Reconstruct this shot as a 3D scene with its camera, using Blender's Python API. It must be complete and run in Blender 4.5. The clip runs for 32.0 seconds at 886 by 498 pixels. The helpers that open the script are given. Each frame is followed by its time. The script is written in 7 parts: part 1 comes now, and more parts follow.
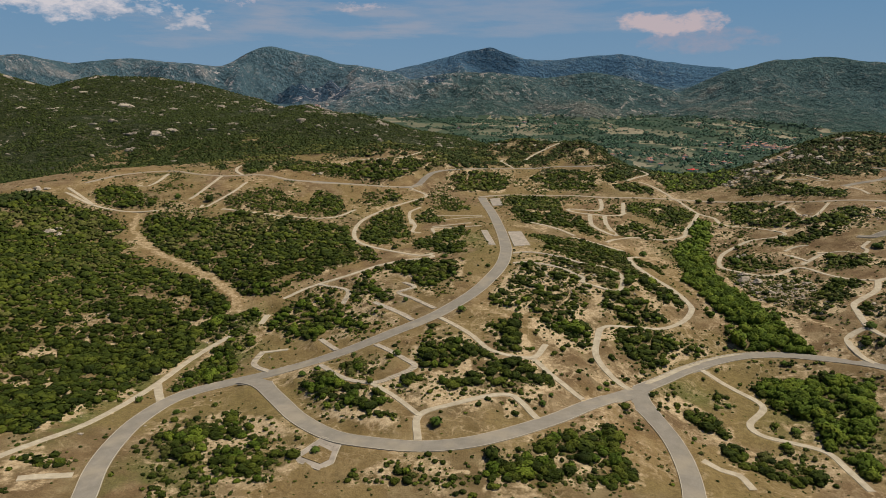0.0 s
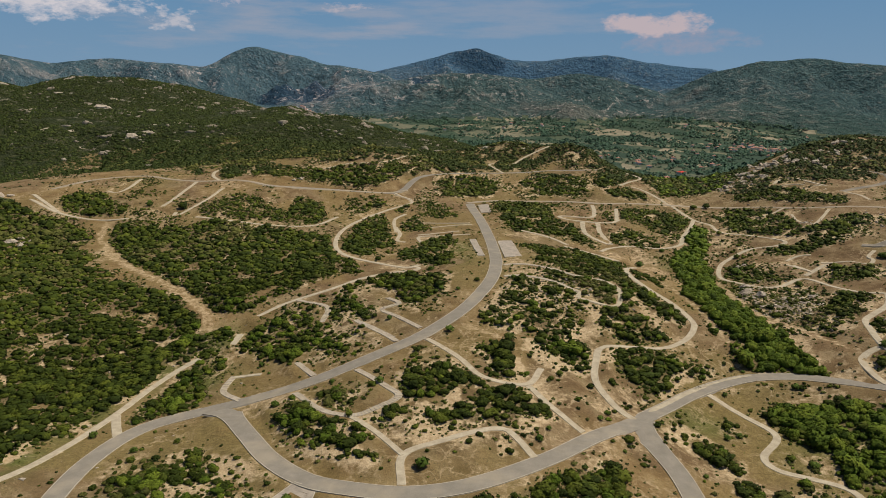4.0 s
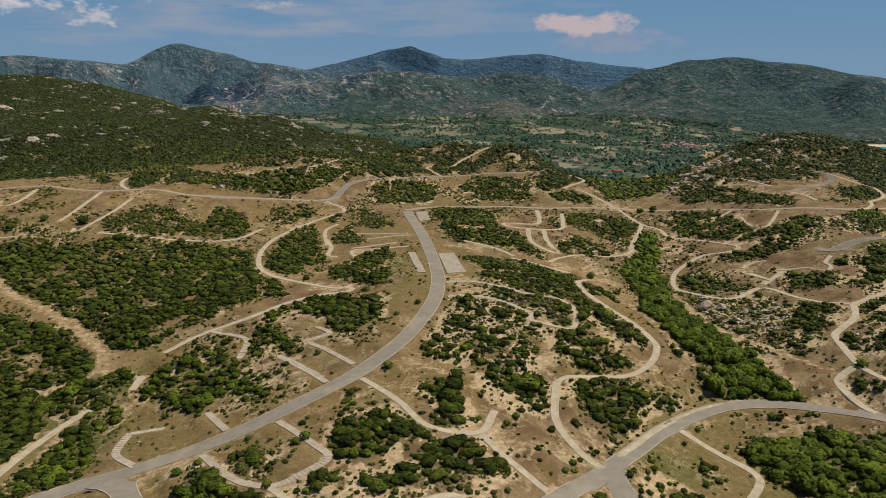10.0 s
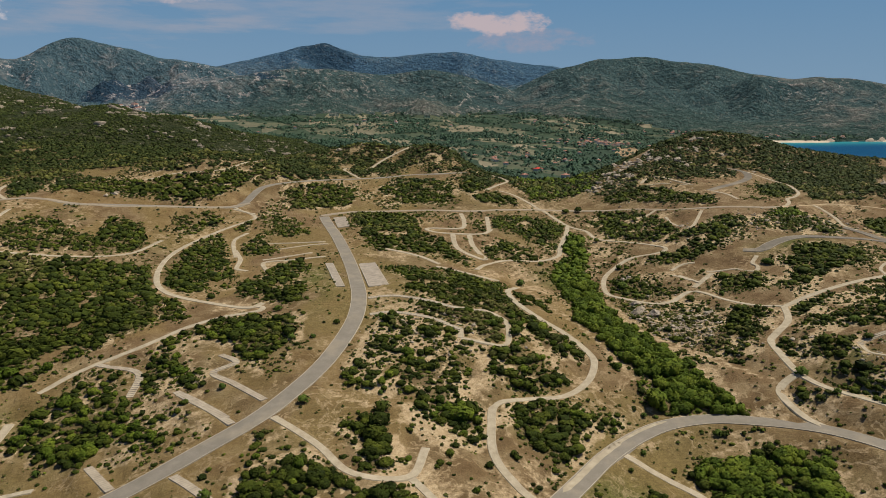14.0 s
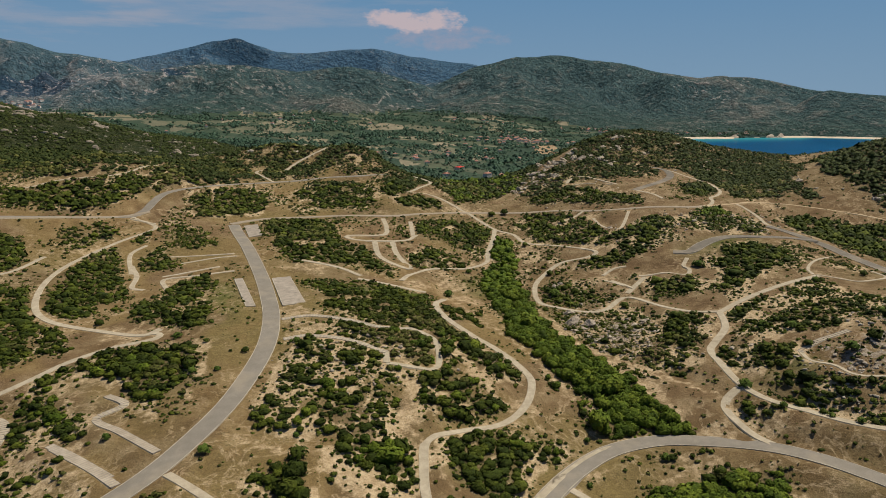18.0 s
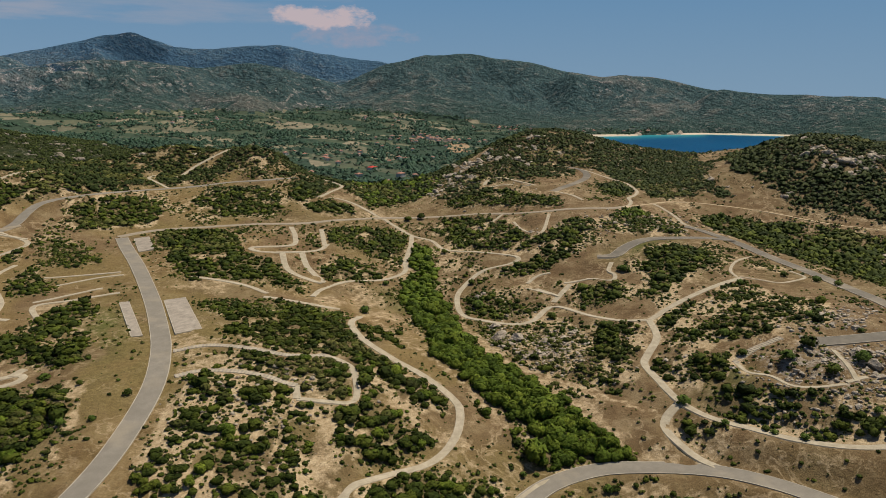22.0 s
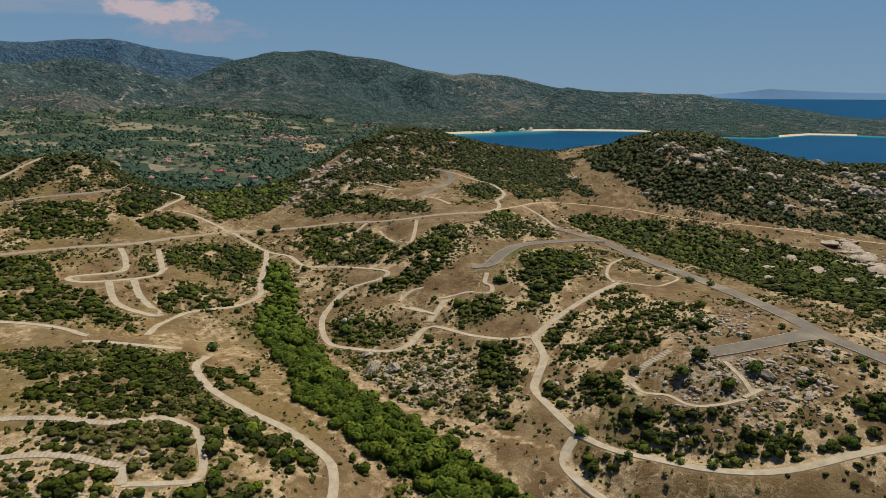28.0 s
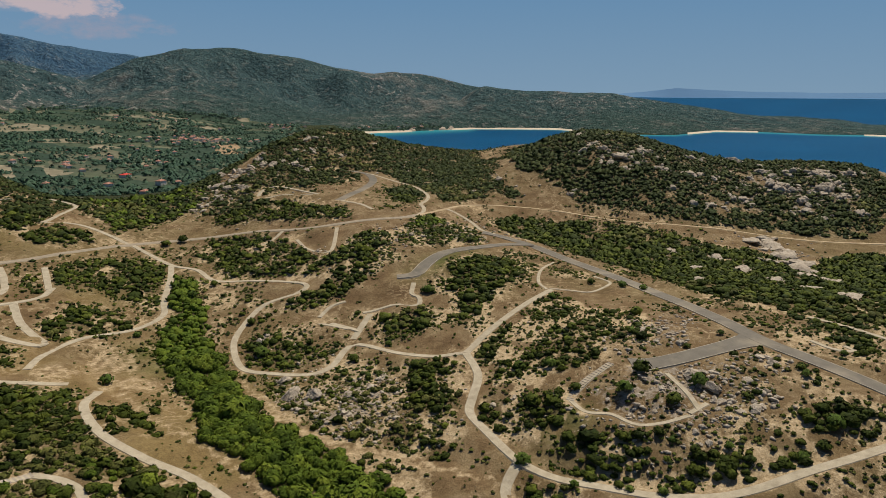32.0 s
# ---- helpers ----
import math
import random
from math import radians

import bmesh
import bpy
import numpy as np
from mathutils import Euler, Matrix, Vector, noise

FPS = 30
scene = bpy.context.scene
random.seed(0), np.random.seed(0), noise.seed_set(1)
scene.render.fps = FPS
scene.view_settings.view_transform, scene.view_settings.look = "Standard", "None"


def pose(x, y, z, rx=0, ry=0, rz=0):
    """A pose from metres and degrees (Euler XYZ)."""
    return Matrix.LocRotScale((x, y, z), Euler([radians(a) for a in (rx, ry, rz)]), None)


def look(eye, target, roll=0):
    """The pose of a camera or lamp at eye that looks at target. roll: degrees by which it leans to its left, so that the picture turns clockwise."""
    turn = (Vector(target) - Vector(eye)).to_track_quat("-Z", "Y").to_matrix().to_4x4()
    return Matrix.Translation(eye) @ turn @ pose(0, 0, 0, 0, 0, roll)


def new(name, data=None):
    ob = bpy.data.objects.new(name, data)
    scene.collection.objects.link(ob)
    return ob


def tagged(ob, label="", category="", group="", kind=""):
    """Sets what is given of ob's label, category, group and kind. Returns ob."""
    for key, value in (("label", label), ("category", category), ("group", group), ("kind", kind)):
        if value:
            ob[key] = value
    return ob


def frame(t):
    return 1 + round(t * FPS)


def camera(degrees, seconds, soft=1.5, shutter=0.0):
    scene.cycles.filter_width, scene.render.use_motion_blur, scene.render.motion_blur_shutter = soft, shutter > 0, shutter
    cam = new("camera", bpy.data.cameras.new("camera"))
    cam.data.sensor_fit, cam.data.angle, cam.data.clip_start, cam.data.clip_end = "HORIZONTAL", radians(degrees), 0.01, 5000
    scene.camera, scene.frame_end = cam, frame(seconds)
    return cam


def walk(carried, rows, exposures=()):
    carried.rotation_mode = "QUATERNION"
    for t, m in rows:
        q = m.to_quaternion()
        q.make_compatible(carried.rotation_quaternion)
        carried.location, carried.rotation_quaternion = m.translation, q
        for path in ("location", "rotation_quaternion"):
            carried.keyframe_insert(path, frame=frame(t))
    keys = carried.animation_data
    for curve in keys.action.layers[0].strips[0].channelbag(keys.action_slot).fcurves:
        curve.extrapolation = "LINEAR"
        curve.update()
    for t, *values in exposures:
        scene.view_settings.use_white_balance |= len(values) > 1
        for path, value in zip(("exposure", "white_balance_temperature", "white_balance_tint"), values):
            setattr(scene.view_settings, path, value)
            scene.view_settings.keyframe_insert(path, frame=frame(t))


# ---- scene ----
cam = camera(66.29, 32.0, soft=0.65)

# the flight: seconds, x, y, z, heading (to the left of +y), pitch, roll in degrees
PATH = [
    (0.0, 0.00, 0.00, 150.00, -0.006, -12.262, 0.318),
    (1.6, -0.04, 9.57, 150.54, -0.307, -12.225, 0.361),
    (3.2, 0.01, 19.40, 150.95, -0.797, -12.196, 0.383),
    (4.8, 0.23, 29.70, 151.17, -1.619, -12.182, 0.370),
    (6.4, 0.63, 40.32, 151.37, -2.725, -12.192, 0.324),
    (8.0, 1.19, 51.08, 151.69, -4.087, -12.231, 0.258),
    (9.6, 1.94, 61.89, 152.03, -5.942, -12.282, 0.206),
    (11.2, 2.95, 72.72, 152.23, -8.461, -12.332, 0.195),
    (12.8, 4.31, 83.61, 152.32, -11.279, -12.386, 0.216),
    (14.4, 6.15, 94.58, 152.40, -13.998, -12.454, 0.251),
    (16.0, 8.54, 105.36, 152.55, -16.649, -12.528, 0.287),
    (17.6, 11.51, 115.76, 152.83, -19.349, -12.595, 0.318),
    (19.2, 14.89, 126.03, 153.12, -22.159, -12.654, 0.359),
    (20.8, 18.54, 136.35, 153.29, -25.119, -12.702, 0.419),
    (22.4, 22.42, 146.26, 153.47, -28.248, -12.734, 0.457),
    (24.0, 26.53, 155.31, 153.75, -31.529, -12.750, 0.439),
    (25.6, 31.00, 163.84, 154.03, -34.814, -12.770, 0.399),
    (27.2, 35.89, 172.19, 154.16, -37.947, -12.810, 0.379),
    (28.8, 41.15, 179.96, 154.17, -40.864, -12.852, 0.375),
    (30.4, 46.67, 186.79, 154.14, -43.548, -12.873, 0.374),
    (32.0, 52.31, 193.04, 154.10, -46.103, -12.881, 0.374),
]


def aimed(x, y, z, heading, pitch, roll):
    way = Vector((-math.sin(radians(heading)) * math.cos(radians(pitch)),
                  math.cos(radians(heading)) * math.cos(radians(pitch)), math.sin(radians(pitch))))
    eye = Vector((x, y, z))
    return look(eye, eye + way * 100, roll)


walk(cam, [(row[0], aimed(*row[1:])) for row in PATH])

# ---- light ----
SUN_ELEVATION, SUN_HEADING = radians(62), radians(80)  # heading from +y towards +x
sun_way = Vector((math.sin(SUN_HEADING) * math.cos(SUN_ELEVATION), math.cos(SUN_HEADING) * math.cos(SUN_ELEVATION), math.sin(SUN_ELEVATION)))
sun = new("sun", bpy.data.lights.new("sun", "SUN"))
sun.data.energy, sun.data.angle, sun.data.color = 4.65, radians(0.6), (1.0, 0.925, 0.80)
sun.matrix_world = look(sun_way * 900, (0, 0, 0))

world = bpy.data.worlds.new("sky")
scene.world = world
world.use_nodes = True
wt = world.node_tree
wt.nodes.clear()
w_out = wt.nodes.new("ShaderNodeOutputWorld")
w_bg = wt.nodes.new("ShaderNodeBackground")
w_sky = wt.nodes.new("ShaderNodeTexSky")
w_sky.sky_type, w_sky.sun_disc = "NISHITA", False
w_sky.sun_elevation, w_sky.sun_rotation = SUN_ELEVATION, SUN_HEADING
w_sky.air_density, w_sky.dust_density, w_sky.ozone_density = 1.0, 1.2, 2.0
w_dir = wt.nodes.new("ShaderNodeTexCoord").outputs["Generated"]


def w_math(how, a, b=0.0, clamp=False):
    n = wt.nodes.new("ShaderNodeMath")
    n.operation, n.use_clamp = how, clamp
    for slot, v in ((0, a), (1, b)):
        if isinstance(v, (int, float)):
            n.inputs[slot].default_value = v
        else:
            wt.links.new(v, n.inputs[slot])
    return n.outputs[0]


def w_dot(v):
    n = wt.nodes.new("ShaderNodeVectorMath")
    n.operation = "DOT_PRODUCT"
    wt.links.new(w_dir, n.inputs[0])
    n.inputs[1].default_value = v
    return n.outputs["Value"]


def w_noise(scale, stretch, detail=6.0, rough=0.6):
    mp = wt.nodes.new("ShaderNodeMapping")
    mp.inputs["Scale"].default_value = stretch
    wt.links.new(w_dir, mp.inputs["Vector"])
    n = wt.nodes.new("ShaderNodeTexNoise")
    n.inputs["Scale"].default_value, n.inputs["Detail"].default_value, n.inputs["Roughness"].default_value = scale, detail, rough
    wt.links.new(mp.outputs[0], n.inputs["Vector"])
    return n.outputs["Fac"]


def w_mix(fac, a, b, how="MIX"):
    n = wt.nodes.new("ShaderNodeMix")
    n.data_type, n.blend_type = "RGBA", how
    for slot, v in ((0, fac), (6, a), (7, b)):
        if isinstance(v, (int, float)):
            n.inputs[slot].default_value = v
        elif isinstance(v, tuple):
            n.inputs[slot].default_value = (*v, 1)
        else:
            wt.links.new(v, n.inputs[slot])
    return n.outputs[2]


def cloud(sky, heading, elevation, half_wide, half_high, colour, soft, dense, grain, shift=(0, 0), ragged=6.5):
    """A cloud of given bearing and extent in degrees, with a billowed edge."""
    h = radians(heading)
    u = w_math("MULTIPLY", w_dot((math.cos(h), -math.sin(h), 0)), 1 / math.sin(radians(half_wide)))
    v = w_math("MULTIPLY", w_math("SUBTRACT", w_dot((0, 0, 1)), math.sin(radians(elevation))), 1 / math.sin(radians(half_high)))
    v = w_math("ADD", v, w_math("MULTIPLY", u, shift[0]))
    ahead = w_math("GREATER_THAN", w_dot((math.sin(h), math.cos(h), 0)), 0.3)
    body = w_math("SUBTRACT", 1.0, w_math("ADD", w_math("MULTIPLY", u, u), w_math("MULTIPLY", v, v)))
    body = w_math("ADD", w_math("MAXIMUM", body, -3.0), w_math("MULTIPLY", w_math("SUBTRACT", grain, 0.53), ragged))
    fac = w_math("MULTIPLY", w_math("MULTIPLY", w_math("MULTIPLY", body, soft, True), dense), ahead)
    return w_mix(fac, sky, colour)


billow = w_noise(34.0, (1, 1, 2.0), 8.0, 0.62)
veil = w_noise(5.0, (1, 1, 7.0), 7.0, 0.62)
tint = w_mix(1.0, w_sky.outputs[0], (0.44, 0.53, 0.70), "MULTIPLY")
band = w_mix(w_math("MULTIPLY", w_dot((0, 0, 1)), 6.5, True), (2.5, 3.9, 5.4), (1.5, 3.1, 5.15))
low = w_math("MULTIPLY", w_math("SUBTRACT", 0.30, w_dot((0, 0, 1))), 7.0, True)
tint = w_mix(low, tint, band)
tint = cloud(tint, -18, 5.6, 17, 2.4, (3.9, 4.2, 5.1), 0.8, 0.62, veil)
tint = cloud(tint, 4, 6.8, 20, 1.7, (3.7, 4.1, 5.1), 0.8, 0.52, veil)
tint = cloud(tint, 20.5, 4.7, 5.5, 1.1, (4.3, 3.9, 4.7), 0.8, 0.6, billow, ragged=4.0)
tint = cloud(tint, 17.8, 6.0, 4.4, 0.95, (6.6, 5.4, 5.6), 1.6, 0.88, billow, ragged=3.2)
tint = cloud(tint, -29.0, 7.4, 7.6, 2.0, (7.6, 7.2, 7.6), 1.2, 0.95, billow, ragged=4.2)
tint = cloud(tint, -19.4, 6.0, 1.8, 0.9, (6.6, 6.4, 6.9), 1.2, 0.75, billow)
tint = cloud(tint, -16.0, 7.7, 1.8, 0.6, (7.0, 6.0, 6.5), 1.2, 0.7, billow)
tint = cloud(tint, -7.0, 7.4, 2.2, 0.45, (6.4, 5.6, 6.0), 1.2, 0.6, billow)
wt.links.new(tint, w_bg.inputs[0])
w_bg.inputs[1].default_value = 0.081
wt.links.new(w_bg.outputs[0], w_out.inputs[0])
scene.view_settings.exposure = 0.0

# ---- materials ----
def material(name, rough=0.9, metal=0.0):
    m = bpy.data.materials.new(name)
    m.use_nodes = True
    n = m.node_tree.nodes
    b = n["Principled BSDF"]
    b.inputs["Roughness"].default_value, b.inputs["Metallic"].default_value = rough, metal
    b.inputs["Specular IOR Level"].default_value = 0.08
    return m, m.node_tree, b


def node(t, kind, **values):
    n = t.nodes.new(kind)
    for k, v in values.items():
        n.inputs[k].default_value = v
    return n


def coords(t):
    return node(t, "ShaderNodeNewGeometry").outputs["Position"]


def noise_of(t, scale, detail=4.0, rough=0.55, source=None):
    n = node(t, "ShaderNodeTexNoise", Scale=scale, Detail=detail, Roughness=rough)
    t.links.new(source or coords(t), n.inputs["Vector"])
    return n.outputs["Fac"]


def ramp(t, source, stops):
    r = t.nodes.new("ShaderNodeValToRGB")
    e = r.color_ramp.elements
    while len(e) < len(stops):
        e.new(0.5)
    for el, (p, c) in zip(e, stops):
        el.position, el.color = p, (*c, 1) if len(c) == 3 else c
    t.links.new(source, r.inputs["Fac"])
    return r.outputs["Color"]


def grey(v):
    return (v, v, v)


def blend(t, fac, a, b, how="MIX"):
    n = t.nodes.new("ShaderNodeMix")
    n.data_type, n.blend_type = "RGBA", how
    n.inputs[0].default_value = 1.0
    for slot, s in ((0, fac), (6, a), (7, b)):
        if isinstance(s, (int, float)):
            n.inputs[slot].default_value = s
        elif isinstance(s, tuple):
            n.inputs[slot].default_value = (*s, 1)
        else:
            t.links.new(s, n.inputs[slot])
    return n.outputs[2]


def sums(t, how, a, b, clamp=False):
    n = t.nodes.new("ShaderNodeMath")
    n.operation, n.use_clamp = how, clamp
    for slot, s in ((0, a), (1, b)):
        if isinstance(s, (int, float)):
            n.inputs[slot].default_value = s
        else:
            t.links.new(s, n.inputs[slot])
    return n.outputs[0]


def bumped(t, b, height, distance, strength=1.0):
    n = node(t, "ShaderNodeBump", Strength=strength, Distance=distance)
    t.links.new(height, n.inputs["Height"])
    t.links.new(n.outputs["Normal"], b.inputs["Normal"])


def layer(t, name):
    n = t.nodes.new("ShaderNodeAttribute")
    n.attribute_name = name
    return n.outputs["Fac"]


def ground_material():
    m, t, b = material("dry_ground", 0.95)
    big, mid, fine = noise_of(t, 0.012, 5), noise_of(t, 0.09, 6, 0.65), noise_of(t, 0.55, 6, 0.7)
    soil = ramp(t, mid, [(0.30, (0.131, 0.081, 0.033)), (0.48, (0.205, 0.134, 0.059)), (0.70, (0.312, 0.224, 0.111))])
    straw = ramp(t, fine, [(0.3, (0.144, 0.099, 0.037)), (0.7, (0.244, 0.175, 0.072))])
    c = blend(t, ramp(t, big, [(0.4, grey(0)), (0.6, grey(1))]), soil, straw)
    red = ramp(t, mid, [(0.30, (0.107, 0.065, 0.032)), (0.48, (0.164, 0.106, 0.054)), (0.70, (0.275, 0.202, 0.112))])
    c = blend(t, layer(t, "red"), c, red)
    green = ramp(t, fine, [(0.3, (0.058, 0.068, 0.016)), (0.7, (0.15, 0.15, 0.042))])
    c = blend(t, sums(t, "MULTIPLY", layer(t, "grass"), 1.0, True), c, green)
    # the ground colour turns darker where the scrub stands thicker
    under_scrub = ramp(t, fine, [(0.3, (0.063, 0.055, 0.023)), (0.7, (0.167, 0.131, 0.066))])
    c = blend(t, sums(t, "MULTIPLY", layer(t, "scrub"), 0.7, True), c, under_scrub)
    pale = ramp(t, fine, [(0.28, (0.270, 0.186, 0.094)), (0.5, (0.420, 0.311, 0.177)), (0.72, (0.600, 0.469, 0.291))])
    # washed sandy soil breaks up into crumbs at its edges
    crumb = sums(t, "ADD", sums(t, "MULTIPLY", layer(t, "worn"), 1.25), sums(t, "MULTIPLY", sums(t, "SUBTRACT", noise_of(t, 0.30, 6, 0.75), 0.5), 2.2))
    c = blend(t, ramp(t, crumb, [(0.45, grey(0)), (0.84, grey(1))]), c, pale)
    # runnels washed pale, and dark tufts of dry weed
    warp = node(t, "ShaderNodeTexNoise", Scale=0.05, Detail=3.0)
    t.links.new(coords(t), warp.inputs["Vector"])
    moved = t.nodes.new("ShaderNodeVectorMath")
    moved.operation = "MULTIPLY_ADD"
    t.links.new(warp.outputs["Color"], moved.inputs[0])
    moved.inputs[1].default_value = (22, 22, 0)
    t.links.new(coords(t), moved.inputs[2])
    vein = sums(t, "ABSOLUTE", sums(t, "SUBTRACT", noise_of(t, 0.11, 5, 0.6, moved.outputs[0]), 0.5), 0.0)
    runnel = sums(t, "MULTIPLY", ramp(t, vein, [(0.0, grey(1)), (0.012, grey(0.7)), (0.03, grey(0))]), ramp(t, noise_of(t, 0.03, 4, 0.6), [(0.45, grey(0)), (0.60, grey(0.62))]))
    c = blend(t, runnel, c, pale)
    weeds = ramp(t, noise_of(t, 0.9, 4, 0.75), [(0.56, grey(0)), (0.64, grey(0.7))])
    c = blend(t, sums(t, "MULTIPLY", weeds, ramp(t, noise_of(t, 0.045, 4, 0.6), [(0.44, grey(0.0)), (0.6, grey(0.9))])), c, (0.095, 0.078, 0.032))
    # bedrock and rubble showing through
    bone = ramp(t, noise_of(t, 0.8, 6, 0.75), [(0.32, (0.13, 0.100, 0.068)), (0.5, (0.285, 0.232, 0.168)), (0.68, (0.47, 0.395, 0.300))])
    bare = sums(t, "ADD", layer(t, "stone"), sums(t, "MULTIPLY", sums(t, "SUBTRACT", noise_of(t, 0.16, 7, 0.78), 0.5), 2.6))
    c = blend(t, ramp(t, bare, [(0.74, grey(0)), (0.92, grey(1))]), c, bone)
    dots = ramp(t, noise_of(t, 2.6, 4, 0.75), [(0.36, grey(0.70)), (0.64, grey(1.15))])
    c = blend(t, 1.0, c, dots, "MULTIPLY")
    t.links.new(c, b.inputs["Base Color"])
    bumped(t, b, sums(t, "ADD", fine, mid), 0.7, 0.8)
    return m


def hill_material():
    """Scrub-covered slopes far off: bushes, bare earth and outcrops in one skin."""
    m, t, b = material("far_slopes", 0.95)
    p = coords(t)
    a, c1, f = noise_of(t, 0.0035, 6, 0.6), noise_of(t, 0.02, 6, 0.65), noise_of(t, 0.11, 5, 0.75)
    green = ramp(t, f, [(0.3, (0.016, 0.024, 0.008)), (0.5, (0.032, 0.041, 0.014)), (0.72, (0.085, 0.078, 0.036))])
    bare = ramp(t, c1, [(0.3, (0.12, 0.095, 0.06)), (0.7, (0.26, 0.21, 0.15))])
    k = sums(t, "ADD", sums(t, "MULTIPLY", a, 0.9), sums(t, "MULTIPLY", c1, 0.55))
    c = blend(t, ramp(t, k, [(0.84, grey(0)), (0.97, grey(0.6))]), green, bare)
    rockn = noise_of(t, 0.05, 6, 0.8)
    c = blend(t, sums(t, "MULTIPLY", ramp(t, rockn, [(0.58, grey(0)), (0.64, grey(1))]), layer(t, "rock")), c, (0.30, 0.26, 0.205))
    t.links.new(c, b.inputs["Base Color"])
    bumped(t, b, sums(t, "ADD", f, c1), 7.0, 1.0)
    return m


def asphalt_material(name="worn_asphalt", shade=1.0):
    m, t, b = material(name, 0.88)
    f, g = noise_of(t, 0.25, 5, 0.6), noise_of(t, 6.0, 3, 0.7)
    c = ramp(t, f, [(0.3, (0.200, 0.177, 0.138)), (0.55, (0.232, 0.205, 0.161)), (0.75, (0.270, 0.238, 0.186))])
    c = blend(t, 1.0, c, ramp(t, g, [(0.3, grey(0.85 * shade)), (0.7, grey(1.1 * shade))]), "MULTIPLY")
    dust = ramp(t, noise_of(t, 0.06, 4, 0.6), [(0.50, grey(0)), (0.66, grey(0.35))])
    c = blend(t, dust, c, (0.38, 0.315, 0.215))
    t.links.new(c, b.inputs["Base Color"])
    bumped(t, b, g, 0.02, 0.5)
    return m


def concrete_material(name, lo, hi):
    m, t, b = material(name, 0.9)
    f, g = noise_of(t, 0.35, 5, 0.65), noise_of(t, 3.0, 4, 0.7)
    c = ramp(t, f, [(0.3, lo), (0.7, hi)])
    c = blend(t, 1.0, c, ramp(t, g, [(0.3, grey(0.82)), (0.7, grey(1.08))]), "MULTIPLY")
    t.links.new(c, b.inputs["Base Color"])
    bumped(t, b, g, 0.03, 0.5)
    return m


def leaf_material(name, dark, mid, light):
    m, t, b = material(name, 0.7)
    f = noise_of(t, 0.16, 3, 0.6)
    g = noise_of(t, 1.7, 3, 0.7)
    own = layer(t, "tone")
    c = ramp(t, sums(t, "ADD", sums(t, "MULTIPLY", f, 0.68), sums(t, "MULTIPLY", own, 0.32)), [(0.28, dark), (0.5, mid), (0.74, light)])
    c = blend(t, 1.0, c, ramp(t, g, [(0.3, grey(0.62)), (0.7, grey(1.25))]), "MULTIPLY")
    isl = node(t, "ShaderNodeNewGeometry").outputs["Random Per Island"]
    c = blend(t, 1.0, c, ramp(t, isl, [(0.0, grey(0.86)), (1.0, grey(1.12))]), "MULTIPLY")
    # dark gaps between leaves are put into the colour as fine noise
    fine = noise_of(t, 5.5, 3, 0.75)
    c = blend(t, 1.0, c, ramp(t, fine, [(0.36, grey(0.72)), (0.62, grey(1.5))]), "MULTIPLY")
    t.links.new(c, b.inputs["Base Color"])
    bumped(t, b, sums(t, "ADD", fine, g), 0.22, 0.8)
    return m


def rock_material(name="granite", shade=1.0):
    m, t, b = material(name, 0.9)
    f, g = noise_of(t, 0.5, 6, 0.7), noise_of(t, 2.5, 5, 0.75)
    c = ramp(t, f, [(0.3, (0.24, 0.190, 0.132)), (0.50, (0.42, 0.350, 0.262)), (0.74, (0.60, 0.515, 0.400))])
    c = blend(t, 1.0, c, ramp(t, g, [(0.3, grey(0.7 * shade)), (0.7, grey(1.1 * shade))]), "MULTIPLY")
    t.links.new(c, b.inputs["Base Color"])
    bumped(t, b, g, 0.3, 0.8)
    return m


def water_material():
    m, t, b = material("sea_water", 0.3)
    f = noise_of(t, 0.004, 4, 0.6)
    c = ramp(t, f, [(0.3, (0.0, 0.050, 0.120)), (0.7, (0.001, 0.064, 0.148))])
    c = blend(t, layer(t, "shallow"), c, (0.03, 0.24, 0.26))
    t.links.new(c, b.inputs["Base Color"])
    b.inputs["Specular IOR Level"].default_value = 0.01
    bumped(t, b, noise_of(t, 0.12, 5, 0.7), 0.6, 0.6)
    return m


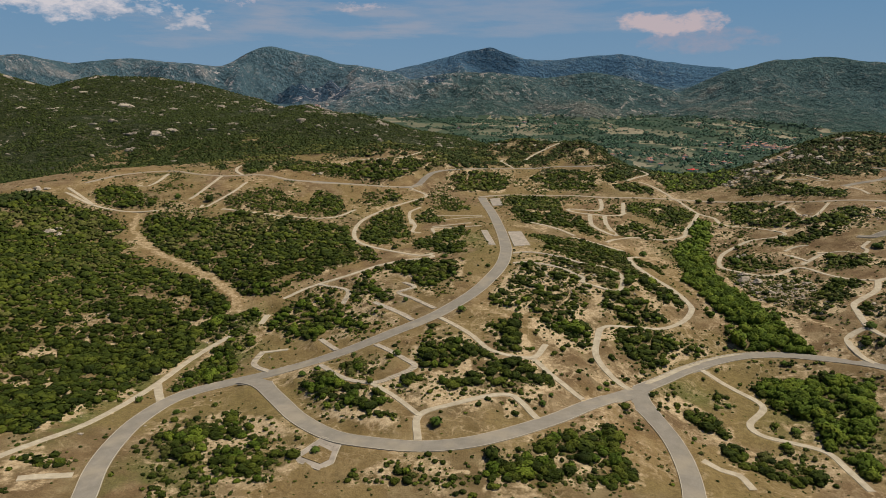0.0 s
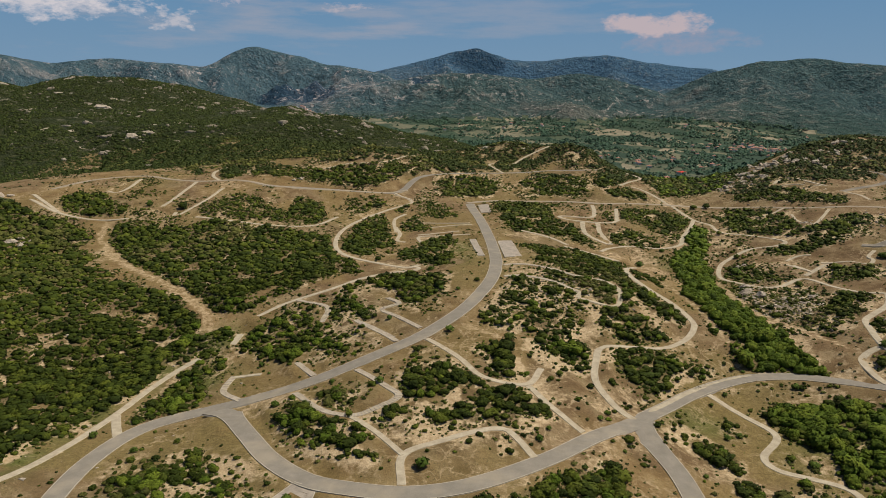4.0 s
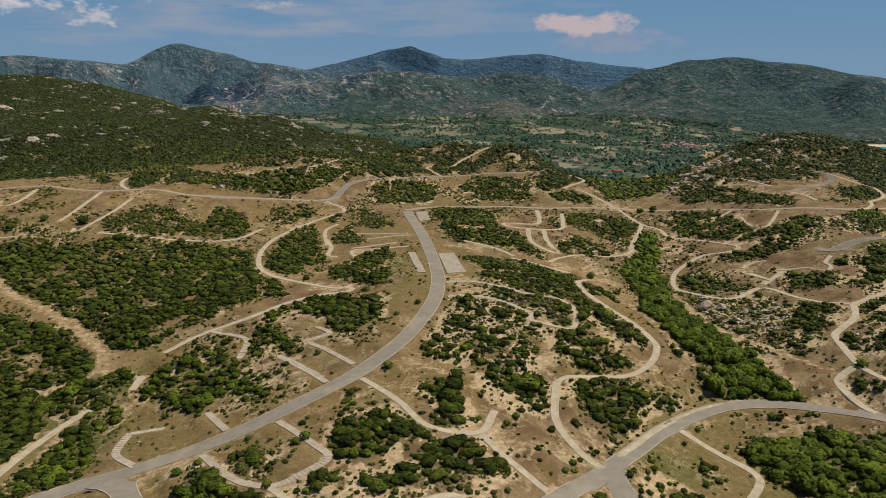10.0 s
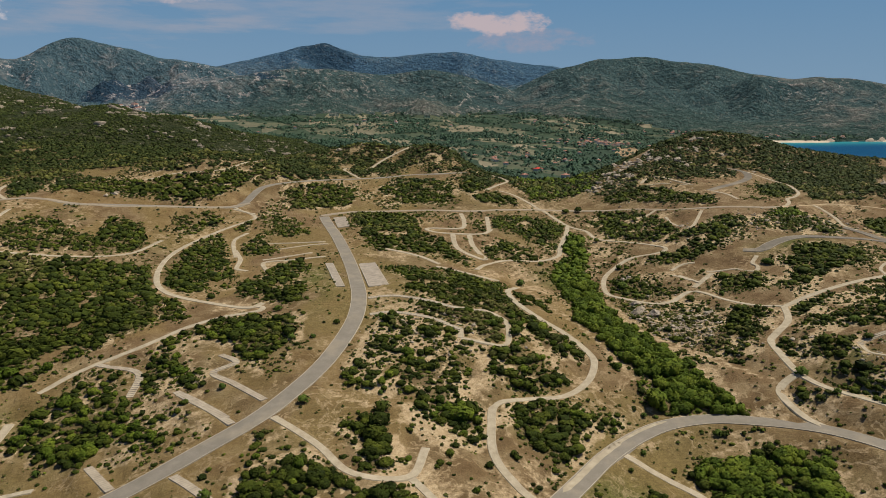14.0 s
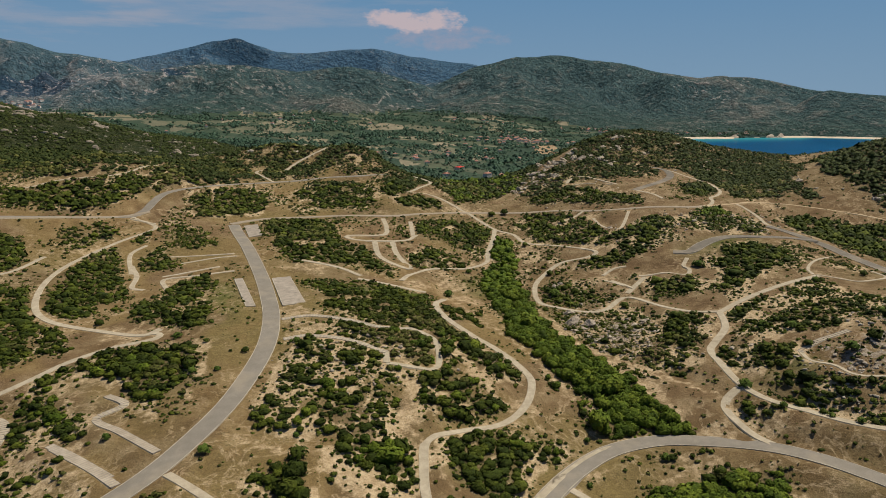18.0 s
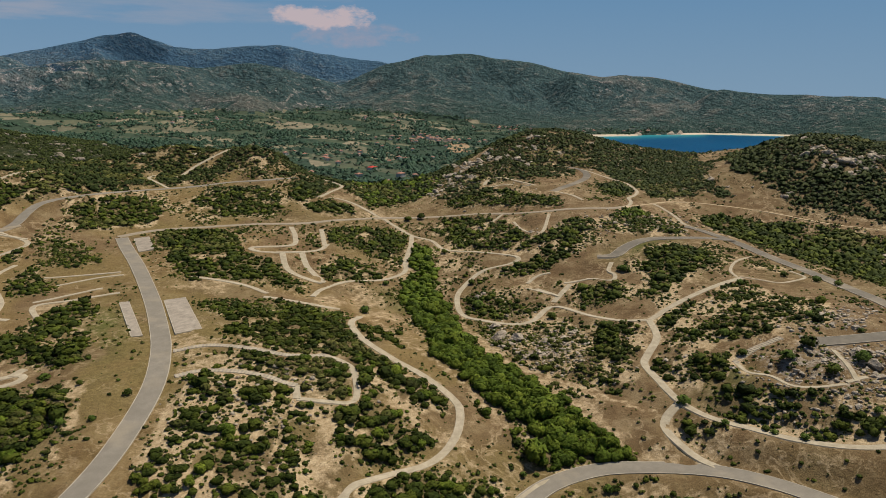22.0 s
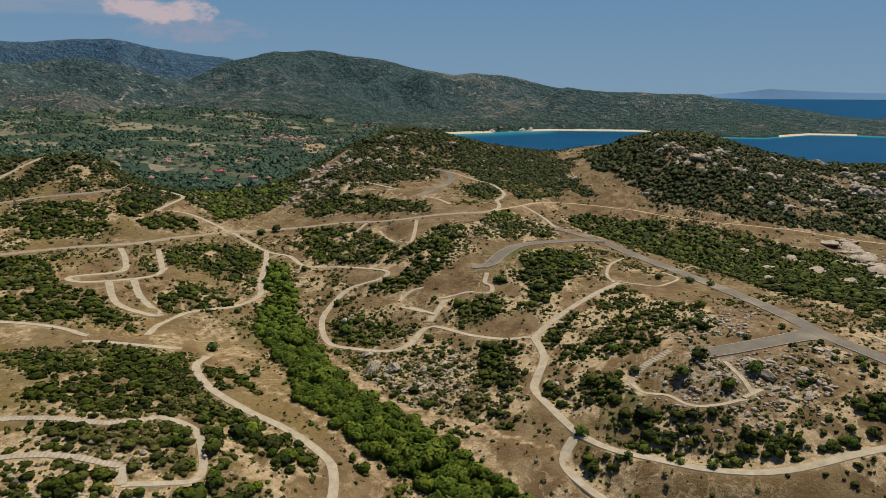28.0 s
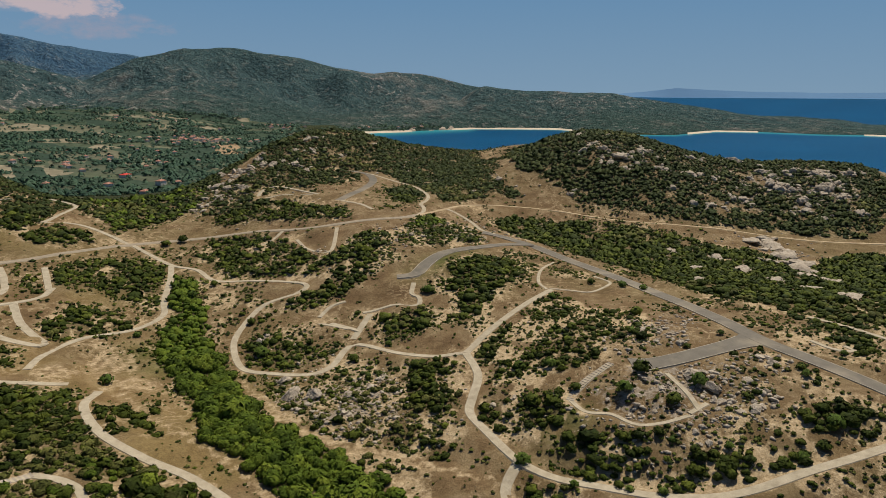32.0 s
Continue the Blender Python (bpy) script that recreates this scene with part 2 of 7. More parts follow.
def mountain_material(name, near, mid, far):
    """Scrub, bare earth and pale crags in near, mid and far palettes, with aerial haze put into the colours."""
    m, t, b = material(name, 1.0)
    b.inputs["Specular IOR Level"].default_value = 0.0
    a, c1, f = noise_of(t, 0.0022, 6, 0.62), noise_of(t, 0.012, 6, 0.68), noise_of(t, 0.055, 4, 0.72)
    haze = layer(t, "haze")
    to_mid, to_far = ramp(t, haze, [(0.0, grey(0)), (0.5, grey(1))]), ramp(t, haze, [(0.5, grey(0)), (1.0, grey(1))])

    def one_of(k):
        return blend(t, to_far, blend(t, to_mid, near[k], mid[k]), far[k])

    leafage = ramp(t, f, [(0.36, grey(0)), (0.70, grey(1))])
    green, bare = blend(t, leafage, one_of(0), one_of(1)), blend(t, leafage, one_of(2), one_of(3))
    k = sums(t, "ADD", sums(t, "ADD", sums(t, "MULTIPLY", a, 0.7), sums(t, "MULTIPLY", c1, 0.6)), sums(t, "MULTIPLY", layer(t, "rock"), 0.2))
    c = blend(t, ramp(t, k, [(0.72, grey(0)), (0.90, grey(0.95))]), green, bare)
    # the shadow of clouds goes into the colour as dark blue patches
    c = blend(t, layer(t, "cloud_shadow"), c, blend(t, leafage, (0.020, 0.046, 0.080), (0.040, 0.078, 0.115)))
    crags = sums(t, "MULTIPLY", ramp(t, noise_of(t, 0.028, 5, 0.75), [(0.55, grey(0)), (0.63, grey(0.85))]),
                 ramp(t, sums(t, "ADD", layer(t, "rock"), sums(t, "MULTIPLY", noise_of(t, 0.008, 5, 0.7), 0.6)), [(0.42, grey(0.22)), (0.74, grey(1))]))
    c = blend(t, crags, c, one_of(4))
    t.links.new(c, b.inputs["Base Color"])
    bumped(t, b, sums(t, "ADD", sums(t, "MULTIPLY", f, 0.8), sums(t, "MULTIPLY", c1, 2.6)), 28.0, 1.0)
    return m


def field_material():
    """Small fields, meadows and hedged plots of the valley floor."""
    m, t, b = material("valley_fields", 0.95)
    mp = node(t, "ShaderNodeMapping", Scale=(1.0, 0.5, 1.0), Rotation=(0, 0, 0.35))
    t.links.new(coords(t), mp.inputs["Vector"])
    v = node(t, "ShaderNodeTexVoronoi", Scale=0.013)
    t.links.new(mp.outputs[0], v.inputs["Vector"])
    sep = t.nodes.new("ShaderNodeSeparateColor")
    t.links.new(v.outputs["Color"], sep.inputs[0])
    # the greens are dulled and blued: valley haze is put into the colours
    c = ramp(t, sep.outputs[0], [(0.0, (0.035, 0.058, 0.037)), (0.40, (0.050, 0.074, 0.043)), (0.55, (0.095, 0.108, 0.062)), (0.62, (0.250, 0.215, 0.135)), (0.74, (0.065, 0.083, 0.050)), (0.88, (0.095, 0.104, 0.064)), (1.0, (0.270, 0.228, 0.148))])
    c = blend(t, 1.0, c, ramp(t, noise_of(t, 0.05, 5, 0.7), [(0.3, grey(0.6)), (0.7, grey(1.25))]), "MULTIPLY")
    t.links.new(c, b.inputs["Base Color"])
    return m


def plain_material(name, lo, hi, scale=0.05, rough=0.95):
    m, t, b = material(name, rough)
    t.links.new(ramp(t, noise_of(t, scale, 5, 0.65), [(0.3, lo), (0.7, hi)]), b.inputs["Base Color"])
    return m


# near, mid and far palettes turn bluer: aerial haze is mixed into the colours
MOUNTAIN = mountain_material("hazed_mountain_scrub",
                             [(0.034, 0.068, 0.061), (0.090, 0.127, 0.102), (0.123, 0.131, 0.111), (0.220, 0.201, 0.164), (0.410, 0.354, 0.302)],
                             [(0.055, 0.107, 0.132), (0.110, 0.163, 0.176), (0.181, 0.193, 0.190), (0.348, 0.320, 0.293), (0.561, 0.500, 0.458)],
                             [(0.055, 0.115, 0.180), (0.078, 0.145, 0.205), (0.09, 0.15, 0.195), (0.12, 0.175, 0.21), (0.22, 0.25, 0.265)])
# the island's blue is distance haze painted as its base colour
ISLAND = plain_material("hazed_island", (0.15, 0.285, 0.45), (0.17, 0.31, 0.48), 0.004)
SAND = plain_material("pale_sand", (0.45, 0.37, 0.26), (0.60, 0.51, 0.38))
FIELDS = field_material()
GROUND, SLOPES, ASPHALT, ROCK, WATER = ground_material(), hill_material(), asphalt_material(), rock_material(), water_material()
# the same granite at 0.72 brightness, for the farther hill
HILL_ROCK = rock_material("darker_granite", 0.72)
DARKER = asphalt_material("grey_asphalt", 0.74)
PAVING = concrete_material("pale_concrete", (0.32, 0.268, 0.182), (0.48, 0.408, 0.290))
KERB = concrete_material("kerb_concrete", (0.34, 0.295, 0.22), (0.48, 0.42, 0.32))
FADED = concrete_material("faded_asphalt", (0.235, 0.195, 0.138), (0.36, 0.295, 0.205))
TRACK = concrete_material("sandy_track", (0.34, 0.25, 0.14), (0.52, 0.405, 0.25))
DIRT = concrete_material("packed_dirt", (0.24, 0.16, 0.085), (0.42, 0.30, 0.175))
SLAB = concrete_material("grey_slab", (0.25, 0.212, 0.165), (0.41, 0.352, 0.275))
MAQUIS = leaf_material("maquis_leaves", (0.018, 0.027, 0.004), (0.039, 0.053, 0.006), (0.097, 0.112, 0.013))
LEAFY = leaf_material("mid_green_leaves", (0.024, 0.043, 0.006), (0.048, 0.075, 0.010), (0.092, 0.122, 0.020))
OLIVE = leaf_material("olive_leaves", (0.042, 0.046, 0.010), (0.078, 0.082, 0.018), (0.135, 0.130, 0.034))
# bluish greens, with the haze over the valley mixed into the leaf colour
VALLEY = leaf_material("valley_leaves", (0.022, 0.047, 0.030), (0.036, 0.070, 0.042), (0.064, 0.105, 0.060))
# darker copy of the scrub leaves: far bushes' self-shade is in the colour
SHADED_SCRUB = leaf_material("self_shaded_scrub_leaves", (0.017, 0.027, 0.005), (0.031, 0.043, 0.009), (0.065, 0.074, 0.018))
TWIGS = leaf_material("grey_twigs", (0.17, 0.135, 0.095), (0.25, 0.205, 0.15), (0.33, 0.28, 0.21))
ROOF = plain_material("red_tiles", (0.27, 0.125, 0.088), (0.42, 0.24, 0.175), 0.3)
RENDERED = plain_material("pale_wall", (0.55, 0.51, 0.45), (0.72, 0.68, 0.61), 0.2)
SHUTTER = plain_material("dark_glass", (0.03, 0.035, 0.04), (0.06, 0.065, 0.07), 0.5, 0.3)
BARK = plain_material("grey_bark", (0.10, 0.08, 0.06), (0.20, 0.165, 0.125), 3.0)
FRESH = leaf_material("fresh_leaves", (0.038, 0.060, 0.006), (0.074, 0.108, 0.010), (0.140, 0.172, 0.018))

# ---- the lie of the land ----
def hashed(i, j, seed):
    h = (i * 374761393 + j * 668265263 + seed * 974634777) & 0xFFFFFFFF
    h = ((h ^ (h >> 13)) * 1274126177) & 0xFFFFFFFF
    return ((h ^ (h >> 16)) & 0xFFFF) / 65535.0


def value_noise(x, y, seed):
    xi, yi = np.floor(x).astype(np.int64), np.floor(y).astype(np.int64)
    u, v = x - xi, y - yi
    u, v = u * u * (3 - 2 * u), v * v * (3 - 2 * v)
    a, b = hashed(xi, yi, seed), hashed(xi + 1, yi, seed)
    c, d = hashed(xi, yi + 1, seed), hashed(xi + 1, yi + 1, seed)
    return (a * (1 - u) + b * u) * (1 - v) + (c * (1 - u) + d * u) * v


def fbm(x, y, size, octaves=4, seed=0, ridged=False):
    total, amp, norm = 0.0, 1.0, 0.0
    for k in range(octaves):
        n = value_noise(x / size * 2**k + 17.3 * k, y / size * 2**k - 9.1 * k, seed + k)
        total = total + amp * ((1 - np.abs(2 * n - 1)) if ridged else n)
        norm += amp
        amp *= 0.5
    return total / norm


def ease(v, a, b):
    u = np.clip((v - a) / (b - a), 0, 1)
    return u * u * (3 - 2 * u)


SEA = 10.0
O = (20.0, 100.0)
BUMP_X = [-400 + 80 * i for i in range(15)]
BUMPS_SOUTH = [
    (140, [-0.4, -1.5, -1.1, -2.8, -10.4, -10.3, -7.2, -11.3, -8.8, -1.8, 0.0, 0.3, 0.5, 0.7, 0.2]),
    (220, [-1.8, -7.0, -4.0, -3.3, -7.7, 2.6, -10.9, -13.5, 6.0, 5.3, 6.5, -0.6, 0.3, 2.6, 0.7]),
    (300, [-0.7, -4.4, 1.0, -12.9, -15.4, 6.0, -7.7, -13.6, 9.3, 0.6, 2.8, -3.3, -3.0, 2.1, 1.7]),
    (380, [2.7, 1.0, 3.0, -5.3, 3.3, -4.8, 13.7, -4.1, -5.8, 4.2, -3.3, 3.6, -0.7, 5.3, 7.6]),
    (460, [2.2, -1.6, -7.9, -1.6, 0.4, 0.5, -1.0, -14.7, 5.9, 9.5, -4.9, 3.4, 19.6, 15.9, 7.6]),
]
BUMPS_NORTH = [
    (540, [5.0, 5.4, 2.2, 11.2, -3.6, -1.7, 12.7, 2.6, -4.3, 11.8, 11.7, 9.3, 33.7, 21.3, 3.4]),
    (620, [7.7, 12.7, 8.0, 6.7, 7.5, 4.1, -9.6, 10.6, -7.1, 11.6, -0.9, 0.2, -8.8, 6.5, 27.0]),
    (700, [2.3, 5.9, 7.3, 11.6, 20.7, 20.7, 6.9, 20.0, 7.6, 16.7, 33.9, 28.2, 5.7, 8.0, 24.6]),
    (780, [0.5, 5.1, 10.2, 9.1, 11.1, 4.9, 5.1, 5.5, -12.3, -14.8, 8.5, 16.7, 8.6, -4.0, -6.7]),
    (860, [1.3, 14.8, 29.1, 15.0, 19.5, 9.6, 0.1, 0.4, -7.3, -6.5, -1.8, -6.2, -7.3, -5.6, -6.8]),
]


def near_height(x, y):
    z = np.full(np.shape(x), 58.0)
    for by, row in BUMPS_SOUTH + BUMPS_NORTH:
        gy = np.exp(-((y - by) ** 2) / 7200.0)
        for bx, h in zip(BUMP_X, row):
            z = z + h * gy * np.exp(-((x - bx) ** 2) / 7200.0)
    return z


# heights of the wider country on rings round O: heading in degrees right of +y
RING_AZ = [-180, -90, -37, -32, -28.8, -24, -20.5, -17, -13, -8.6, -4, 1, 10, 20, 30, 36, 45, 70, 110, 180]
RINGS = [
    (800, [55, 58, 75, 95, 98, 104, 105, 105, 104, 98, 92, 78, 45, 42, 72, 62, 62, 66, 60, 55]),
    (980, [55, 58, 90, 112, 116, 120, 122, 124, 130, 128, 106, 94, 40, 30, 40, 40, 40, 45, 50, 55]),
    (1150, [55, 60, 105, 130, 130, 134, 132, 132, 140, 112, 82, 62, 24, 16, 16, 20, -6, -6, 30, 55]),
    (1500, [55, 70, 212, 173, 193, 189, 172, 150, 112, 85, 55, 40, 18, 16, 15, 16, -8, -8, 10, 55]),
    (2200, [55, 70, 90, 120, 118, 110, 100, 80, 70, 60, 42, 35, 30, 26, 22, 20, -8, -8, 0, 55]),
]
COAST_AZ = [36, 37.4, 42, 47.7, 54.3, 58.4, 63.2, 66.2, 69, 73, 76.5, 79, 81]
COAST_R = [2300, 2600, 2730, 2990, 3020, 2690, 2730, 3060, 3090, 3040, 3070, 3040, 3300]
# mountain crests: range from O, foot, headings, elevations of the skyline
CRESTS = [
    (4750, 3900, [-12, -4.4, -3, 0.2, 1.8, 3.4, 5.2, 6.6, 9.3, 11.5, 14.2, 17.8, 22.4, 27],
     [0.5, 2.5, 2.78, 3.6, 4.12, 4.47, 3.95, 3.45, 3.36, 3.6, 3.79, 3.18, 2.59, 0.5]),
    (4300, 3350, [-70, -50, -40, -32, -28.9, -25.2, -21.3, -18.4, -17.4, -16.5, -15.6, -14.6, -12.6, -10.8, -8.5, -6.2, -3.9, 0, 4],
     [2, 2.4, 2.6, 3.06, 2.53, 3.04, 2.82, 2.52, 3.02, 3.66, 4.05, 4.33, 3.92, 3.64, 2.98, 2.62, 2.3, -0.2, -2.0]),
    (3700, 3050, [-22, -14, -8.6, -6.3, -3, 0.2, 4.4, 8, 11.6, 14.2, 17.7, 20.7, 24],
     [-1.2, -0.3, 0.63, 1.32, 1.79, 2.35, 2.28, 1.84, 2.36, 2.05, 1.05, 0.1, -1]),
    (3900, 2950, [14, 17.8, 20.6, 22.4, 25.2, 28.8, 33.8, 39.5, 41.3, 44.3, 47.5, 51.2],
     [-1, 0.28, 1.64, 2.41, 3.14, 3.4, 2.69, 1.46, 1.76, 1.53, 0.7, 0.4]),
    (3500, 3000, [47.5, 51.2, 55.1, 58.6, 61.3, 64.7, 68.9, 74.3, 78.8, 80.5],
     [0.7, 0.43, 0.21, 0.14, -0.28, -0.68, -1.4, -1.58, -2.45, -3.0]),
]


# bare eroded ground and green grass: centre, half-sizes
STONY = [(190, 375, 26, 36, 0.8), (246, 283, 27, 22, 0.85), (283, 305, 28, 16, 0.7), (600, 400, 85, 95, 0.72), (560, 500, 55, 60, 0.6), (340, 660, 60, 40, 0.62), (470, 325, 60, 40, 0.6), (640, 350, 65, 50, 0.85),
         (725, 360, 70, 70, 0.85), (62, 348, 26, 26, 0.45), (300, 475, 40, 18, 0.55), (265, 640, 30, 25, 0.6), (110, 775, 70, 25, 0.5), (370, 465, 35, 20, 0.45), (200, 435, 16, 20, 0.5), (420, 330, 40, 40, 0.55)]
MASSES = [(543, 469, 11), (568, 463, 9), (544, 486, 7), (575, 425, 8), (620, 378, 12), (621, 361, 9), (632, 345, 12), (633, 329, 9), (578, 383, 8), (660, 358, 10), (676, 338, 10), (543, 393, 7), (614, 312, 8), (595, 344, 9), (547, 498, 6), (557, 442, 7), (327, 666, 7), (352, 689, 6), (315, 666, 6), (299, 651, 6), (344, 660, 6), (375, 673, 5), (288, 641, 5), (404, 650, 4)]
SHELVES = [(507, 336, 15), (490, 324, 13), (475, 312, 13), (458, 303, 11), (441, 296, 9), (427, 326, 8), (383, 332, 5), (445, 374, 6), (390, 263, 8), (505, 349, 10), (447, 347, 7), (432, 281, 8), (520, 345, 9), (466, 330, 8), (405, 300, 7), (415, 345, 6), (398, 282, 7)]
BARE = [(12, 283, 16, 14), (34, 268, 14, 12), (5, 230, 20, 9), (100, 284, 12, 8), (-70, 215, 25, 14), (30, 318, 14, 8), (60, 305, 16, 10),
        (-150, 260, 16, 22), (205, 385, 12, 30), (215, 510, 16, 14), (290, 480, 26, 10), (350, 470, 22, 9), (225, 262, 22, 9), (-35, 345, 14, 12), (62, 348, 34, 30)]
GRASS = [(-118, 315, 8, 26), (-129, 270, 7, 28), (-136, 230, 8, 30), (-106, 338, 10, 12), (-101, 335, 12, 16), (-98, 300, 15, 20), (103, 262, 16, 10), (219, 300, 10, 9), (160, 455, 16, 22), (-90, 190, 18, 20), (300, 430, 26, 12), (150, 240, 25, 22), (20, 440, 12, 40), (95, 440, 30, 8)]


def spots(table, x, y):
    total = np.zeros(np.shape(x))
    for cx, cy, rx, ry in table:
        total = np.maximum(total, np.exp(-(((x - cx) / rx) ** 2 + ((y - cy) / ry) ** 2) * 1.2))
    return total


def stoniness(x, y):
    """How much bedrock shows, 0 to 1."""
    total = np.zeros(np.shape(x))
    for cx, cy, rx, ry, much in STONY:
        total = np.maximum(total, much * np.exp(-((((x - cx) / rx) ** 2 + ((y - cy) / ry) ** 2) * 0.8) ** 1.5))
    return total


def rills(x, y):
    """A branching net of washed-out gaps between the bushes, 0 to 1."""
    wx, wy = x + 14 * (fbm(x, y, 15, 3, 301) - 0.5), y + 14 * (fbm(x, y, 15, 3, 302) - 0.5)
    net = 1 - ease(np.abs(fbm(wx, wy, 15, 3, 303) - 0.5), 0.012, 0.05)
    return net * np.maximum(ease(fbm(x, y, 46, 3, 304), 0.42, 0.56), 0.9 * spots([(-172, 245, 46, 70), (-150, 320, 20, 40), (70, 350, 40, 50)], x, y)) * (1 - 0.85 * ease(-x, 165, 215) * ease(y, 280, 330)) * (1 - 0.8 * ease(x, 370, 410))


def smooth_table(v, xs, ys):
    """Interpolation through a table with rounded corners."""
    return sum(np.interp(v + d, xs, ys) for d in (-0.4, -0.13, 0.13, 0.4)) / 4


def polar(x, y):
    return np.degrees(np.arctan2(x - O[0], y - O[1])), np.hypot(x - O[0], y - O[1])


def plain_level(az, r):
    """The valley floor, sinking towards the bay."""
    inland_z = 20 + 0.036 * np.clip(r - 1500, 0, 1900)
    return inland_z + (14 - inland_z) * ease(az, 22, 36.5)


def far_height(x, y):
    az, r = polar(x, y)
    levels = [np.interp(az, RING_AZ, ring) for _, ring in RINGS]
    plain = 20 + 0.036 * np.clip(r - 1500, 0, 1900) + 0 * az
    radii = [ring[0] for ring in RINGS] + [2700]
    levels.append(plain + (14 - plain) * ease(az, 22, 34) - 22 * ease(az, 35.0, 37.2))
    z = levels[0]
    for k in range(len(RINGS)):
        z = z + (levels[k + 1] - levels[k]) * ease(r, radii[k], radii[k + 1])
    rough = fbm(x, y, 260, 5, 40, True) - 0.5
    z = z + 17 * rough * ease(r, 850, 1300) * (1 - ease(r, 1700, 2400)) * (1 - ease(az, -6, 2))
    # sea bed inside the bay and beyond the headland
    coast = np.interp(az, COAST_AZ, COAST_R)
    inland = np.where(az < 36, 1 - (1 - ease(r, 2250, 2350)) * ease(az, 34, 36), np.where(az > 81, 0.0, ease(r, coast, coast + 50)))
    shore = -8 + 22 * inland + 0.05 * np.clip(r - coast, 0, 400) * inland
    z = z + (shore - z) * ease(az, 22.0, 36.5) * ease(r, 1950, 2350)
    spurs = 0.55 * fbm(x, y, 900, 5, 70, True) + 0.45 * fbm(x, y, 330, 5, 72, True)
    jag = fbm(x, y, 300, 4, 75, True) - 0.6
    for crest, foot, heads, els in CRESTS:
        # spurs and gullies run down from each crest
        top = 152 + crest * np.tan(np.radians(smooth_table(az, heads, els))) + 17 * (fbm(x, y, 230, 4, 81, True) - 0.62)
        near_foot = foot - 420 * (fbm(az * 40, az * 0, 240, 3, 79) - 0.45)
        u = np.clip((r - near_foot) / (crest - near_foot), 0, 1)
        rise = u ** 0.85 * (0.62 + 0.38 * u)
        fall = 1 - 0.55 * ease(r, crest, crest + 900)
        foot_z = plain_level(az, r)
        lift = (top - foot_z) * rise * fall
        lift = lift * (1 + (1.8 if crest > 4500 else 2.8 if crest == 3900 else 4.6) * (spurs - 0.62) * 4 * u * (1 - u) + 0.05 * jag * u)
        lift = np.minimum(lift, (top - foot_z) * fall * (1.0 - 0.3 * (1 - u)) * (1 + 0.04 * jag))
        edge = ease(az, heads[0], heads[0] + 3) * (1 - ease(az, heads[-1] - 3.0, heads[-1] + 3.0))
        mount = np.where(u > 0, foot_z + lift * edge, -60)
        mount = mount * inland - 60 * (1 - inland)
        if crest == 3500:
            u = np.clip((r - coast - 40) / np.maximum(crest - coast - 40, 60), 0, 1)
            rise = u ** 0.85 * (0.62 + 0.38 * u)
            mount = np.where(u > 0, 12 + (top - 12) * rise * fall * (1 + 1.6 * (spurs - 0.62) * u * (1 - u)), -60)
            mount = mount * inland - 60 * (1 - inland)
            mount = np.where(az > heads[-1], -60, mount)
            mount = np.where(mount > 0, 8 + (mount - 8) * ease(az, 43.5, 49), mount)
        z = np.maximum(z, mount)
    return z


def in_near(x, y):
    """1 inside the mapped estate, fading to 0 outside it."""
    d = np.maximum(np.maximum(-400 - x, x - 720), np.maximum(100 - y, y - 860))
    return 1 - ease(d, -60, 90)


CELL, GX0, GY0, GNX, GNY = 2.0, -460, 90, 640, 430
gxs, gys = np.meshgrid(GX0 + CELL * np.arange(GNX), GY0 + CELL * np.arange(GNY))


HILLS = [(725, 350, 26, 60), (565, 615, 6, 45), (590, 560, 2, 42), (640, 330, 5, 45), (740, 560, -10, 60),
         (40, 795, 13, 28), (90, 790, 25, 28), (135, 776, 12, 28), (160, 752, 22, 26),
         (540, 690, 7, 32), (585, 695, 9.5, 32), (630, 700, 5, 32)]


def base_height(x, y):
    w = in_near(x, y)
    z = w * near_height(x, y) + (1 - w) * far_height(x, y)
    for hx, hy, h, s in HILLS:
        z = z + h * np.exp(-((x - hx) ** 2 + (y - hy) ** 2) / (2 * s * s))
    return z


BENCH = dict(gap=np.full(gxs.shape, 99.0), level=np.zeros(gxs.shape), path_gap=np.full(gxs.shape, 99.0))


def sampled(grid, x, y):
    u, v = np.clip((x - GX0) / CELL, 0, GNX - 1.001), np.clip((y - GY0) / CELL, 0, GNY - 1.001)
    i, j = u.astype(int), v.astype(int)
    fu, fv = u - i, v - j
    return (grid[j, i] * (1 - fu) + grid[j, i + 1] * fu) * (1 - fv) + (grid[j + 1, i] * (1 - fu) + grid[j + 1, i + 1] * fu) * fv


def smooth_line(points, step=3.0):
    """A rounded line through plan points (Catmull-Rom), resampled at even steps."""
    p = np.array(points, float)
    p = np.vstack([2 * p[0] - p[1], p, 2 * p[-1] - p[-2]])
    out = []
    for k in range(1, len(p) - 2):
        for u in np.linspace(0, 1, 12, endpoint=False):
            a, b, c, d = p[k - 1], p[k], p[k + 1], p[k + 2]
            out.append(0.5 * (2 * b + (c - a) * u + (2 * a - 5 * b + 4 * c - d) * u**2 + (3 * b - a - 3 * c + d) * u**3))
    out.append(p[-2])
    out = np.array(out)
    s = np.r_[0, np.cumsum(np.hypot(*np.diff(out, axis=0).T))]
    n = max(2, int(s[-1] / step) + 1)
    t = np.linspace(0, s[-1], n)
    return np.c_[np.interp(t, s, out[:, 0]), np.interp(t, s, out[:, 1])]


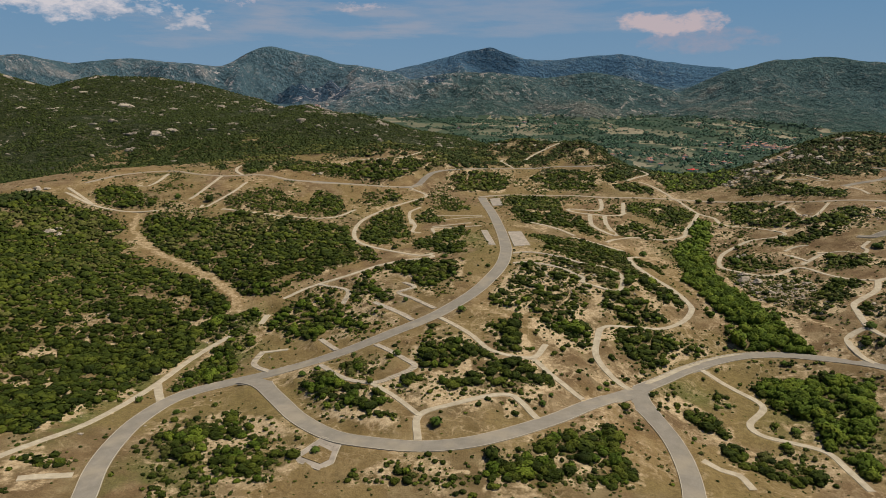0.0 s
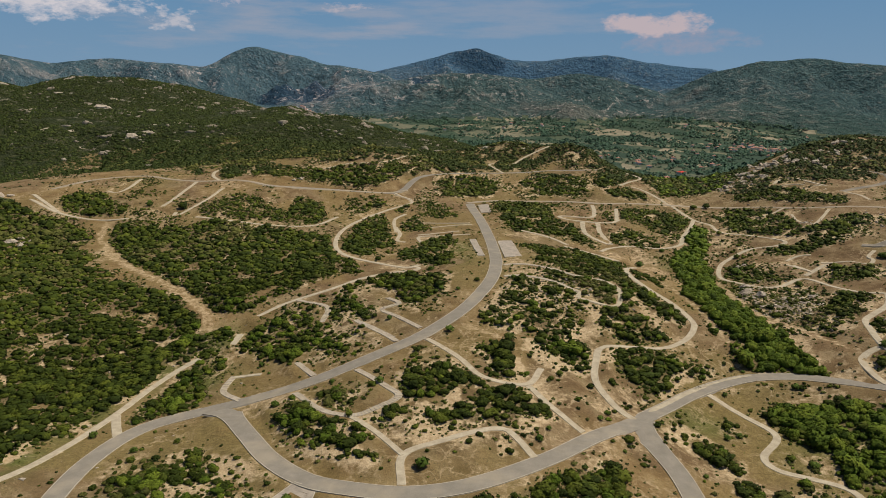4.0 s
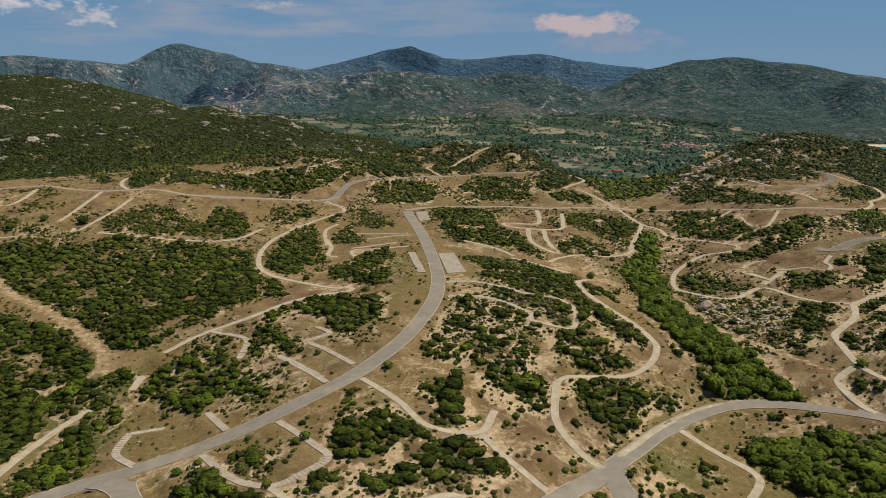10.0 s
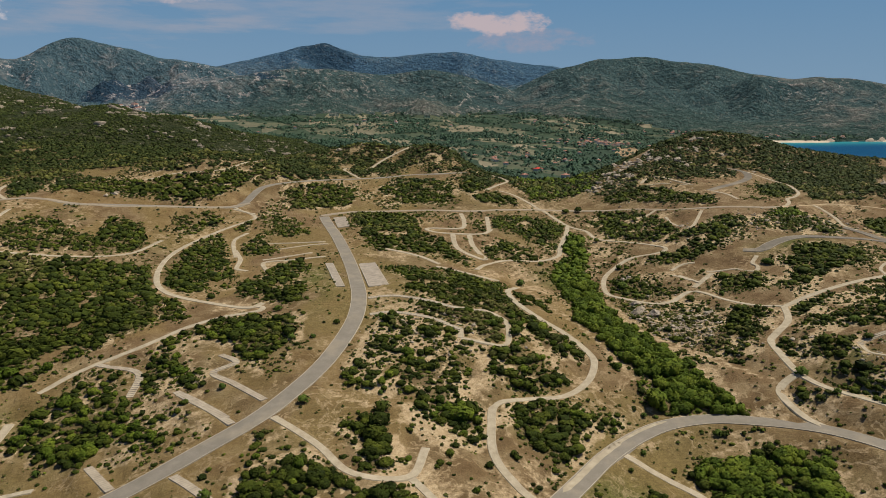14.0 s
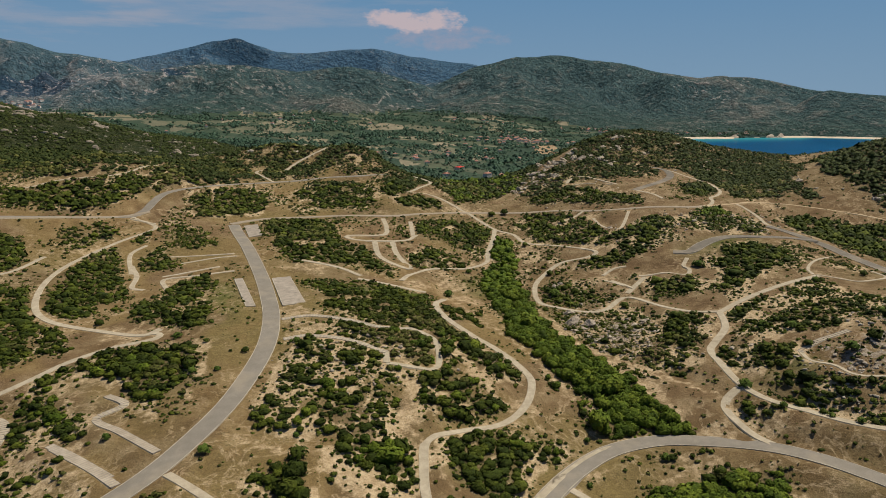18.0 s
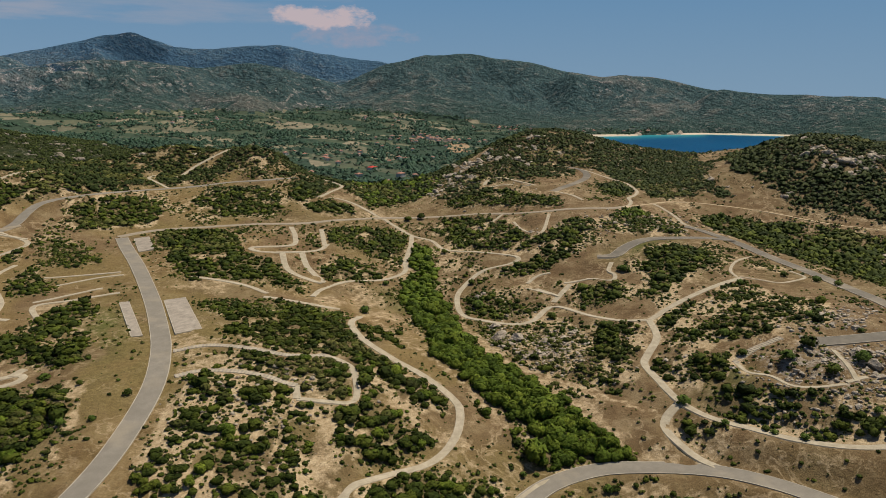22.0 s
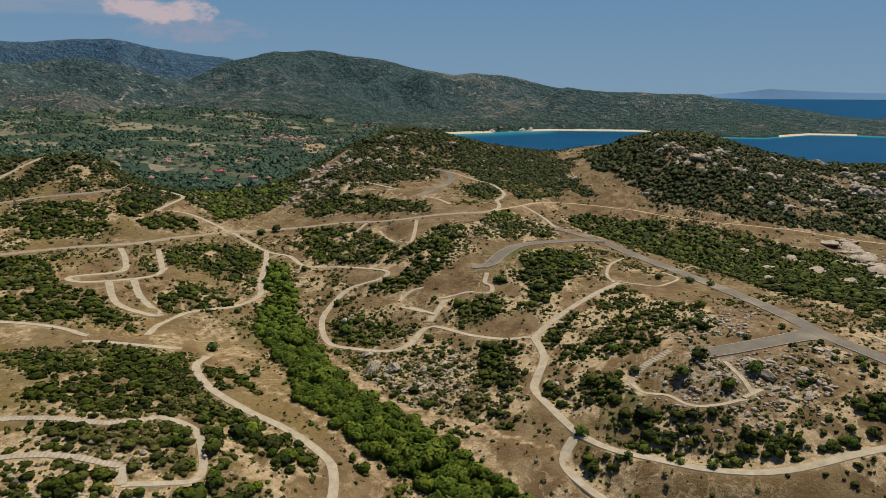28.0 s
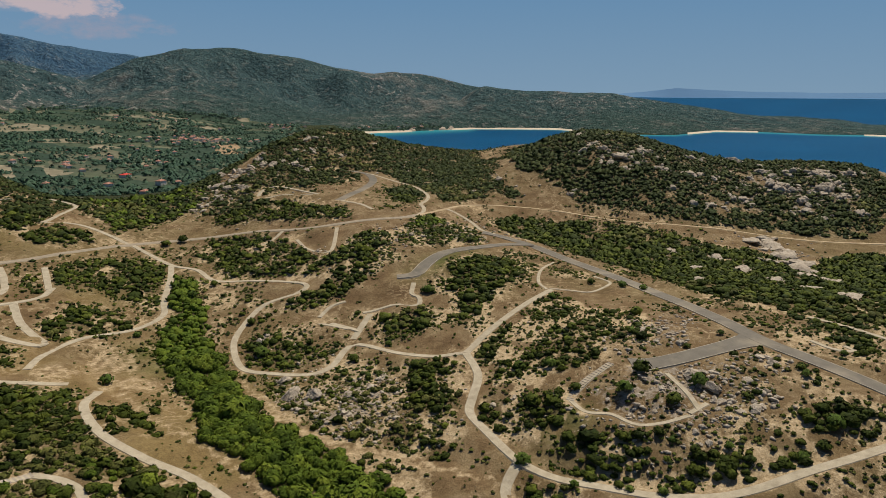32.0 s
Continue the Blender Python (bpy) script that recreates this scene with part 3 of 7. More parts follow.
def bench(line, half, level, path):
    """Cut the way of a road or path into the ground maps."""
    for (x0, y0), (x1, y1), z0, z1 in zip(line[:-1], line[1:], level[:-1], level[1:]):
        i0, i1 = int((min(x0, x1) - 26 - GX0) / CELL), int((max(x0, x1) + 26 - GX0) / CELL) + 1
        j0, j1 = int((min(y0, y1) - 26 - GY0) / CELL), int((max(y0, y1) + 26 - GY0) / CELL) + 1
        if i1 <= 0 or j1 <= 0 or i0 >= GNX or j0 >= GNY:
            continue
        w = np.s_[max(j0, 0):j1, max(i0, 0):i1]
        gx, gy = gxs[w], gys[w]
        dx, dy = x1 - x0, y1 - y0
        u = np.clip(((gx - x0) * dx + (gy - y0) * dy) / (dx * dx + dy * dy + 1e-9), 0, 1)
        gap = np.hypot(gx - x0 - u * dx, gy - y0 - u * dy) - half
        near = gap < BENCH["gap"][w]
        BENCH["gap"][w] = np.where(near, gap, BENCH["gap"][w])
        BENCH["level"][w] = np.where(near, z0 + u * (z1 - z0), BENCH["level"][w])
        if path:
            BENCH["path_gap"][w] = np.minimum(BENCH["path_gap"][w], gap)


def height(x, y):
    """The finished ground."""
    z = base_height(x, y)
    w = in_near(x, y)
    gap, level = sampled(BENCH["gap"], x, y), sampled(BENCH["level"], x, y)
    hold = np.where(w > 0.02, ease(gap, 1.2, 9.0), 1.0)
    z = z + w * hold * (2.6 * (fbm(x, y, 42, 4, 5) - 0.5) + 0.9 * (fbm(x, y, 9, 3, 9) - 0.5))
    z = z + 2.2 * w * hold * stoniness(x, y) * (fbm(x, y, 11, 3, 15, True) - 0.5)
    cut = np.where(w > 0.02, 1 - ease(gap, 1.8, 8.5), 0.0)
    return z * (1 - cut) + (level - 0.15) * cut


# ---- mesh helpers ----
def mesh_of(name, verts, faces, mat, smooth=False):
    me = bpy.data.meshes.new(name)
    me.from_pydata([tuple(v) for v in verts], [], faces)
    me.materials.append(mat)
    if smooth:
        me.polygons.foreach_set("use_smooth", [True] * len(me.polygons))
    me.update()
    return me


def quick_mesh(name, verts, faces, mat, smooth=False):
    """A large mesh from arrays: verts (n, 3), faces (m, 3) or (m, 4)."""
    me = bpy.data.meshes.new(name)
    k = faces.shape[1]
    me.vertices.add(len(verts))
    me.vertices.foreach_set("co", np.ascontiguousarray(verts, dtype=np.float32).ravel())
    me.loops.add(faces.size)
    me.loops.foreach_set("vertex_index", np.ascontiguousarray(faces, dtype=np.int32).ravel())
    me.polygons.add(len(faces))
    me.polygons.foreach_set("loop_start", np.arange(0, faces.size, k, dtype=np.int32))
    if smooth:
        me.polygons.foreach_set("use_smooth", np.ones(len(faces), bool))
    me.materials.append(mat)
    me.update(calc_edges=True)
    return me


def part(name, me, parent, label=""):
    ob = new(name, me)
    ob.parent = parent
    return tagged(ob, label)


def thing(name, label, category, group="", kind="", at=(0, 0, 0)):
    ob = new(name)
    ob.location = at
    ob.empty_display_size = 0.5
    return tagged(ob, label, category, group, kind)


# ---- roads and paths ----
def way_level(line):
    z = base_height(line[:, 0], line[:, 1])
    join = 1 - ease(sampled(BENCH["gap"], line[:, 0], line[:, 1]), 0.3, 7.0)
    z = z * (1 - join) + sampled(BENCH["level"], line[:, 0], line[:, 1]) * join
    if len(z) > 4:
        k = np.ones(5) / 5
        z = np.convolve(np.pad(z, 2, "edge"), k, "valid")
    return z


def strip(line, level, near_off, far_off, top, depth, mat, name, batter=0.0):
    """A ribbon with thickness between two offsets to the left of a line."""
    d = np.gradient(line, axis=0)
    d /= np.linalg.norm(d, axis=1)[:, None] + 1e-9
    n = np.c_[-d[:, 1], d[:, 0]]
    n_a = line + n * np.reshape(near_off, (-1, 1))
    n_b = line + n * np.reshape(far_off, (-1, 1))
    c = len(line)
    side = n * batter
    v = np.vstack([np.c_[n_a, level + top], np.c_[n_b, level + top], np.c_[n_a - side, level - depth], np.c_[n_b + side, level - depth]])
    f = []
    for i in range(c - 1):
        f += [(i, i + 1, c + i + 1, c + i), (2 * c + i, 2 * c + i + 1, i + 1, i), (c + i, c + i + 1, 3 * c + i + 1, 3 * c + i)]
    f += [(0, c, 3 * c, 2 * c), (c - 1, 3 * c - 1, 4 * c - 1, 2 * c - 1)]
    return mesh_of(name, v, f, mat)


WAYS, ROADS = [], []


def road(points, width=6.7, kerbs=True, label="worn grey asphalt road with pale concrete kerbs", name="road", lift=0.0, flare=(0, 0), surface=None):
    line = smooth_line(points)
    level = way_level(line)
    bench(line, width / 2 + 0.4, level, False)
    WAYS.append((line, width))
    ob = thing(name, label, "road", kind="structure")
    run = 3.0 * np.arange(len(line))
    half = width / 2 + flare[0] * np.exp(-run / 4.5) + flare[1] * np.exp(-run[::-1] / 4.5)
    part("carriageway", strip(line, level, -half, half, 0.06 + lift, 0.5, surface or (ASPHALT if kerbs else FADED), "carriageway", 0.8), ob)
    ROADS.append((ob, line, level, half, lift, kerbs))
    return ob


def finish_kerbs():
    """Kerbs along the roads, open where another road joins."""
    for ob, line, level, half, lift, kerbs in ROADS:
        if not kerbs:
            continue
        d = np.gradient(line, axis=0)
        d /= np.linalg.norm(d, axis=1)[:, None] + 1e-9
        for s in (-1, 1):
            edge = line + s * np.c_[-d[:, 1], d[:, 0]] * half[:, None]
            free = np.ones(len(line), bool)
            for other, o_line, _, o_half, _, _ in ROADS:
                if other is not ob:
                    far = np.hypot(edge[:, None, 0] - o_line[None, :, 0], edge[:, None, 1] - o_line[None, :, 1])
                    free &= (far > o_half[None, :] + 0.9).all(1)
            k = 0
            while k < len(line):
                if free[k]:
                    e = k
                    while e + 1 < len(line) and free[e + 1]:
                        e += 1
                    if e - k >= 2:
                        w = np.s_[k:e + 1]
                        part("kerb", strip(line[w], level[w], s * half[w], s * (half[w] + 0.26), 0.11 + lift, 0.5, KERB, "kerb"), ob, "pale concrete kerb")
                    k = e + 1
                else:
                    k += 1


def path(points, width=3.0, mat=None, label="pale concrete footpath winding between the scrub", name="path", lift=0.0):
    line = smooth_line(points, 2.0)
    width *= 0.88
    level = way_level(line)
    bench(line, width * 0.5, level, True)
    if mat is DIRT:  # a track worn into the ground itself
        return None
    WAYS.append((line, width))
    wob = 1 + 0.10 * (fbm(line[:, 0] * 1.0, line[:, 1] * 1.0, 7, 2, 31) - 0.5)
    ob = thing(name, label, "path", kind="structure")
    part("paving", strip(line, level, -width / 2 * wob, width / 2 * wob, 0.04 + lift, 0.4, mat or PAVING, "paving", 0.3), ob)
    return ob


road([(-94, 98), (-97, 130), (-100, 160), (-104, 177), (-109, 194), (-112, 212), (-113, 232), (-110, 252), (-102, 264), (-87, 271), (-74, 274), (-57, 277), (-41, 282), (-24, 291),
      (-6, 303), (8, 319), (20, 338), (32, 367), (37.5, 395), (39.6, 425), (40.4, 466), (38.6, 519), (35.5, 565), (34, 592)])
road([(-79, 270), (-74, 262), (-63, 243), (-51, 224), (-37, 210), (-23, 204), (-8, 201), (7, 203), (22, 210), (40, 223), (57, 239), (74, 253), (90, 267),
      (108, 282), (125, 292), (141, 297), (158, 295), (173, 285), (184, 273), (191, 260), (196, 246), (202, 225), (206, 200), (209, 160), (210, 100)], lift=0.02, flare=(5, 0))
road([(75, 251), (80, 240), (83, 224), (82, 206), (78, 188), (70, 165), (62, 135), (58, 98)], lift=0.04, flare=(6, 0))
road([(32, 596), (60, 606), (90, 600), (138, 583), (170, 588), (209, 595), (240, 588), (268, 566), (284, 535), (299, 518), (329, 499), (346, 498)],
     5.5, False, "narrow faded asphalt road across dry ground", lift=0.03)
road([(-140, 596), (-84, 599), (-36, 602), (-23, 611), (-16, 628), (-8, 642), (12, 657), (40, 675), (71, 688), (110, 690), (143, 682), (169, 684)],
     5.8, False, "narrow grey asphalt road across dry ground", surface=ASPHALT)
road([(366, 461), (374, 448), (378, 434), (375, 414), (359, 368), (333, 323), (310, 289), (297, 270), (291, 253), (286, 229), (282, 200), (279, 150), (278, 98)], 6.6, lift=0.05, surface=DARKER)
road([(378, 437), (355, 437), (335, 436), (309, 438), (291, 434), (278, 429), (270, 434)], 6.5, label="dead-end grey asphalt spur road", lift=0.07, flare=(3, 0), surface=DARKER)
road([(298, 271), (282, 278), (270, 284), (261, 290), (254, 297)], 7.5, label="dead-end grey asphalt spur road", lift=0.07, flare=(5, 2.5), surface=DARKER)
road([(330, 558), (364, 575), (395, 599), (403, 616), (393, 624)], 5.8, False, "narrow grey asphalt spur on the hillside", surface=DARKER)

path([(-145, 180), (-141, 197), (-137, 208), (-130, 225), (-126, 246), (-124, 262), (-122, 277), (-119, 295), (-113, 311), (-106, 322)], 3.2)
path([(-122, 272), (-118, 263), (-113, 253)], 3.6)
path([(-93, 331), (-92, 341)], 3.4, label="short pale concrete slab of path among scrub")
path([(238, 359), (228, 344), (216, 336), (209, 331), (205, 321), (200, 304), (200, 291), (204, 278), (209, 264), (216, 252), (224, 244), (236, 236), (248, 228), (262, 220), (276, 212)], 3.4)
path([(200, 303), (190, 300), (186, 295), (185, 285), (187, 272)], 3.4)
path([(238, 359), (231, 367), (225, 383), (221, 403), (215, 405), (203, 399), (194, 401), (185, 414), (180, 427), (188, 448), (199, 460), (217, 470), (233, 465), (240, 468),
      (238, 477), (228, 498), (216, 516), (217, 537), (210, 553), (207, 582), (201, 610), (190, 631), (172, 637)], 3.0)
path([(210, 553), (200, 533), (186, 510), (179, 496), (163, 489), (141, 488), (123, 476), (114, 464)], 3.2)
path([(238, 359), (258, 363), (280, 366), (309, 369)], 3.2)
path([(222, 409), (240, 419)], 3.0)
path([(128, 434), (119, 421), (115, 396), (119, 376), (126, 361), (130, 346), (129, 337), (120, 324), (106, 314), (88, 310), (76, 306), (71, 295), (67, 279), (70, 266), (77, 257)], 3.2)
path([(92, 377), (98, 370), (99, 362), (93, 345), (84, 345), (74, 348)], 2.6)
path([(76, 356), (74, 348)], 2.6)
path([(-1, 302), (12, 283), (21, 268), (37, 266), (45, 280)], 2.8)
path([(37, 266), (45, 253), (54, 242)], 2.8)
path([(-8, 205), (-8, 219), (4, 226), (23, 235), (29, 231), (34, 222)], 2.8)
path([(-309, 553), (-277, 531), (-244, 520), (-221, 521)], 3.2)
path([(-171, 518), (-139, 511), (-112, 509), (-86, 517), (-71, 544)], 3.0)
path([(-29, 600), (-21, 596), (-15, 590), (-17, 583), (-37, 563), (-56, 534), (-64, 503), (-62, 465), (-52, 440), (-30, 419), (-13, 406), (-6, 410)], 3.2)
path([(-10, 407), (-6, 404), (-9, 399), (-23, 398), (-37, 392), (-47, 384), (-57, 377), (-70, 370), (-79, 364), (-87, 356)], 3.0)
path([(-233, 513), (-228, 490), (-214, 470), (-197, 446), (-176, 424), (-157, 407), (-139, 391), (-124, 374), (-114, 360), (-110, 346)], 6.0, DIRT, "rutted bare earth track on the slope", "dirt_track")
path([(114, 283), (124, 270), (131, 257), (120, 244), (121, 236), (130, 231), (139, 224), (140, 213), (140, 199)], 3.0)
path([(346, 498), (362, 501), (383, 506), (400, 508), (424, 498), (449, 468), (468, 426), (492, 393), (517, 365), (558, 307), (575, 280)], 3.2, TRACK, "long straight earth track below rocky hills", "dirt_track")
path([(-98, 640), (-89, 645), (-78, 652), (-67, 655), (-44, 661), (-32, 672), (-23, 686), (-9, 697), (8, 704)], 3.0)
path([(82, 722), (96, 740), (108, 749), (124, 757), (140, 767)], 3.6)
path([(386, 628), (398, 624), (405, 616), (412, 604), (415, 588), (413, 571), (403, 552), (394, 537), (380, 525), (369, 519), (364, 511), (355, 503), (343, 498)], 2.6)
path([(171, 637), (180, 644), (194, 658), (201, 668), (199, 678), (192, 690)], 2.8)
path([(379, 506), (379, 493), (375, 478), (370, 466), (372, 456)], 2.6)
path([(72, 690), (65, 707), (61, 722), (66, 731)], 2.6)
path([(301, 612), (310, 622), (322, 621), (328, 604), (332, 584)], 2.8)


# minor ways
for line, width in (
        ([(-20, 611), (-33, 604), (-70, 599), (-108, 593), (-139, 601), (-167, 611), (-195, 608), (-225, 618), (-253, 632), (-283, 613), (-305, 577)], 5.0),):
    road(line, width, False, "narrow faded asphalt road across dry ground", lift=0.02)
finish_kerbs()


def concrete_patch(entry, start, end, inner, outer):
    """A pale patched lane on a road, between two plan points along it."""
    ob, line, level, half, lift, _ = entry
    a, b = (int(np.argmin(np.hypot(line[:, 0] - p[0], line[:, 1] - p[1]))) for p in (start, end))
    fine = np.linspace(a, b, 3 * (b - a) + 1)
    run = np.arange(len(line))
    xy = np.c_[np.interp(fine, run, line[:, 0]), np.interp(fine, run, line[:, 1])]
    frayed = 0.5 * (fbm(xy[:, 0], xy[:, 1], 3.5, 3, 44) - 0.5)
    close = np.minimum(1, np.minimum(np.arange(len(fine)), np.arange(len(fine))[::-1]) / 3.0)
    mid = (inner + outer) / 2
    part("patch", strip(xy, np.interp(fine, run, level), mid + (inner - mid) * close + frayed, mid + (outer - mid) * close + 2 * frayed, 0.085 + lift, 0.1, PAVING, "patch"), ob, "pale concrete patch on the asphalt")


concrete_patch(ROADS[1], (86, 264), (120, 290), 0.6, 3.1)
concrete_patch(ROADS[1], (112, 285), (140, 297), 1.5, 3.1)
for line, width in (
        ([(-188, 669), (-195, 650), (-191, 628), (-179, 609)], 3.2), ([(-261, 578), (-252, 574), (-248, 590), (-250, 618)], 3.0),
        ([(-204, 538), (-200, 561), (-198, 606)], 3.0), ([(-189, 528), (-186, 520), (-174, 553), (-170, 585)], 2.6),
        ([(-313, 564), (-288, 542), (-277, 531)], 3.2), ([(-15, 594), (-30, 597)], 2.6), ([(-24, 506), (-27, 542), (-19, 558)], 2.6),
        ([(-5, 531), (30, 518)], 2.2), ([(-8, 493), (21, 497)], 2.2), ([(134, 576), (131, 556), (124, 539), (100, 536), (106, 527), (136, 530), (147, 541)], 3.4),
        ([(115, 527), (112, 500), (123, 486), (127, 488)], 3.6), ([(127, 529), (124, 506), (127, 488)], 3.6), ([(152, 569), (145, 540)], 3.2),
        ([(92, 465), (83, 478), (61, 494)], 2.8), ([(89, 460), (101, 455), (122, 445)], 2.8), ([(225, 428), (228, 412)], 2.6),
        ([(239, 423), (252, 415), (257, 406), (263, 411), (263, 416), (271, 423)], 2.4), ([(-25, 522), (-21, 500), (-22, 480), (-16, 473)], 2.8),
        ([(-5, 467), (-7, 487), (9, 486), (28, 485)], 2.6), ([(1, 514), (18, 515), (31, 512)], 2.4), ([(-27, 244), (-18, 233), (-8, 219)], 2.4),
        ([(-84, 300), (-72, 299)], 2.4), ([(240, 269), (233, 274), (228, 281), (229, 290), (226, 297), (229, 305)], 1.8), ([(255, 285), (248, 274), (243, 268)], 1.8),
        ([(240, 270), (248, 268)], 1.8), ([(308, 371), (315, 381), (334, 393), (355, 400)], 1.6), ([(310, 371), (314, 362), (318, 354), (330, 354), (343, 358), (348, 370)], 1.5),
        ([(221, 434), (226, 417)], 2.2), ([(225, 437), (234, 440), (241, 438)], 2.2), ([(272, 523), (266, 503), (270, 488), (294, 513)], 2.2),
        ([(258, 538), (266, 539), (281, 546)], 2.0), ([(308, 257), (305, 249), (308, 243), (311, 247)], 2.0), ([(337, 266), (335, 257), (331, 243), (326, 225)], 2.4),
        ([(330, 556), (333, 540), (330, 523)], 2.6), ([(90, 213), (94, 209), (100, 206), (101, 198)], 3.0), ([(-128, 185), (-120, 188), (-114, 190)], 3.2),
        ([(305, 608), (316, 604), (328, 585)], 2.8)):
    path(line, width)
for line, width in (
        ([(173, 415), (168, 379), (170, 355), (178, 340), (186, 318), (190, 303)], 3.5), ([(81, 336), (76, 327), (72, 308)], 3.0), ([(14, 313), (22, 309), (30, 303), (37, 303)], 4.5),
        ([(143, 470), (136, 440), (133, 405), (136, 380), (140, 352), (141, 325)], 3.0)):
    path(line, width, DIRT, "bare sandy earth track with ruts", "dirt_track")


def stepped(points, width=2.6, tread=1.25):
    """A flight of shallow concrete steps: each tread is a piece of its own."""
    line = smooth_line(points, tread)
    level = way_level(line)
    bench(line, width / 2, level, True)
    WAYS.append((line, width))
    ob = thing("garden_stairs", "long flight of shallow pale concrete steps up the slope", "stairs", "stepped paths", "structure")
    part("stringer", strip(line, level, -width / 2, width / 2, 0.05, 0.4, PAVING, "stringer", 0.3), ob)
    d = np.gradient(line, axis=0)
    v = [(-0.32, -width / 2 - 0.06, -0.3), (0.32, -width / 2 - 0.06, -0.3), (0.32, width / 2 + 0.06, -0.3), (-0.32, width / 2 + 0.06, -0.3)]
    v += [(x * 0.96, y * 0.98, 0.09) for x, y, _ in v]
    f = [(4, 5, 6, 7), (0, 1, 5, 4), (1, 2, 6, 5), (2, 3, 7, 6), (3, 0, 4, 7)]
    me = mesh_of("tread", v, f, SLAB)
    for (x, y), z, (dx, dy) in zip(line, level, d):
        t = part("tread", me, ob)
        t.location, t.rotation_euler = (x, y, z), (0, 0, math.atan2(dy, dx))
    return ob


for line in ([(-52, 340), (-52, 357), (-69, 369)], [(-34, 333), (-22, 316), (-14, 303)], [(-21, 357), (-15, 348), (-23, 343), (-15, 331), (-4, 314)],
             [(-29, 282), (-16, 263), (-11, 255), (-17, 249), (-28, 245), (-40, 254), (-52, 272)], [(-57, 302), (-47, 285)], [(-75, 276), (-85, 288), (-84, 300)],
             [(-35, 335), (-28, 326), (-16, 308)], [(252, 304), (242, 306), (233, 306), (229, 305)], [(42, 395), (54, 394), (67, 386), (79, 377), (92, 377)], [(40, 373), (48, 373), (60, 368), (71, 360), (76, 356)]):
    stepped(line)


def settle():
    """Even out the ground where ways of different levels meet."""
    mask = (BENCH["gap"] < 26).astype(float)
    top, low = BENCH["level"] * mask, mask.copy()
    for _ in range(2):
        for axis in (0, 1):
            top, low = (sum(np.roll(g, k, axis) for k in (-1, 0, 1)) for g in (top, low))
    BENCH["level"] = np.where(mask > 0, top / np.maximum(low, 1e-6), 0)


settle()

def pad(corners, label, name="concrete_pad", bed=False):
    """A thin cast slab with a raised rim of kerb stones."""
    ob = thing(name, label, "slab", "concrete slabs", "structure")
    c = np.array(corners, float)
    z = height(c[:, 0], c[:, 1])
    plane = np.linalg.lstsq(np.c_[c, np.ones(len(c))], z, rcond=None)[0]
    z = np.c_[c, np.ones(len(c))] @ plane
    n = len(c)
    v = [(*p, h + 0.16) for p, h in zip(c, z)] + [(*p, h - 0.6) for p, h in zip(c, z)]
    f = [tuple(range(n))] + [(i, i + n, (i + 1) % n + n, (i + 1) % n) for i in range(n)]
    part("slab", mesh_of("slab", v, f, SLAB), ob)
    for i in range(n):
        line = np.array([c[i], c[(i + 1) % n]])
        level = np.array([z[i], z[(i + 1) % n]])
        part("rim", strip(line, level, -0.2, 0.1, 0.2, 0.5, KERB, "rim", 0.2), ob, "pale kerb rim")
    if bed:  # the middle is left as earth
        q = c.mean(0) + (c - c.mean(0)) * 0.62
        v = [(*p, h + 0.24) for p, h in zip(q, z * 0.5 + z.mean() * 0.5)] + [(*p, h - 0.2) for p, h in zip(q, z)]
        part("soil_bed", mesh_of("soil_bed", v, f, GROUND), ob, "bare earth bed")
    inside = np.zeros(gxs.shape, bool)
    wide = c.mean(0) + (c - c.mean(0)) * 1.06
    for (x0, y0), (x1, y1) in zip(wide, np.roll(wide, -1, 0)):
        if y0 != y1:
            inside ^= ((gys < y0) != (gys < y1)) & (gxs < (x1 - x0) * (gys - y0) / (y1 - y0) + x0)
    BENCH["gap"][inside], BENCH["level"][inside] = -1.0, (np.c_[gxs[inside], gys[inside], np.ones(inside.sum())] @ plane)
    return ob


pad([(45.2, 465), (54.5, 465), (54.5, 414), (44.4, 413)], "pale grey concrete parking slab beside the road")
pad([(27, 471), (31, 470), (33, 417), (29, 418)], "long narrow pale concrete slab in dry grass")
pad([(40.5, 589), (49, 587), (49, 553), (41, 553)], "pale grey concrete parking slab beside the road")
pad([(-49, 198), (-40, 209), (-33, 205), (-34, 194), (-38, 191)], "cracked concrete turning slab round a soil bed", bed=True)

# ---- where the scrub stands: outlines in plan, with how thick it is ----
COVER, FRESHNESS = np.zeros(gxs.shape), np.zeros(gxs.shape)
ragged_x = gxs + 9 * (fbm(gxs, gys, 14, 3, 51) - 0.5)
ragged_y = gys + 9 * (fbm(gxs, gys, 14, 3, 52) - 0.5)


def thicket(thick, outline, fresh=0.0):
    p = np.array(outline, float)
    inside = np.zeros(gxs.shape, bool)
    for (x0, y0), (x1, y1) in zip(p, np.roll(p, -1, 0)):
        if y0 != y1:
            inside ^= ((ragged_y < y0) != (ragged_y < y1)) & (ragged_x < (x1 - x0) * (ragged_y - y0) / (y1 - y0) + x0)
    COVER[inside] = np.maximum(COVER[inside], thick)
    FRESHNESS[inside] = np.maximum(FRESHNESS[inside], fresh)


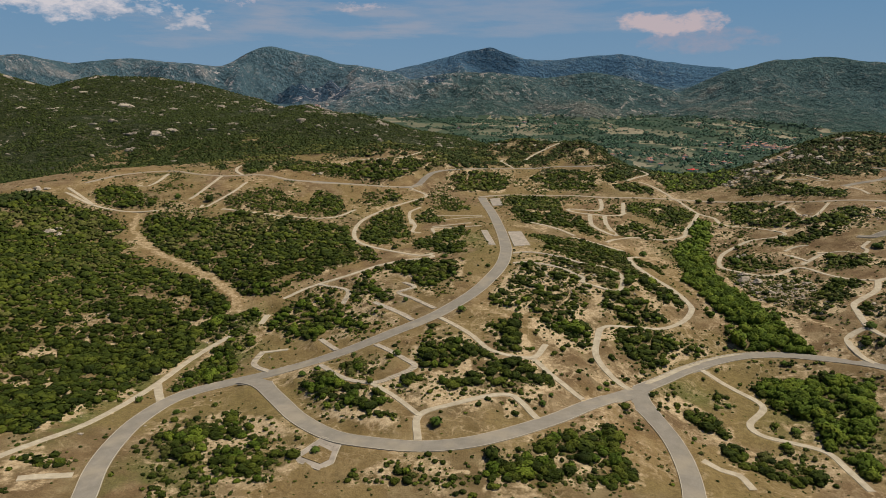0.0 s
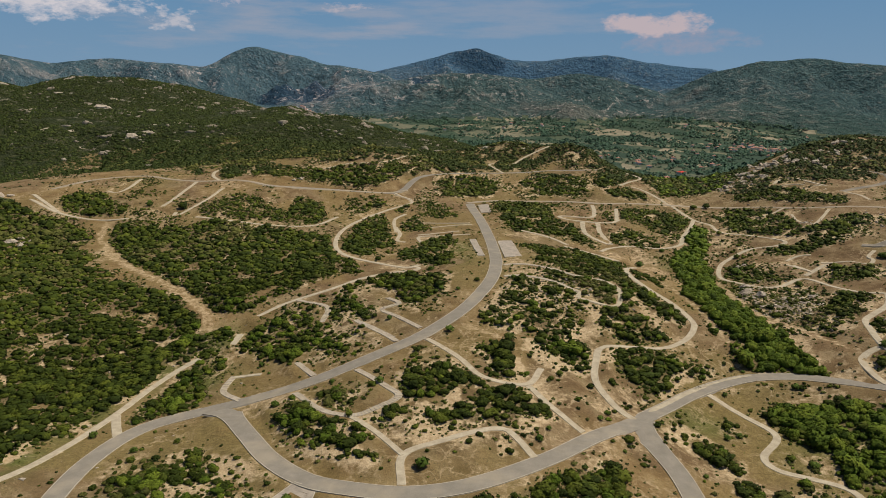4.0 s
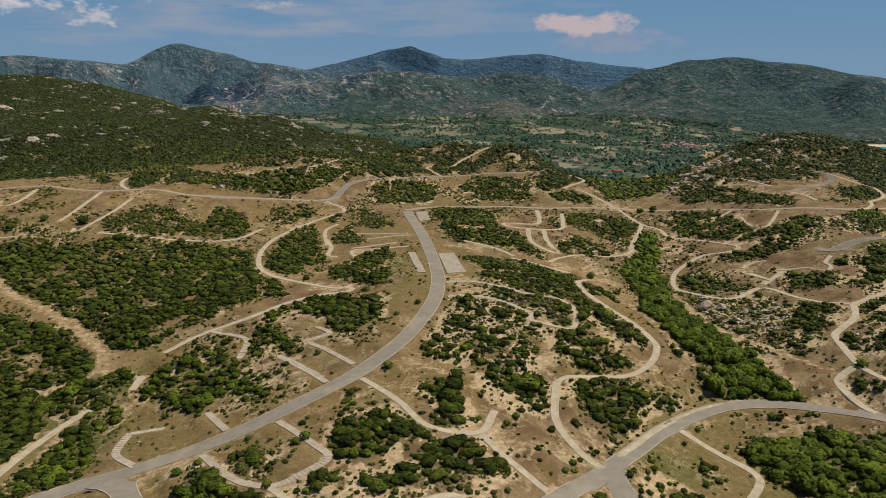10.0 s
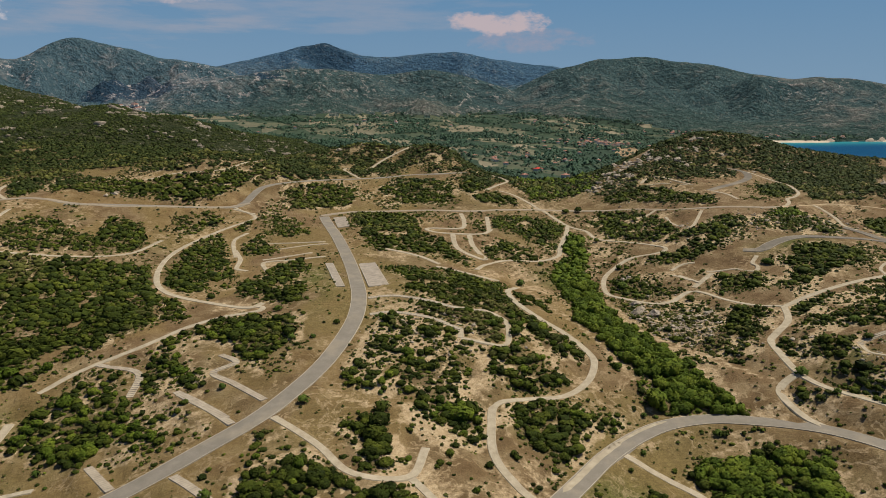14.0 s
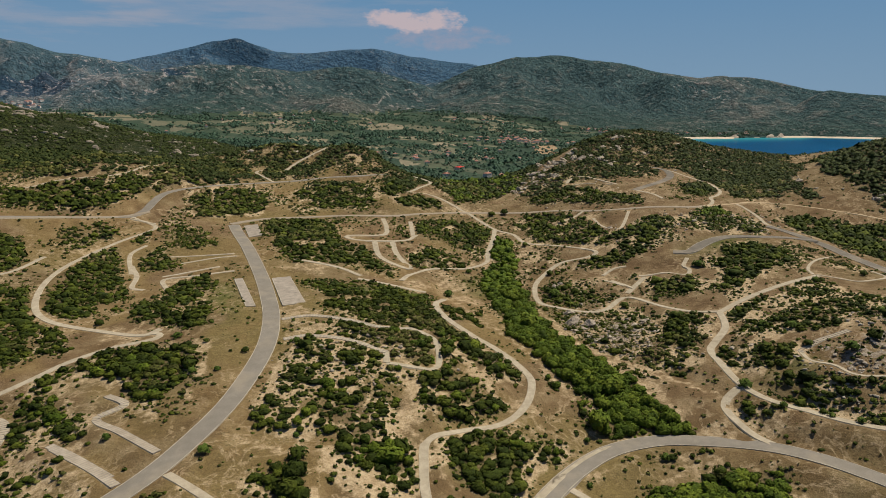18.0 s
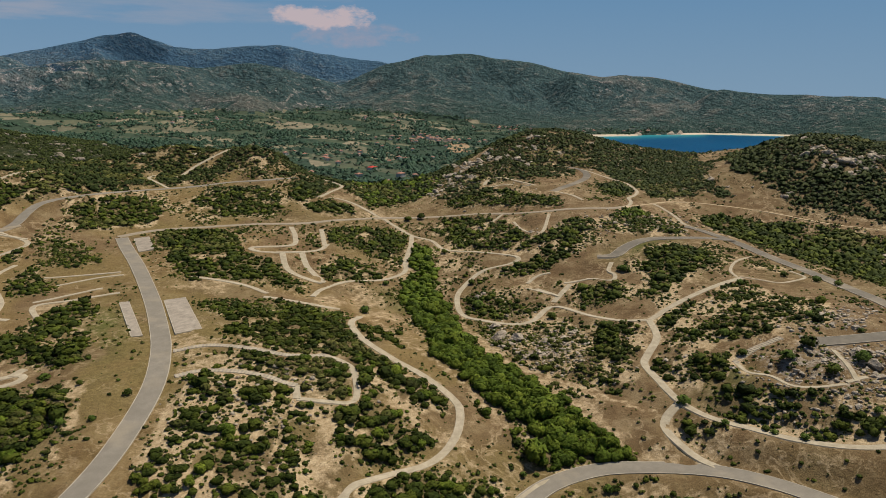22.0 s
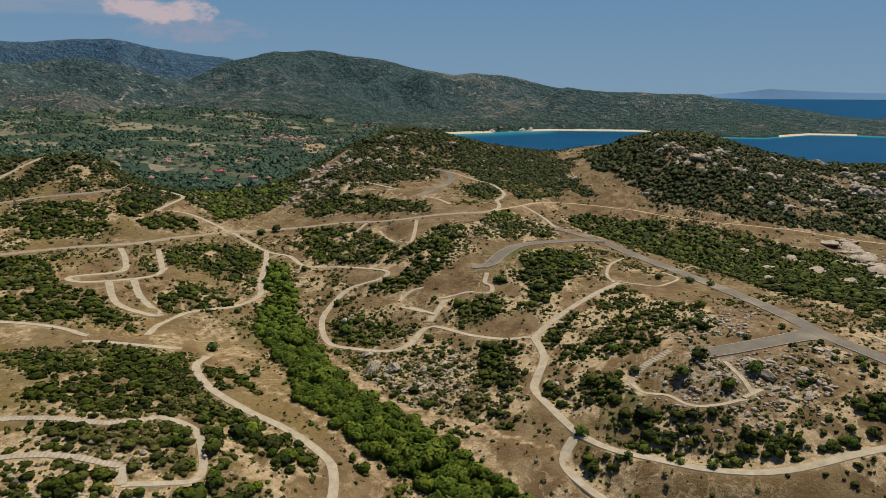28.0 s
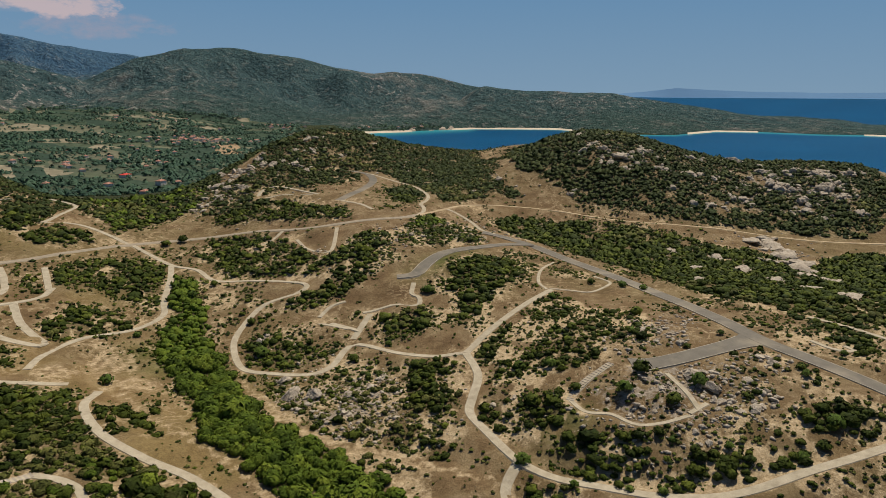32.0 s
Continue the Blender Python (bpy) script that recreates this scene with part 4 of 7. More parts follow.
thicket(1.0, [(-354, 548), (-327, 548), (-296, 532), (-268, 519), (-244, 503), (-230, 487), (-233, 471), (-215, 452), (-211, 433), (-186, 415), (-164, 396), (-149, 392), (-138, 384), (-119, 359), (-113, 347), (-114, 336), (-126, 326), (-128, 303), (-136, 284), (-140, 255), (-143, 225), (-147, 214)])
thicket(1.0, [(-211, 474), (-199, 451), (-172, 426), (-147, 405), (-114, 371), (-100, 360), (-92, 361), (-83, 376), (-72, 385), (-54, 400), (-46, 416), (-55, 437), (-63, 453), (-75, 494), (-93, 505), (-131, 508), (-162, 512), (-182, 496), (-202, 504), (-222, 511), (-224, 502)])
thicket(0.9, [(-291, 566), (-289, 554), (-270, 533), (-254, 526), (-236, 525), (-245, 551), (-260, 570), (-281, 575)])
thicket(0.9, [(-238, 545), (-233, 528), (-226, 533), (-234, 551)])
thicket(0.5, [(-205, 525), (-206, 514), (-187, 523), (-176, 495), (-213, 500), (-226, 512), (-223, 525), (-214, 537)])
thicket(0.7, [(-173, 533), (-164, 519), (-138, 515), (-104, 516), (-96, 519), (-109, 542), (-131, 562), (-160, 569), (-165, 553)])
thicket(0.9, [(-113, 568), (-109, 535), (-93, 520), (-80, 532), (-82, 560), (-91, 576), (-106, 580)])
thicket(0.6, [(-194, 672), (-157, 634), (-92, 613), (-46, 610), (-32, 630), (-48, 637), (-95, 638), (-142, 662), (-198, 730)])
thicket(0.9, [(-35, 652), (-11, 659), (38, 676), (58, 713), (60, 730), (11, 713), (-23, 674)])
thicket(0.9, [(5, 619), (10, 607), (35, 613), (56, 622), (61, 647), (54, 664), (21, 654), (10, 636)])
thicket(0.8, [(87, 664), (89, 639), (107, 615), (136, 610), (147, 638), (141, 659), (101, 683)])
thicket(0.8, [(-68, 583), (-65, 558), (-38, 568), (-37, 583), (-49, 589)])
thicket(0.8, [(-63, 578), (-64, 567), (-51, 559), (-43, 567), (-36, 579), (-41, 588), (-56, 582)])
thicket(0.6, [(-64, 539), (-55, 547), (-51, 559), (-61, 555)])
thicket(0.8, [(-55, 507), (-55, 489), (-60, 477), (-57, 456), (-45, 442), (-36, 440), (-36, 456), (-27, 456), (-23, 467), (-26, 487), (-29, 504), (-33, 520), (-32, 539), (-34, 553), (-41, 552), (-52, 538), (-55, 521)])
thicket(0.7, [(-22, 521), (-19, 509), (-2, 505), (3, 518), (-1, 538), (-12, 548), (-19, 535)])
thicket(0.8, [(-29, 566), (-21, 555), (-18, 578), (-25, 574)])
thicket(0.6, [(-13, 586), (-3, 555), (9, 538), (16, 547), (24, 542), (10, 585), (0, 591), (-10, 595)])
thicket(0.9, [(-18, 447), (-19, 432), (-13, 422), (-4, 428), (-6, 449), (-13, 457)])
thicket(0.9, [(1, 483), (-7, 468), (-4, 436), (-5, 414), (2, 403), (11, 404), (16, 408), (15, 441), (19, 462), (14, 485), (6, 490)])
thicket(0.7, [(-55, 428), (-50, 403), (-42, 399), (-38, 402), (-44, 421), (-51, 430)])
thicket(0.9, [(-35, 391), (-47, 384), (-44, 372), (-35, 374), (-22, 369), (-12, 354), (-4, 345), (3, 357), (10, 375), (12, 379), (5, 384), (-5, 384), (-8, 389), (-19, 392), (-28, 392)])
thicket(0.7, [(-43, 366), (-39, 344), (-28, 340), (-29, 350), (-36, 360)])
thicket(0.9, [(54, 593), (57, 536), (68, 498), (85, 492), (96, 484), (106, 473), (113, 471), (116, 484), (105, 495), (101, 503), (93, 521), (96, 545), (94, 572), (75, 594), (61, 603)])
thicket(0.8, [(56, 481), (62, 459), (76, 448), (89, 455), (101, 452), (115, 442), (123, 434), (121, 407), (119, 376), (122, 371), (126, 361), (129, 353), (128, 341), (122, 337), (113, 344), (109, 351), (107, 364), (101, 368), (93, 372), (83, 379), (78, 386), (66, 398), (61, 408), (70, 415), (60, 449)])
thicket(0.8, [(57, 393), (58, 379), (63, 370), (74, 371), (80, 377), (73, 383), (65, 392)])
thicket(0.8, [(130, 499), (130, 487), (151, 487), (166, 490), (166, 497), (150, 505), (146, 513), (138, 512)])
thicket(0.7, [(165, 547), (168, 532), (178, 517), (191, 520), (204, 546), (211, 565), (192, 573), (172, 565)])
thicket(0.55, [(35, 351), (32, 339), (29, 327), (23, 319), (26, 313), (38, 310), (48, 306), (56, 298), (57, 291), (66, 289), (71, 303), (63, 305), (63, 313), (73, 316), (78, 333), (89, 346), (83, 348), (73, 350), (66, 354), (59, 364), (50, 369), (40, 360)])
thicket(0.95, [(48, 309), (47, 294), (56, 287), (65, 287), (70, 300), (61, 305)], 0.25)
thicket(0.9, [(86, 336), (80, 324), (87, 317), (96, 316), (109, 320), (115, 327), (112, 337), (104, 338), (94, 341)])
thicket(0.8, [(89, 306), (82, 298), (80, 289), (88, 286), (100, 288), (110, 305), (102, 309)])
thicket(0.9, [(111, 307), (108, 297), (116, 296), (124, 303), (120, 308)])
thicket(0.8, [(131, 426), (123, 412), (126, 391), (128, 378), (132, 393), (136, 417)])
thicket(0.9, [(99, 363), (94, 350), (99, 350), (105, 359), (106, 368)])
thicket(1, [(205, 543), (189, 518), (186, 492), (170, 476), (158, 457), (156, 432), (144, 394), (136, 367), (136, 343), (141, 326), (140, 310), (144, 302), (162, 293), (169, 293), (172, 301), (169, 317), (169, 341), (165, 358), (164, 381), (170, 416), (180, 445), (191, 472), (196, 495), (208, 517)], 1)
thicket(0.8, [(153, 555), (152, 543), (168, 536), (179, 517), (182, 504), (190, 527), (203, 549), (201, 566), (183, 576), (167, 565)])
thicket(0.9, [(138, 510), (135, 496), (143, 491), (155, 490), (168, 491), (162, 507), (153, 519), (143, 518)])
thicket(0.9, [(142, 562), (135, 543), (141, 535), (149, 556)])
thicket(0.85, [(244, 565), (225, 530), (227, 506), (241, 488), (250, 471), (262, 482), (261, 508), (258, 538), (257, 563)])
thicket(0.85, [(264, 485), (251, 468), (252, 455), (236, 452), (226, 457), (215, 460), (208, 458), (214, 449), (223, 453), (231, 445), (245, 446), (259, 445), (274, 454), (297, 475), (302, 491), (278, 488)])
thicket(0.75, [(190, 448), (182, 437), (182, 425), (190, 412), (200, 402), (210, 408), (210, 420), (208, 431), (213, 451), (206, 451), (198, 446)])
thicket(0.55, [(175, 420), (168, 394), (168, 371), (170, 359), (170, 346), (174, 337), (183, 324), (191, 322), (228, 357), (226, 370), (217, 387), (205, 391), (197, 391), (190, 404), (182, 417)])
thicket(0.9, [(219, 373), (202, 355), (203, 341), (213, 343), (228, 357), (227, 368)])
thicket(0.85, [(294, 423), (282, 416), (285, 403), (267, 387), (253, 388), (249, 380), (253, 368), (273, 378), (298, 389), (318, 395), (334, 409), (320, 415), (319, 426), (307, 428)])
thicket(0.85, [(236, 410), (230, 398), (236, 388), (250, 388), (258, 400), (247, 407), (240, 408)])
thicket(0.9, [(246, 361), (238, 356), (237, 347), (251, 350), (264, 353), (266, 360), (255, 363)])
thicket(0.7, [(283, 364), (273, 354), (275, 344), (289, 341), (304, 354), (304, 367), (294, 366)])
thicket(0.7, [(235, 343), (228, 337), (240, 321), (250, 308), (268, 313), (273, 302), (288, 307), (301, 322), (298, 334), (276, 336), (267, 340), (247, 336), (241, 339)])
thicket(0.8, [(215, 333), (207, 327), (208, 317), (207, 310), (214, 304), (220, 298), (227, 301), (231, 314), (226, 325), (222, 326)])
thicket(0.75, [(211, 299), (203, 294), (202, 283), (206, 277), (212, 271), (219, 275), (223, 282), (220, 289), (216, 295)])
thicket(0.9, [(218, 273), (213, 263), (216, 255), (223, 254), (228, 246), (232, 247), (229, 255), (228, 261), (224, 266)])
thicket(0.9, [(239, 244), (234, 240), (239, 235), (246, 235), (247, 241)])
thicket(0.9, [(191, 297), (187, 296), (190, 288), (197, 278), (197, 285), (197, 293)])
thicket(1.0, [(416, 447), (393, 406), (388, 377), (358, 324), (347, 298), (342, 280), (323, 260), (302, 237), (405, 260), (429, 282), (424, 307), (432, 341), (457, 369), (470, 399), (458, 430), (439, 455)])
thicket(0.97, [(488, 474), (489, 427), (515, 376), (545, 349), (574, 298), (640, 290), (720, 330), (720, 640), (640, 660), (560, 600), (490, 530)])
thicket(0.80, [(319, 662), (290, 652), (265, 622), (284, 611), (308, 614), (331, 612), (361, 598), (385, 601), (405, 625), (424, 612), (408, 575), (402, 549), (422, 528), (484, 578), (520, 640), (487, 675), (426, 681), (406, 704), (376, 711)])
thicket(0.7, [(263, 603), (277, 578), (291, 554), (306, 527), (319, 538), (314, 561), (300, 580), (284, 603)])
thicket(1, [(240, 760), (211, 681), (205, 618), (228, 624), (257, 630), (282, 646), (300, 720), (270, 790)], 0.2)
thicket(0.7, [(180, 720), (155, 655), (169, 641), (187, 660), (200, 700), (195, 740)])
thicket(0.9, [(7, 633), (11, 623), (36, 623), (60, 628), (63, 657), (43, 664), (23, 655)])
thicket(0.8, [(91, 672), (91, 647), (112, 623), (136, 616), (141, 636), (129, 661), (106, 680)])
thicket(0.8, [(159, 667), (151, 640), (167, 632), (190, 673), (269, 966)])
thicket(0.7, [(-90, 638), (-87, 614), (-62, 615), (-38, 632), (-10, 649), (12, 679), (-22, 675), (-60, 659), (-91, 642)])
thicket(0.7, [(246, 572), (226, 560), (224, 528), (242, 499), (263, 492), (267, 527), (263, 560)])
thicket(0.7, [(-101, 219), (-96, 208), (-86, 203), (-79, 189), (-63, 186), (-50, 187), (-48, 193), (-48, 202), (-60, 214), (-71, 224), (-78, 234), (-83, 231), (-90, 227), (-95, 221)], 0.25)
thicket(0.45, [(-33, 187), (-21, 183), (-3, 182), (12, 185), (9, 190), (-3, 190), (-17, 193), (-27, 191)])
thicket(0.85, [(16, 193), (13, 182), (51, 188), (63, 194), (62, 209), (60, 225), (53, 219), (41, 210), (31, 204), (21, 197)], 0.2)
thicket(0.95, [(-56, 256), (-53, 241), (-45, 236), (-40, 245), (-42, 255), (-51, 270), (-54, 266)], 0.35)
thicket(0.95, [(-43, 233), (-43, 229), (-31, 226), (-20, 226), (-16, 229), (-25, 240), (-38, 244)], 0.35)
thicket(0.8, [(-41, 265), (-37, 253), (-30, 246), (-29, 255), (-35, 267)])
thicket(0.8, [(-23, 244), (-18, 237), (-8, 237), (-7, 243), (-13, 248), (-19, 248)])
thicket(0.8, [(-10, 259), (-8, 250), (2, 254), (21, 264), (17, 284), (5, 278), (-5, 279), (-9, 269)])
thicket(0.85, [(0, 241), (4, 233), (17, 234), (21, 243), (32, 245), (44, 249), (45, 258), (39, 262), (22, 258), (18, 250)])
thicket(0.9, [(18, 298), (20, 284), (26, 270), (32, 271), (35, 282), (30, 293)])
thicket(0.6, [(-31, 222), (-26, 216), (-11, 213), (-8, 218), (-15, 220), (-25, 223)])
thicket(0.9, [(82, 302), (81, 293), (87, 278), (97, 285), (104, 300), (102, 313), (91, 312)])
thicket(0.9, [(106, 308), (106, 299), (117, 299), (123, 309), (116, 312)])
thicket(0.97, [(133, 271), (136, 258), (141, 245), (138, 230), (141, 219), (145, 205), (179, 260), (171, 272), (160, 274), (148, 273), (139, 274)], 0.9)
thicket(0.8, [(100, 224), (102, 211), (111, 205), (131, 202), (130, 213), (120, 216), (115, 227), (106, 229)])
thicket(0.7, [(93, 250), (92, 242), (98, 234), (104, 228), (109, 241), (106, 250), (100, 252)])
thicket(0.8, [(117, 265), (114, 257), (116, 253), (121, 264)])
thicket(0.8, [(-112, 286), (-116, 271), (-110, 261), (-105, 273), (-89, 269), (-90, 287), (-97, 303), (-107, 302)], 0.3)
thicket(0.8, [(-88, 343), (-90, 326), (-76, 317), (-57, 302), (-47, 303), (-36, 304), (-38, 318), (-49, 339), (-60, 353), (-73, 357), (-81, 350)], 0.3)
thicket(0.75, [(-54, 355), (-46, 338), (-28, 334), (-24, 347), (-40, 361), (-49, 360)])
thicket(0.75, [(-111, 341), (-100, 323), (-90, 329), (-90, 340), (-101, 348)])
thicket(0.8, [(-139, 201), (-129, 191), (-121, 189), (-118, 195), (-124, 204), (-129, 197)])
thicket(1.0, [(-340, 548), (-440, 520), (-394, 436), (-264, 285), (-216, 239), (-166, 202), (-150, 205), (-160, 250), (-190, 330), (-280, 470)])
thicket(0.9, [(-107, 626), (-103, 638), (-77, 640), (-63, 651), (-45, 652), (-36, 659), (-20, 680), (0, 694), (26, 708), (54, 720), (53, 700), (8, 674), (-6, 664), (-22, 646), (-30, 629), (-42, 628), (-41, 617), (-53, 610), (-74, 611), (-103, 614)])
thicket(0.85, [(-157, 621), (-158, 651), (-150, 655), (-119, 631), (-114, 618), (-136, 626), (-147, 634)])
thicket(0.9, [(-229, 672), (-235, 700), (-217, 678), (-203, 639), (-211, 637)])
thicket(0.9, [(-194, 658), (-195, 688), (-177, 668), (-167, 638), (-173, 617), (-182, 626)])
thicket(0.8, [(-305, 715), (-273, 712), (-224, 730), (-192, 718), (-169, 662), (-147, 688), (-104, 676), (-98, 652), (-67, 664), (-40, 672), (-20, 700), (20, 720), (60, 740), (90, 748), (130, 775), (185, 735), (200, 760), (150, 860), (-300, 860)])
thicket(0.6, [(60, 712), (90, 716), (130, 715), (165, 712), (190, 740), (140, 765), (110, 745), (95, 732)])
thicket(1.0, [(398, 480), (430, 467), (445, 436), (460, 405), (476, 385), (475, 360), (484, 345), (489, 300), (444, 285), (379, 324), (388, 388), (394, 436), (385, 463)])
thicket(0.75, [(479, 491), (473, 458), (481, 434), (499, 404), (529, 370), (571, 310), (615, 324), (563, 409), (531, 479)])
thicket(0.8, [(467, 665), (500, 640), (530, 600), (450, 543), (432, 512), (392, 524), (415, 555), (432, 575), (438, 614)])
thicket(0.78, [(40, 335), (50, 318), (75, 318), (95, 330), (105, 350), (95, 378), (70, 385), (48, 372), (38, 352)])
thicket(0.9, [(380, 690), (430, 655), (490, 670), (530, 720), (520, 780), (430, 800), (340, 750)])
thicket(0.9, [(255, 640), (290, 655), (330, 690), (380, 720), (380, 800), (300, 810), (240, 720)])
thicket(0.85, [(253, 238), (256, 244), (262, 242), (271, 237), (279, 231), (268, 226), (258, 228)])
thicket(0.9, [(-120, 369), (-111, 353), (-112, 337), (-117, 320), (-122, 297), (-128, 275), (-132, 257), (-136, 245), (-145, 215), (-155, 230), (-150, 300), (-140, 340)])
thicket(0.62, [(440, 520), (470, 540), (500, 555), (560, 620), (620, 690), (590, 740), (500, 700), (470, 640), (450, 570)])
thicket(0.88, [(150, 692), (168, 672), (192, 662), (206, 648), (218, 630), (240, 640), (240, 720), (200, 740), (165, 730)])
thicket(1.0, [(425, 304), (485, 305), (534, 299), (560, 280), (540, 255), (460, 245), (352, 235), (340, 249), (352, 262), (378, 281)])
thicket(0.82, [(464, 665), (470, 645), (520, 675), (553, 678), (595, 682), (574, 655), (480, 575), (463, 552), (466, 529), (455, 506), (451, 495), (441, 494), (449, 526), (431, 514), (409, 515), (393, 524), (431, 586), (425, 617), (411, 635)])
thicket(0.72, [(335, 491), (351, 494), (356, 481), (371, 476), (372, 463), (347, 446), (324, 447), (308, 451), (298, 462), (314, 479)])
thicket(0.9, [(325, 486), (340, 491), (349, 484), (340, 474), (325, 476)], 0.5)
thicket(0.9, [(380, 565), (421, 579), (387, 534), (364, 521), (363, 541)])
thicket(0.8, [(275, 626), (295, 615), (308, 592), (314, 570), (320, 540), (307, 524), (298, 545), (292, 566), (278, 579), (268, 602)])
thicket(0.9, [(261, 483), (286, 491), (305, 484), (301, 475), (276, 458), (255, 447), (243, 455), (228, 452), (218, 463), (237, 459), (253, 463)])
thicket(0.9, [(404, 482), (421, 475), (433, 462), (441, 439), (444, 418), (438, 401), (388, 367), (395, 385), (410, 414), (408, 441), (411, 458), (401, 468)])
thicket(0.8, [(585, 649), (575, 505), (480, 431), (474, 445), (475, 471), (485, 488), (478, 496), (496, 517), (513, 517), (515, 543), (503, 544)])
thicket(0.85, [(246, 575), (258, 567), (267, 543), (261, 535), (252, 533), (234, 501), (222, 514), (229, 540)])
thicket(0.85, [(248, 520), (259, 513), (259, 487), (252, 471), (243, 480), (236, 498)])
thicket(0.85, [(286, 420), (306, 428), (324, 424), (333, 406), (313, 390), (297, 386), (267, 408)])
thicket(0.85, [(149, 642), (163, 671), (182, 693), (188, 667), (171, 640), (157, 627)])
thicket(0.8, [(154, 624), (179, 631), (191, 615), (186, 602), (166, 599), (155, 610)])
thicket(0.92, [(55, 605), (73, 590), (87, 588), (97, 564), (88, 534), (104, 515), (109, 506), (88, 485), (59, 488), (52, 525)])
thicket(0.85, [(155, 566), (179, 576), (201, 559), (180, 509), (171, 521), (160, 541), (151, 546)])
thicket(0.75, [(76, 715), (100, 743), (122, 742), (151, 719), (171, 711), (159, 700), (138, 712), (123, 717), (108, 707)])
thicket(0.8, [(-118, 352), (-104, 350), (-92, 330), (-90, 312), (-100, 300), (-112, 306), (-116, 330)], 0.15)

# the scrub closes beyond the last roads to the north, and thins to single bushes everywhere else
north = 0.85 * ease(gys, 668, 715) * (1 - ease(gxs, 180, 330)) + 0.85 * ease(gys, 735, 785) * ease(gxs, 180, 330)
COVER[:] = np.maximum(COVER, np.where(fbm(gxs, gys, 30, 3, 61) > 0.36, north, 0.25 * north))
loose = 0.03 + 0.27 * ease(fbm(gxs, gys, 26, 3, 62), 0.56, 0.68)
COVER[:] = np.maximum(COVER, loose * in_near(gxs, gys))
COVER *= ease(BENCH["gap"], 0.4, 1.8)
COVER *= 0.25 + 0.75 * ease(fbm(gxs, gys, 11, 3, 63), 0.24, 0.36)
COVER *= 1 - 0.3 * stoniness(gxs, gys) * ease(fbm(gxs, gys, 17, 3, 64), 0.36, 0.56)
for x, y, w in MASSES + SHELVES:
    COVER *= 1 - 0.85 * np.exp(-((gxs - x) ** 2 + (gys - y) ** 2) / (0.7 * w) ** 2)
# how near the edge of a thicket: the soil is washed bare there
FRINGE = np.clip(COVER, 0, 1)
for _ in range(2):
    for axis in (0, 1):
        FRINGE = sum(np.roll(FRINGE, k, axis) for k in (-2, -1, 0, 1, 2)) / 5
FRINGE = ease(FRINGE, 0.07, 0.24) * (1 - ease(FRINGE, 0.55, 0.85))
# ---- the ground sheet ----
CLOUD_SHADOWS = [(-11.6, 3740, 2.7, 230), (-9.0, 3620, 1.4, 130), (-13.6, 3640, 1.2, 130), (-1.5, 3560, 1.6, 70), (3.6, 4650, 2.4, 200)]

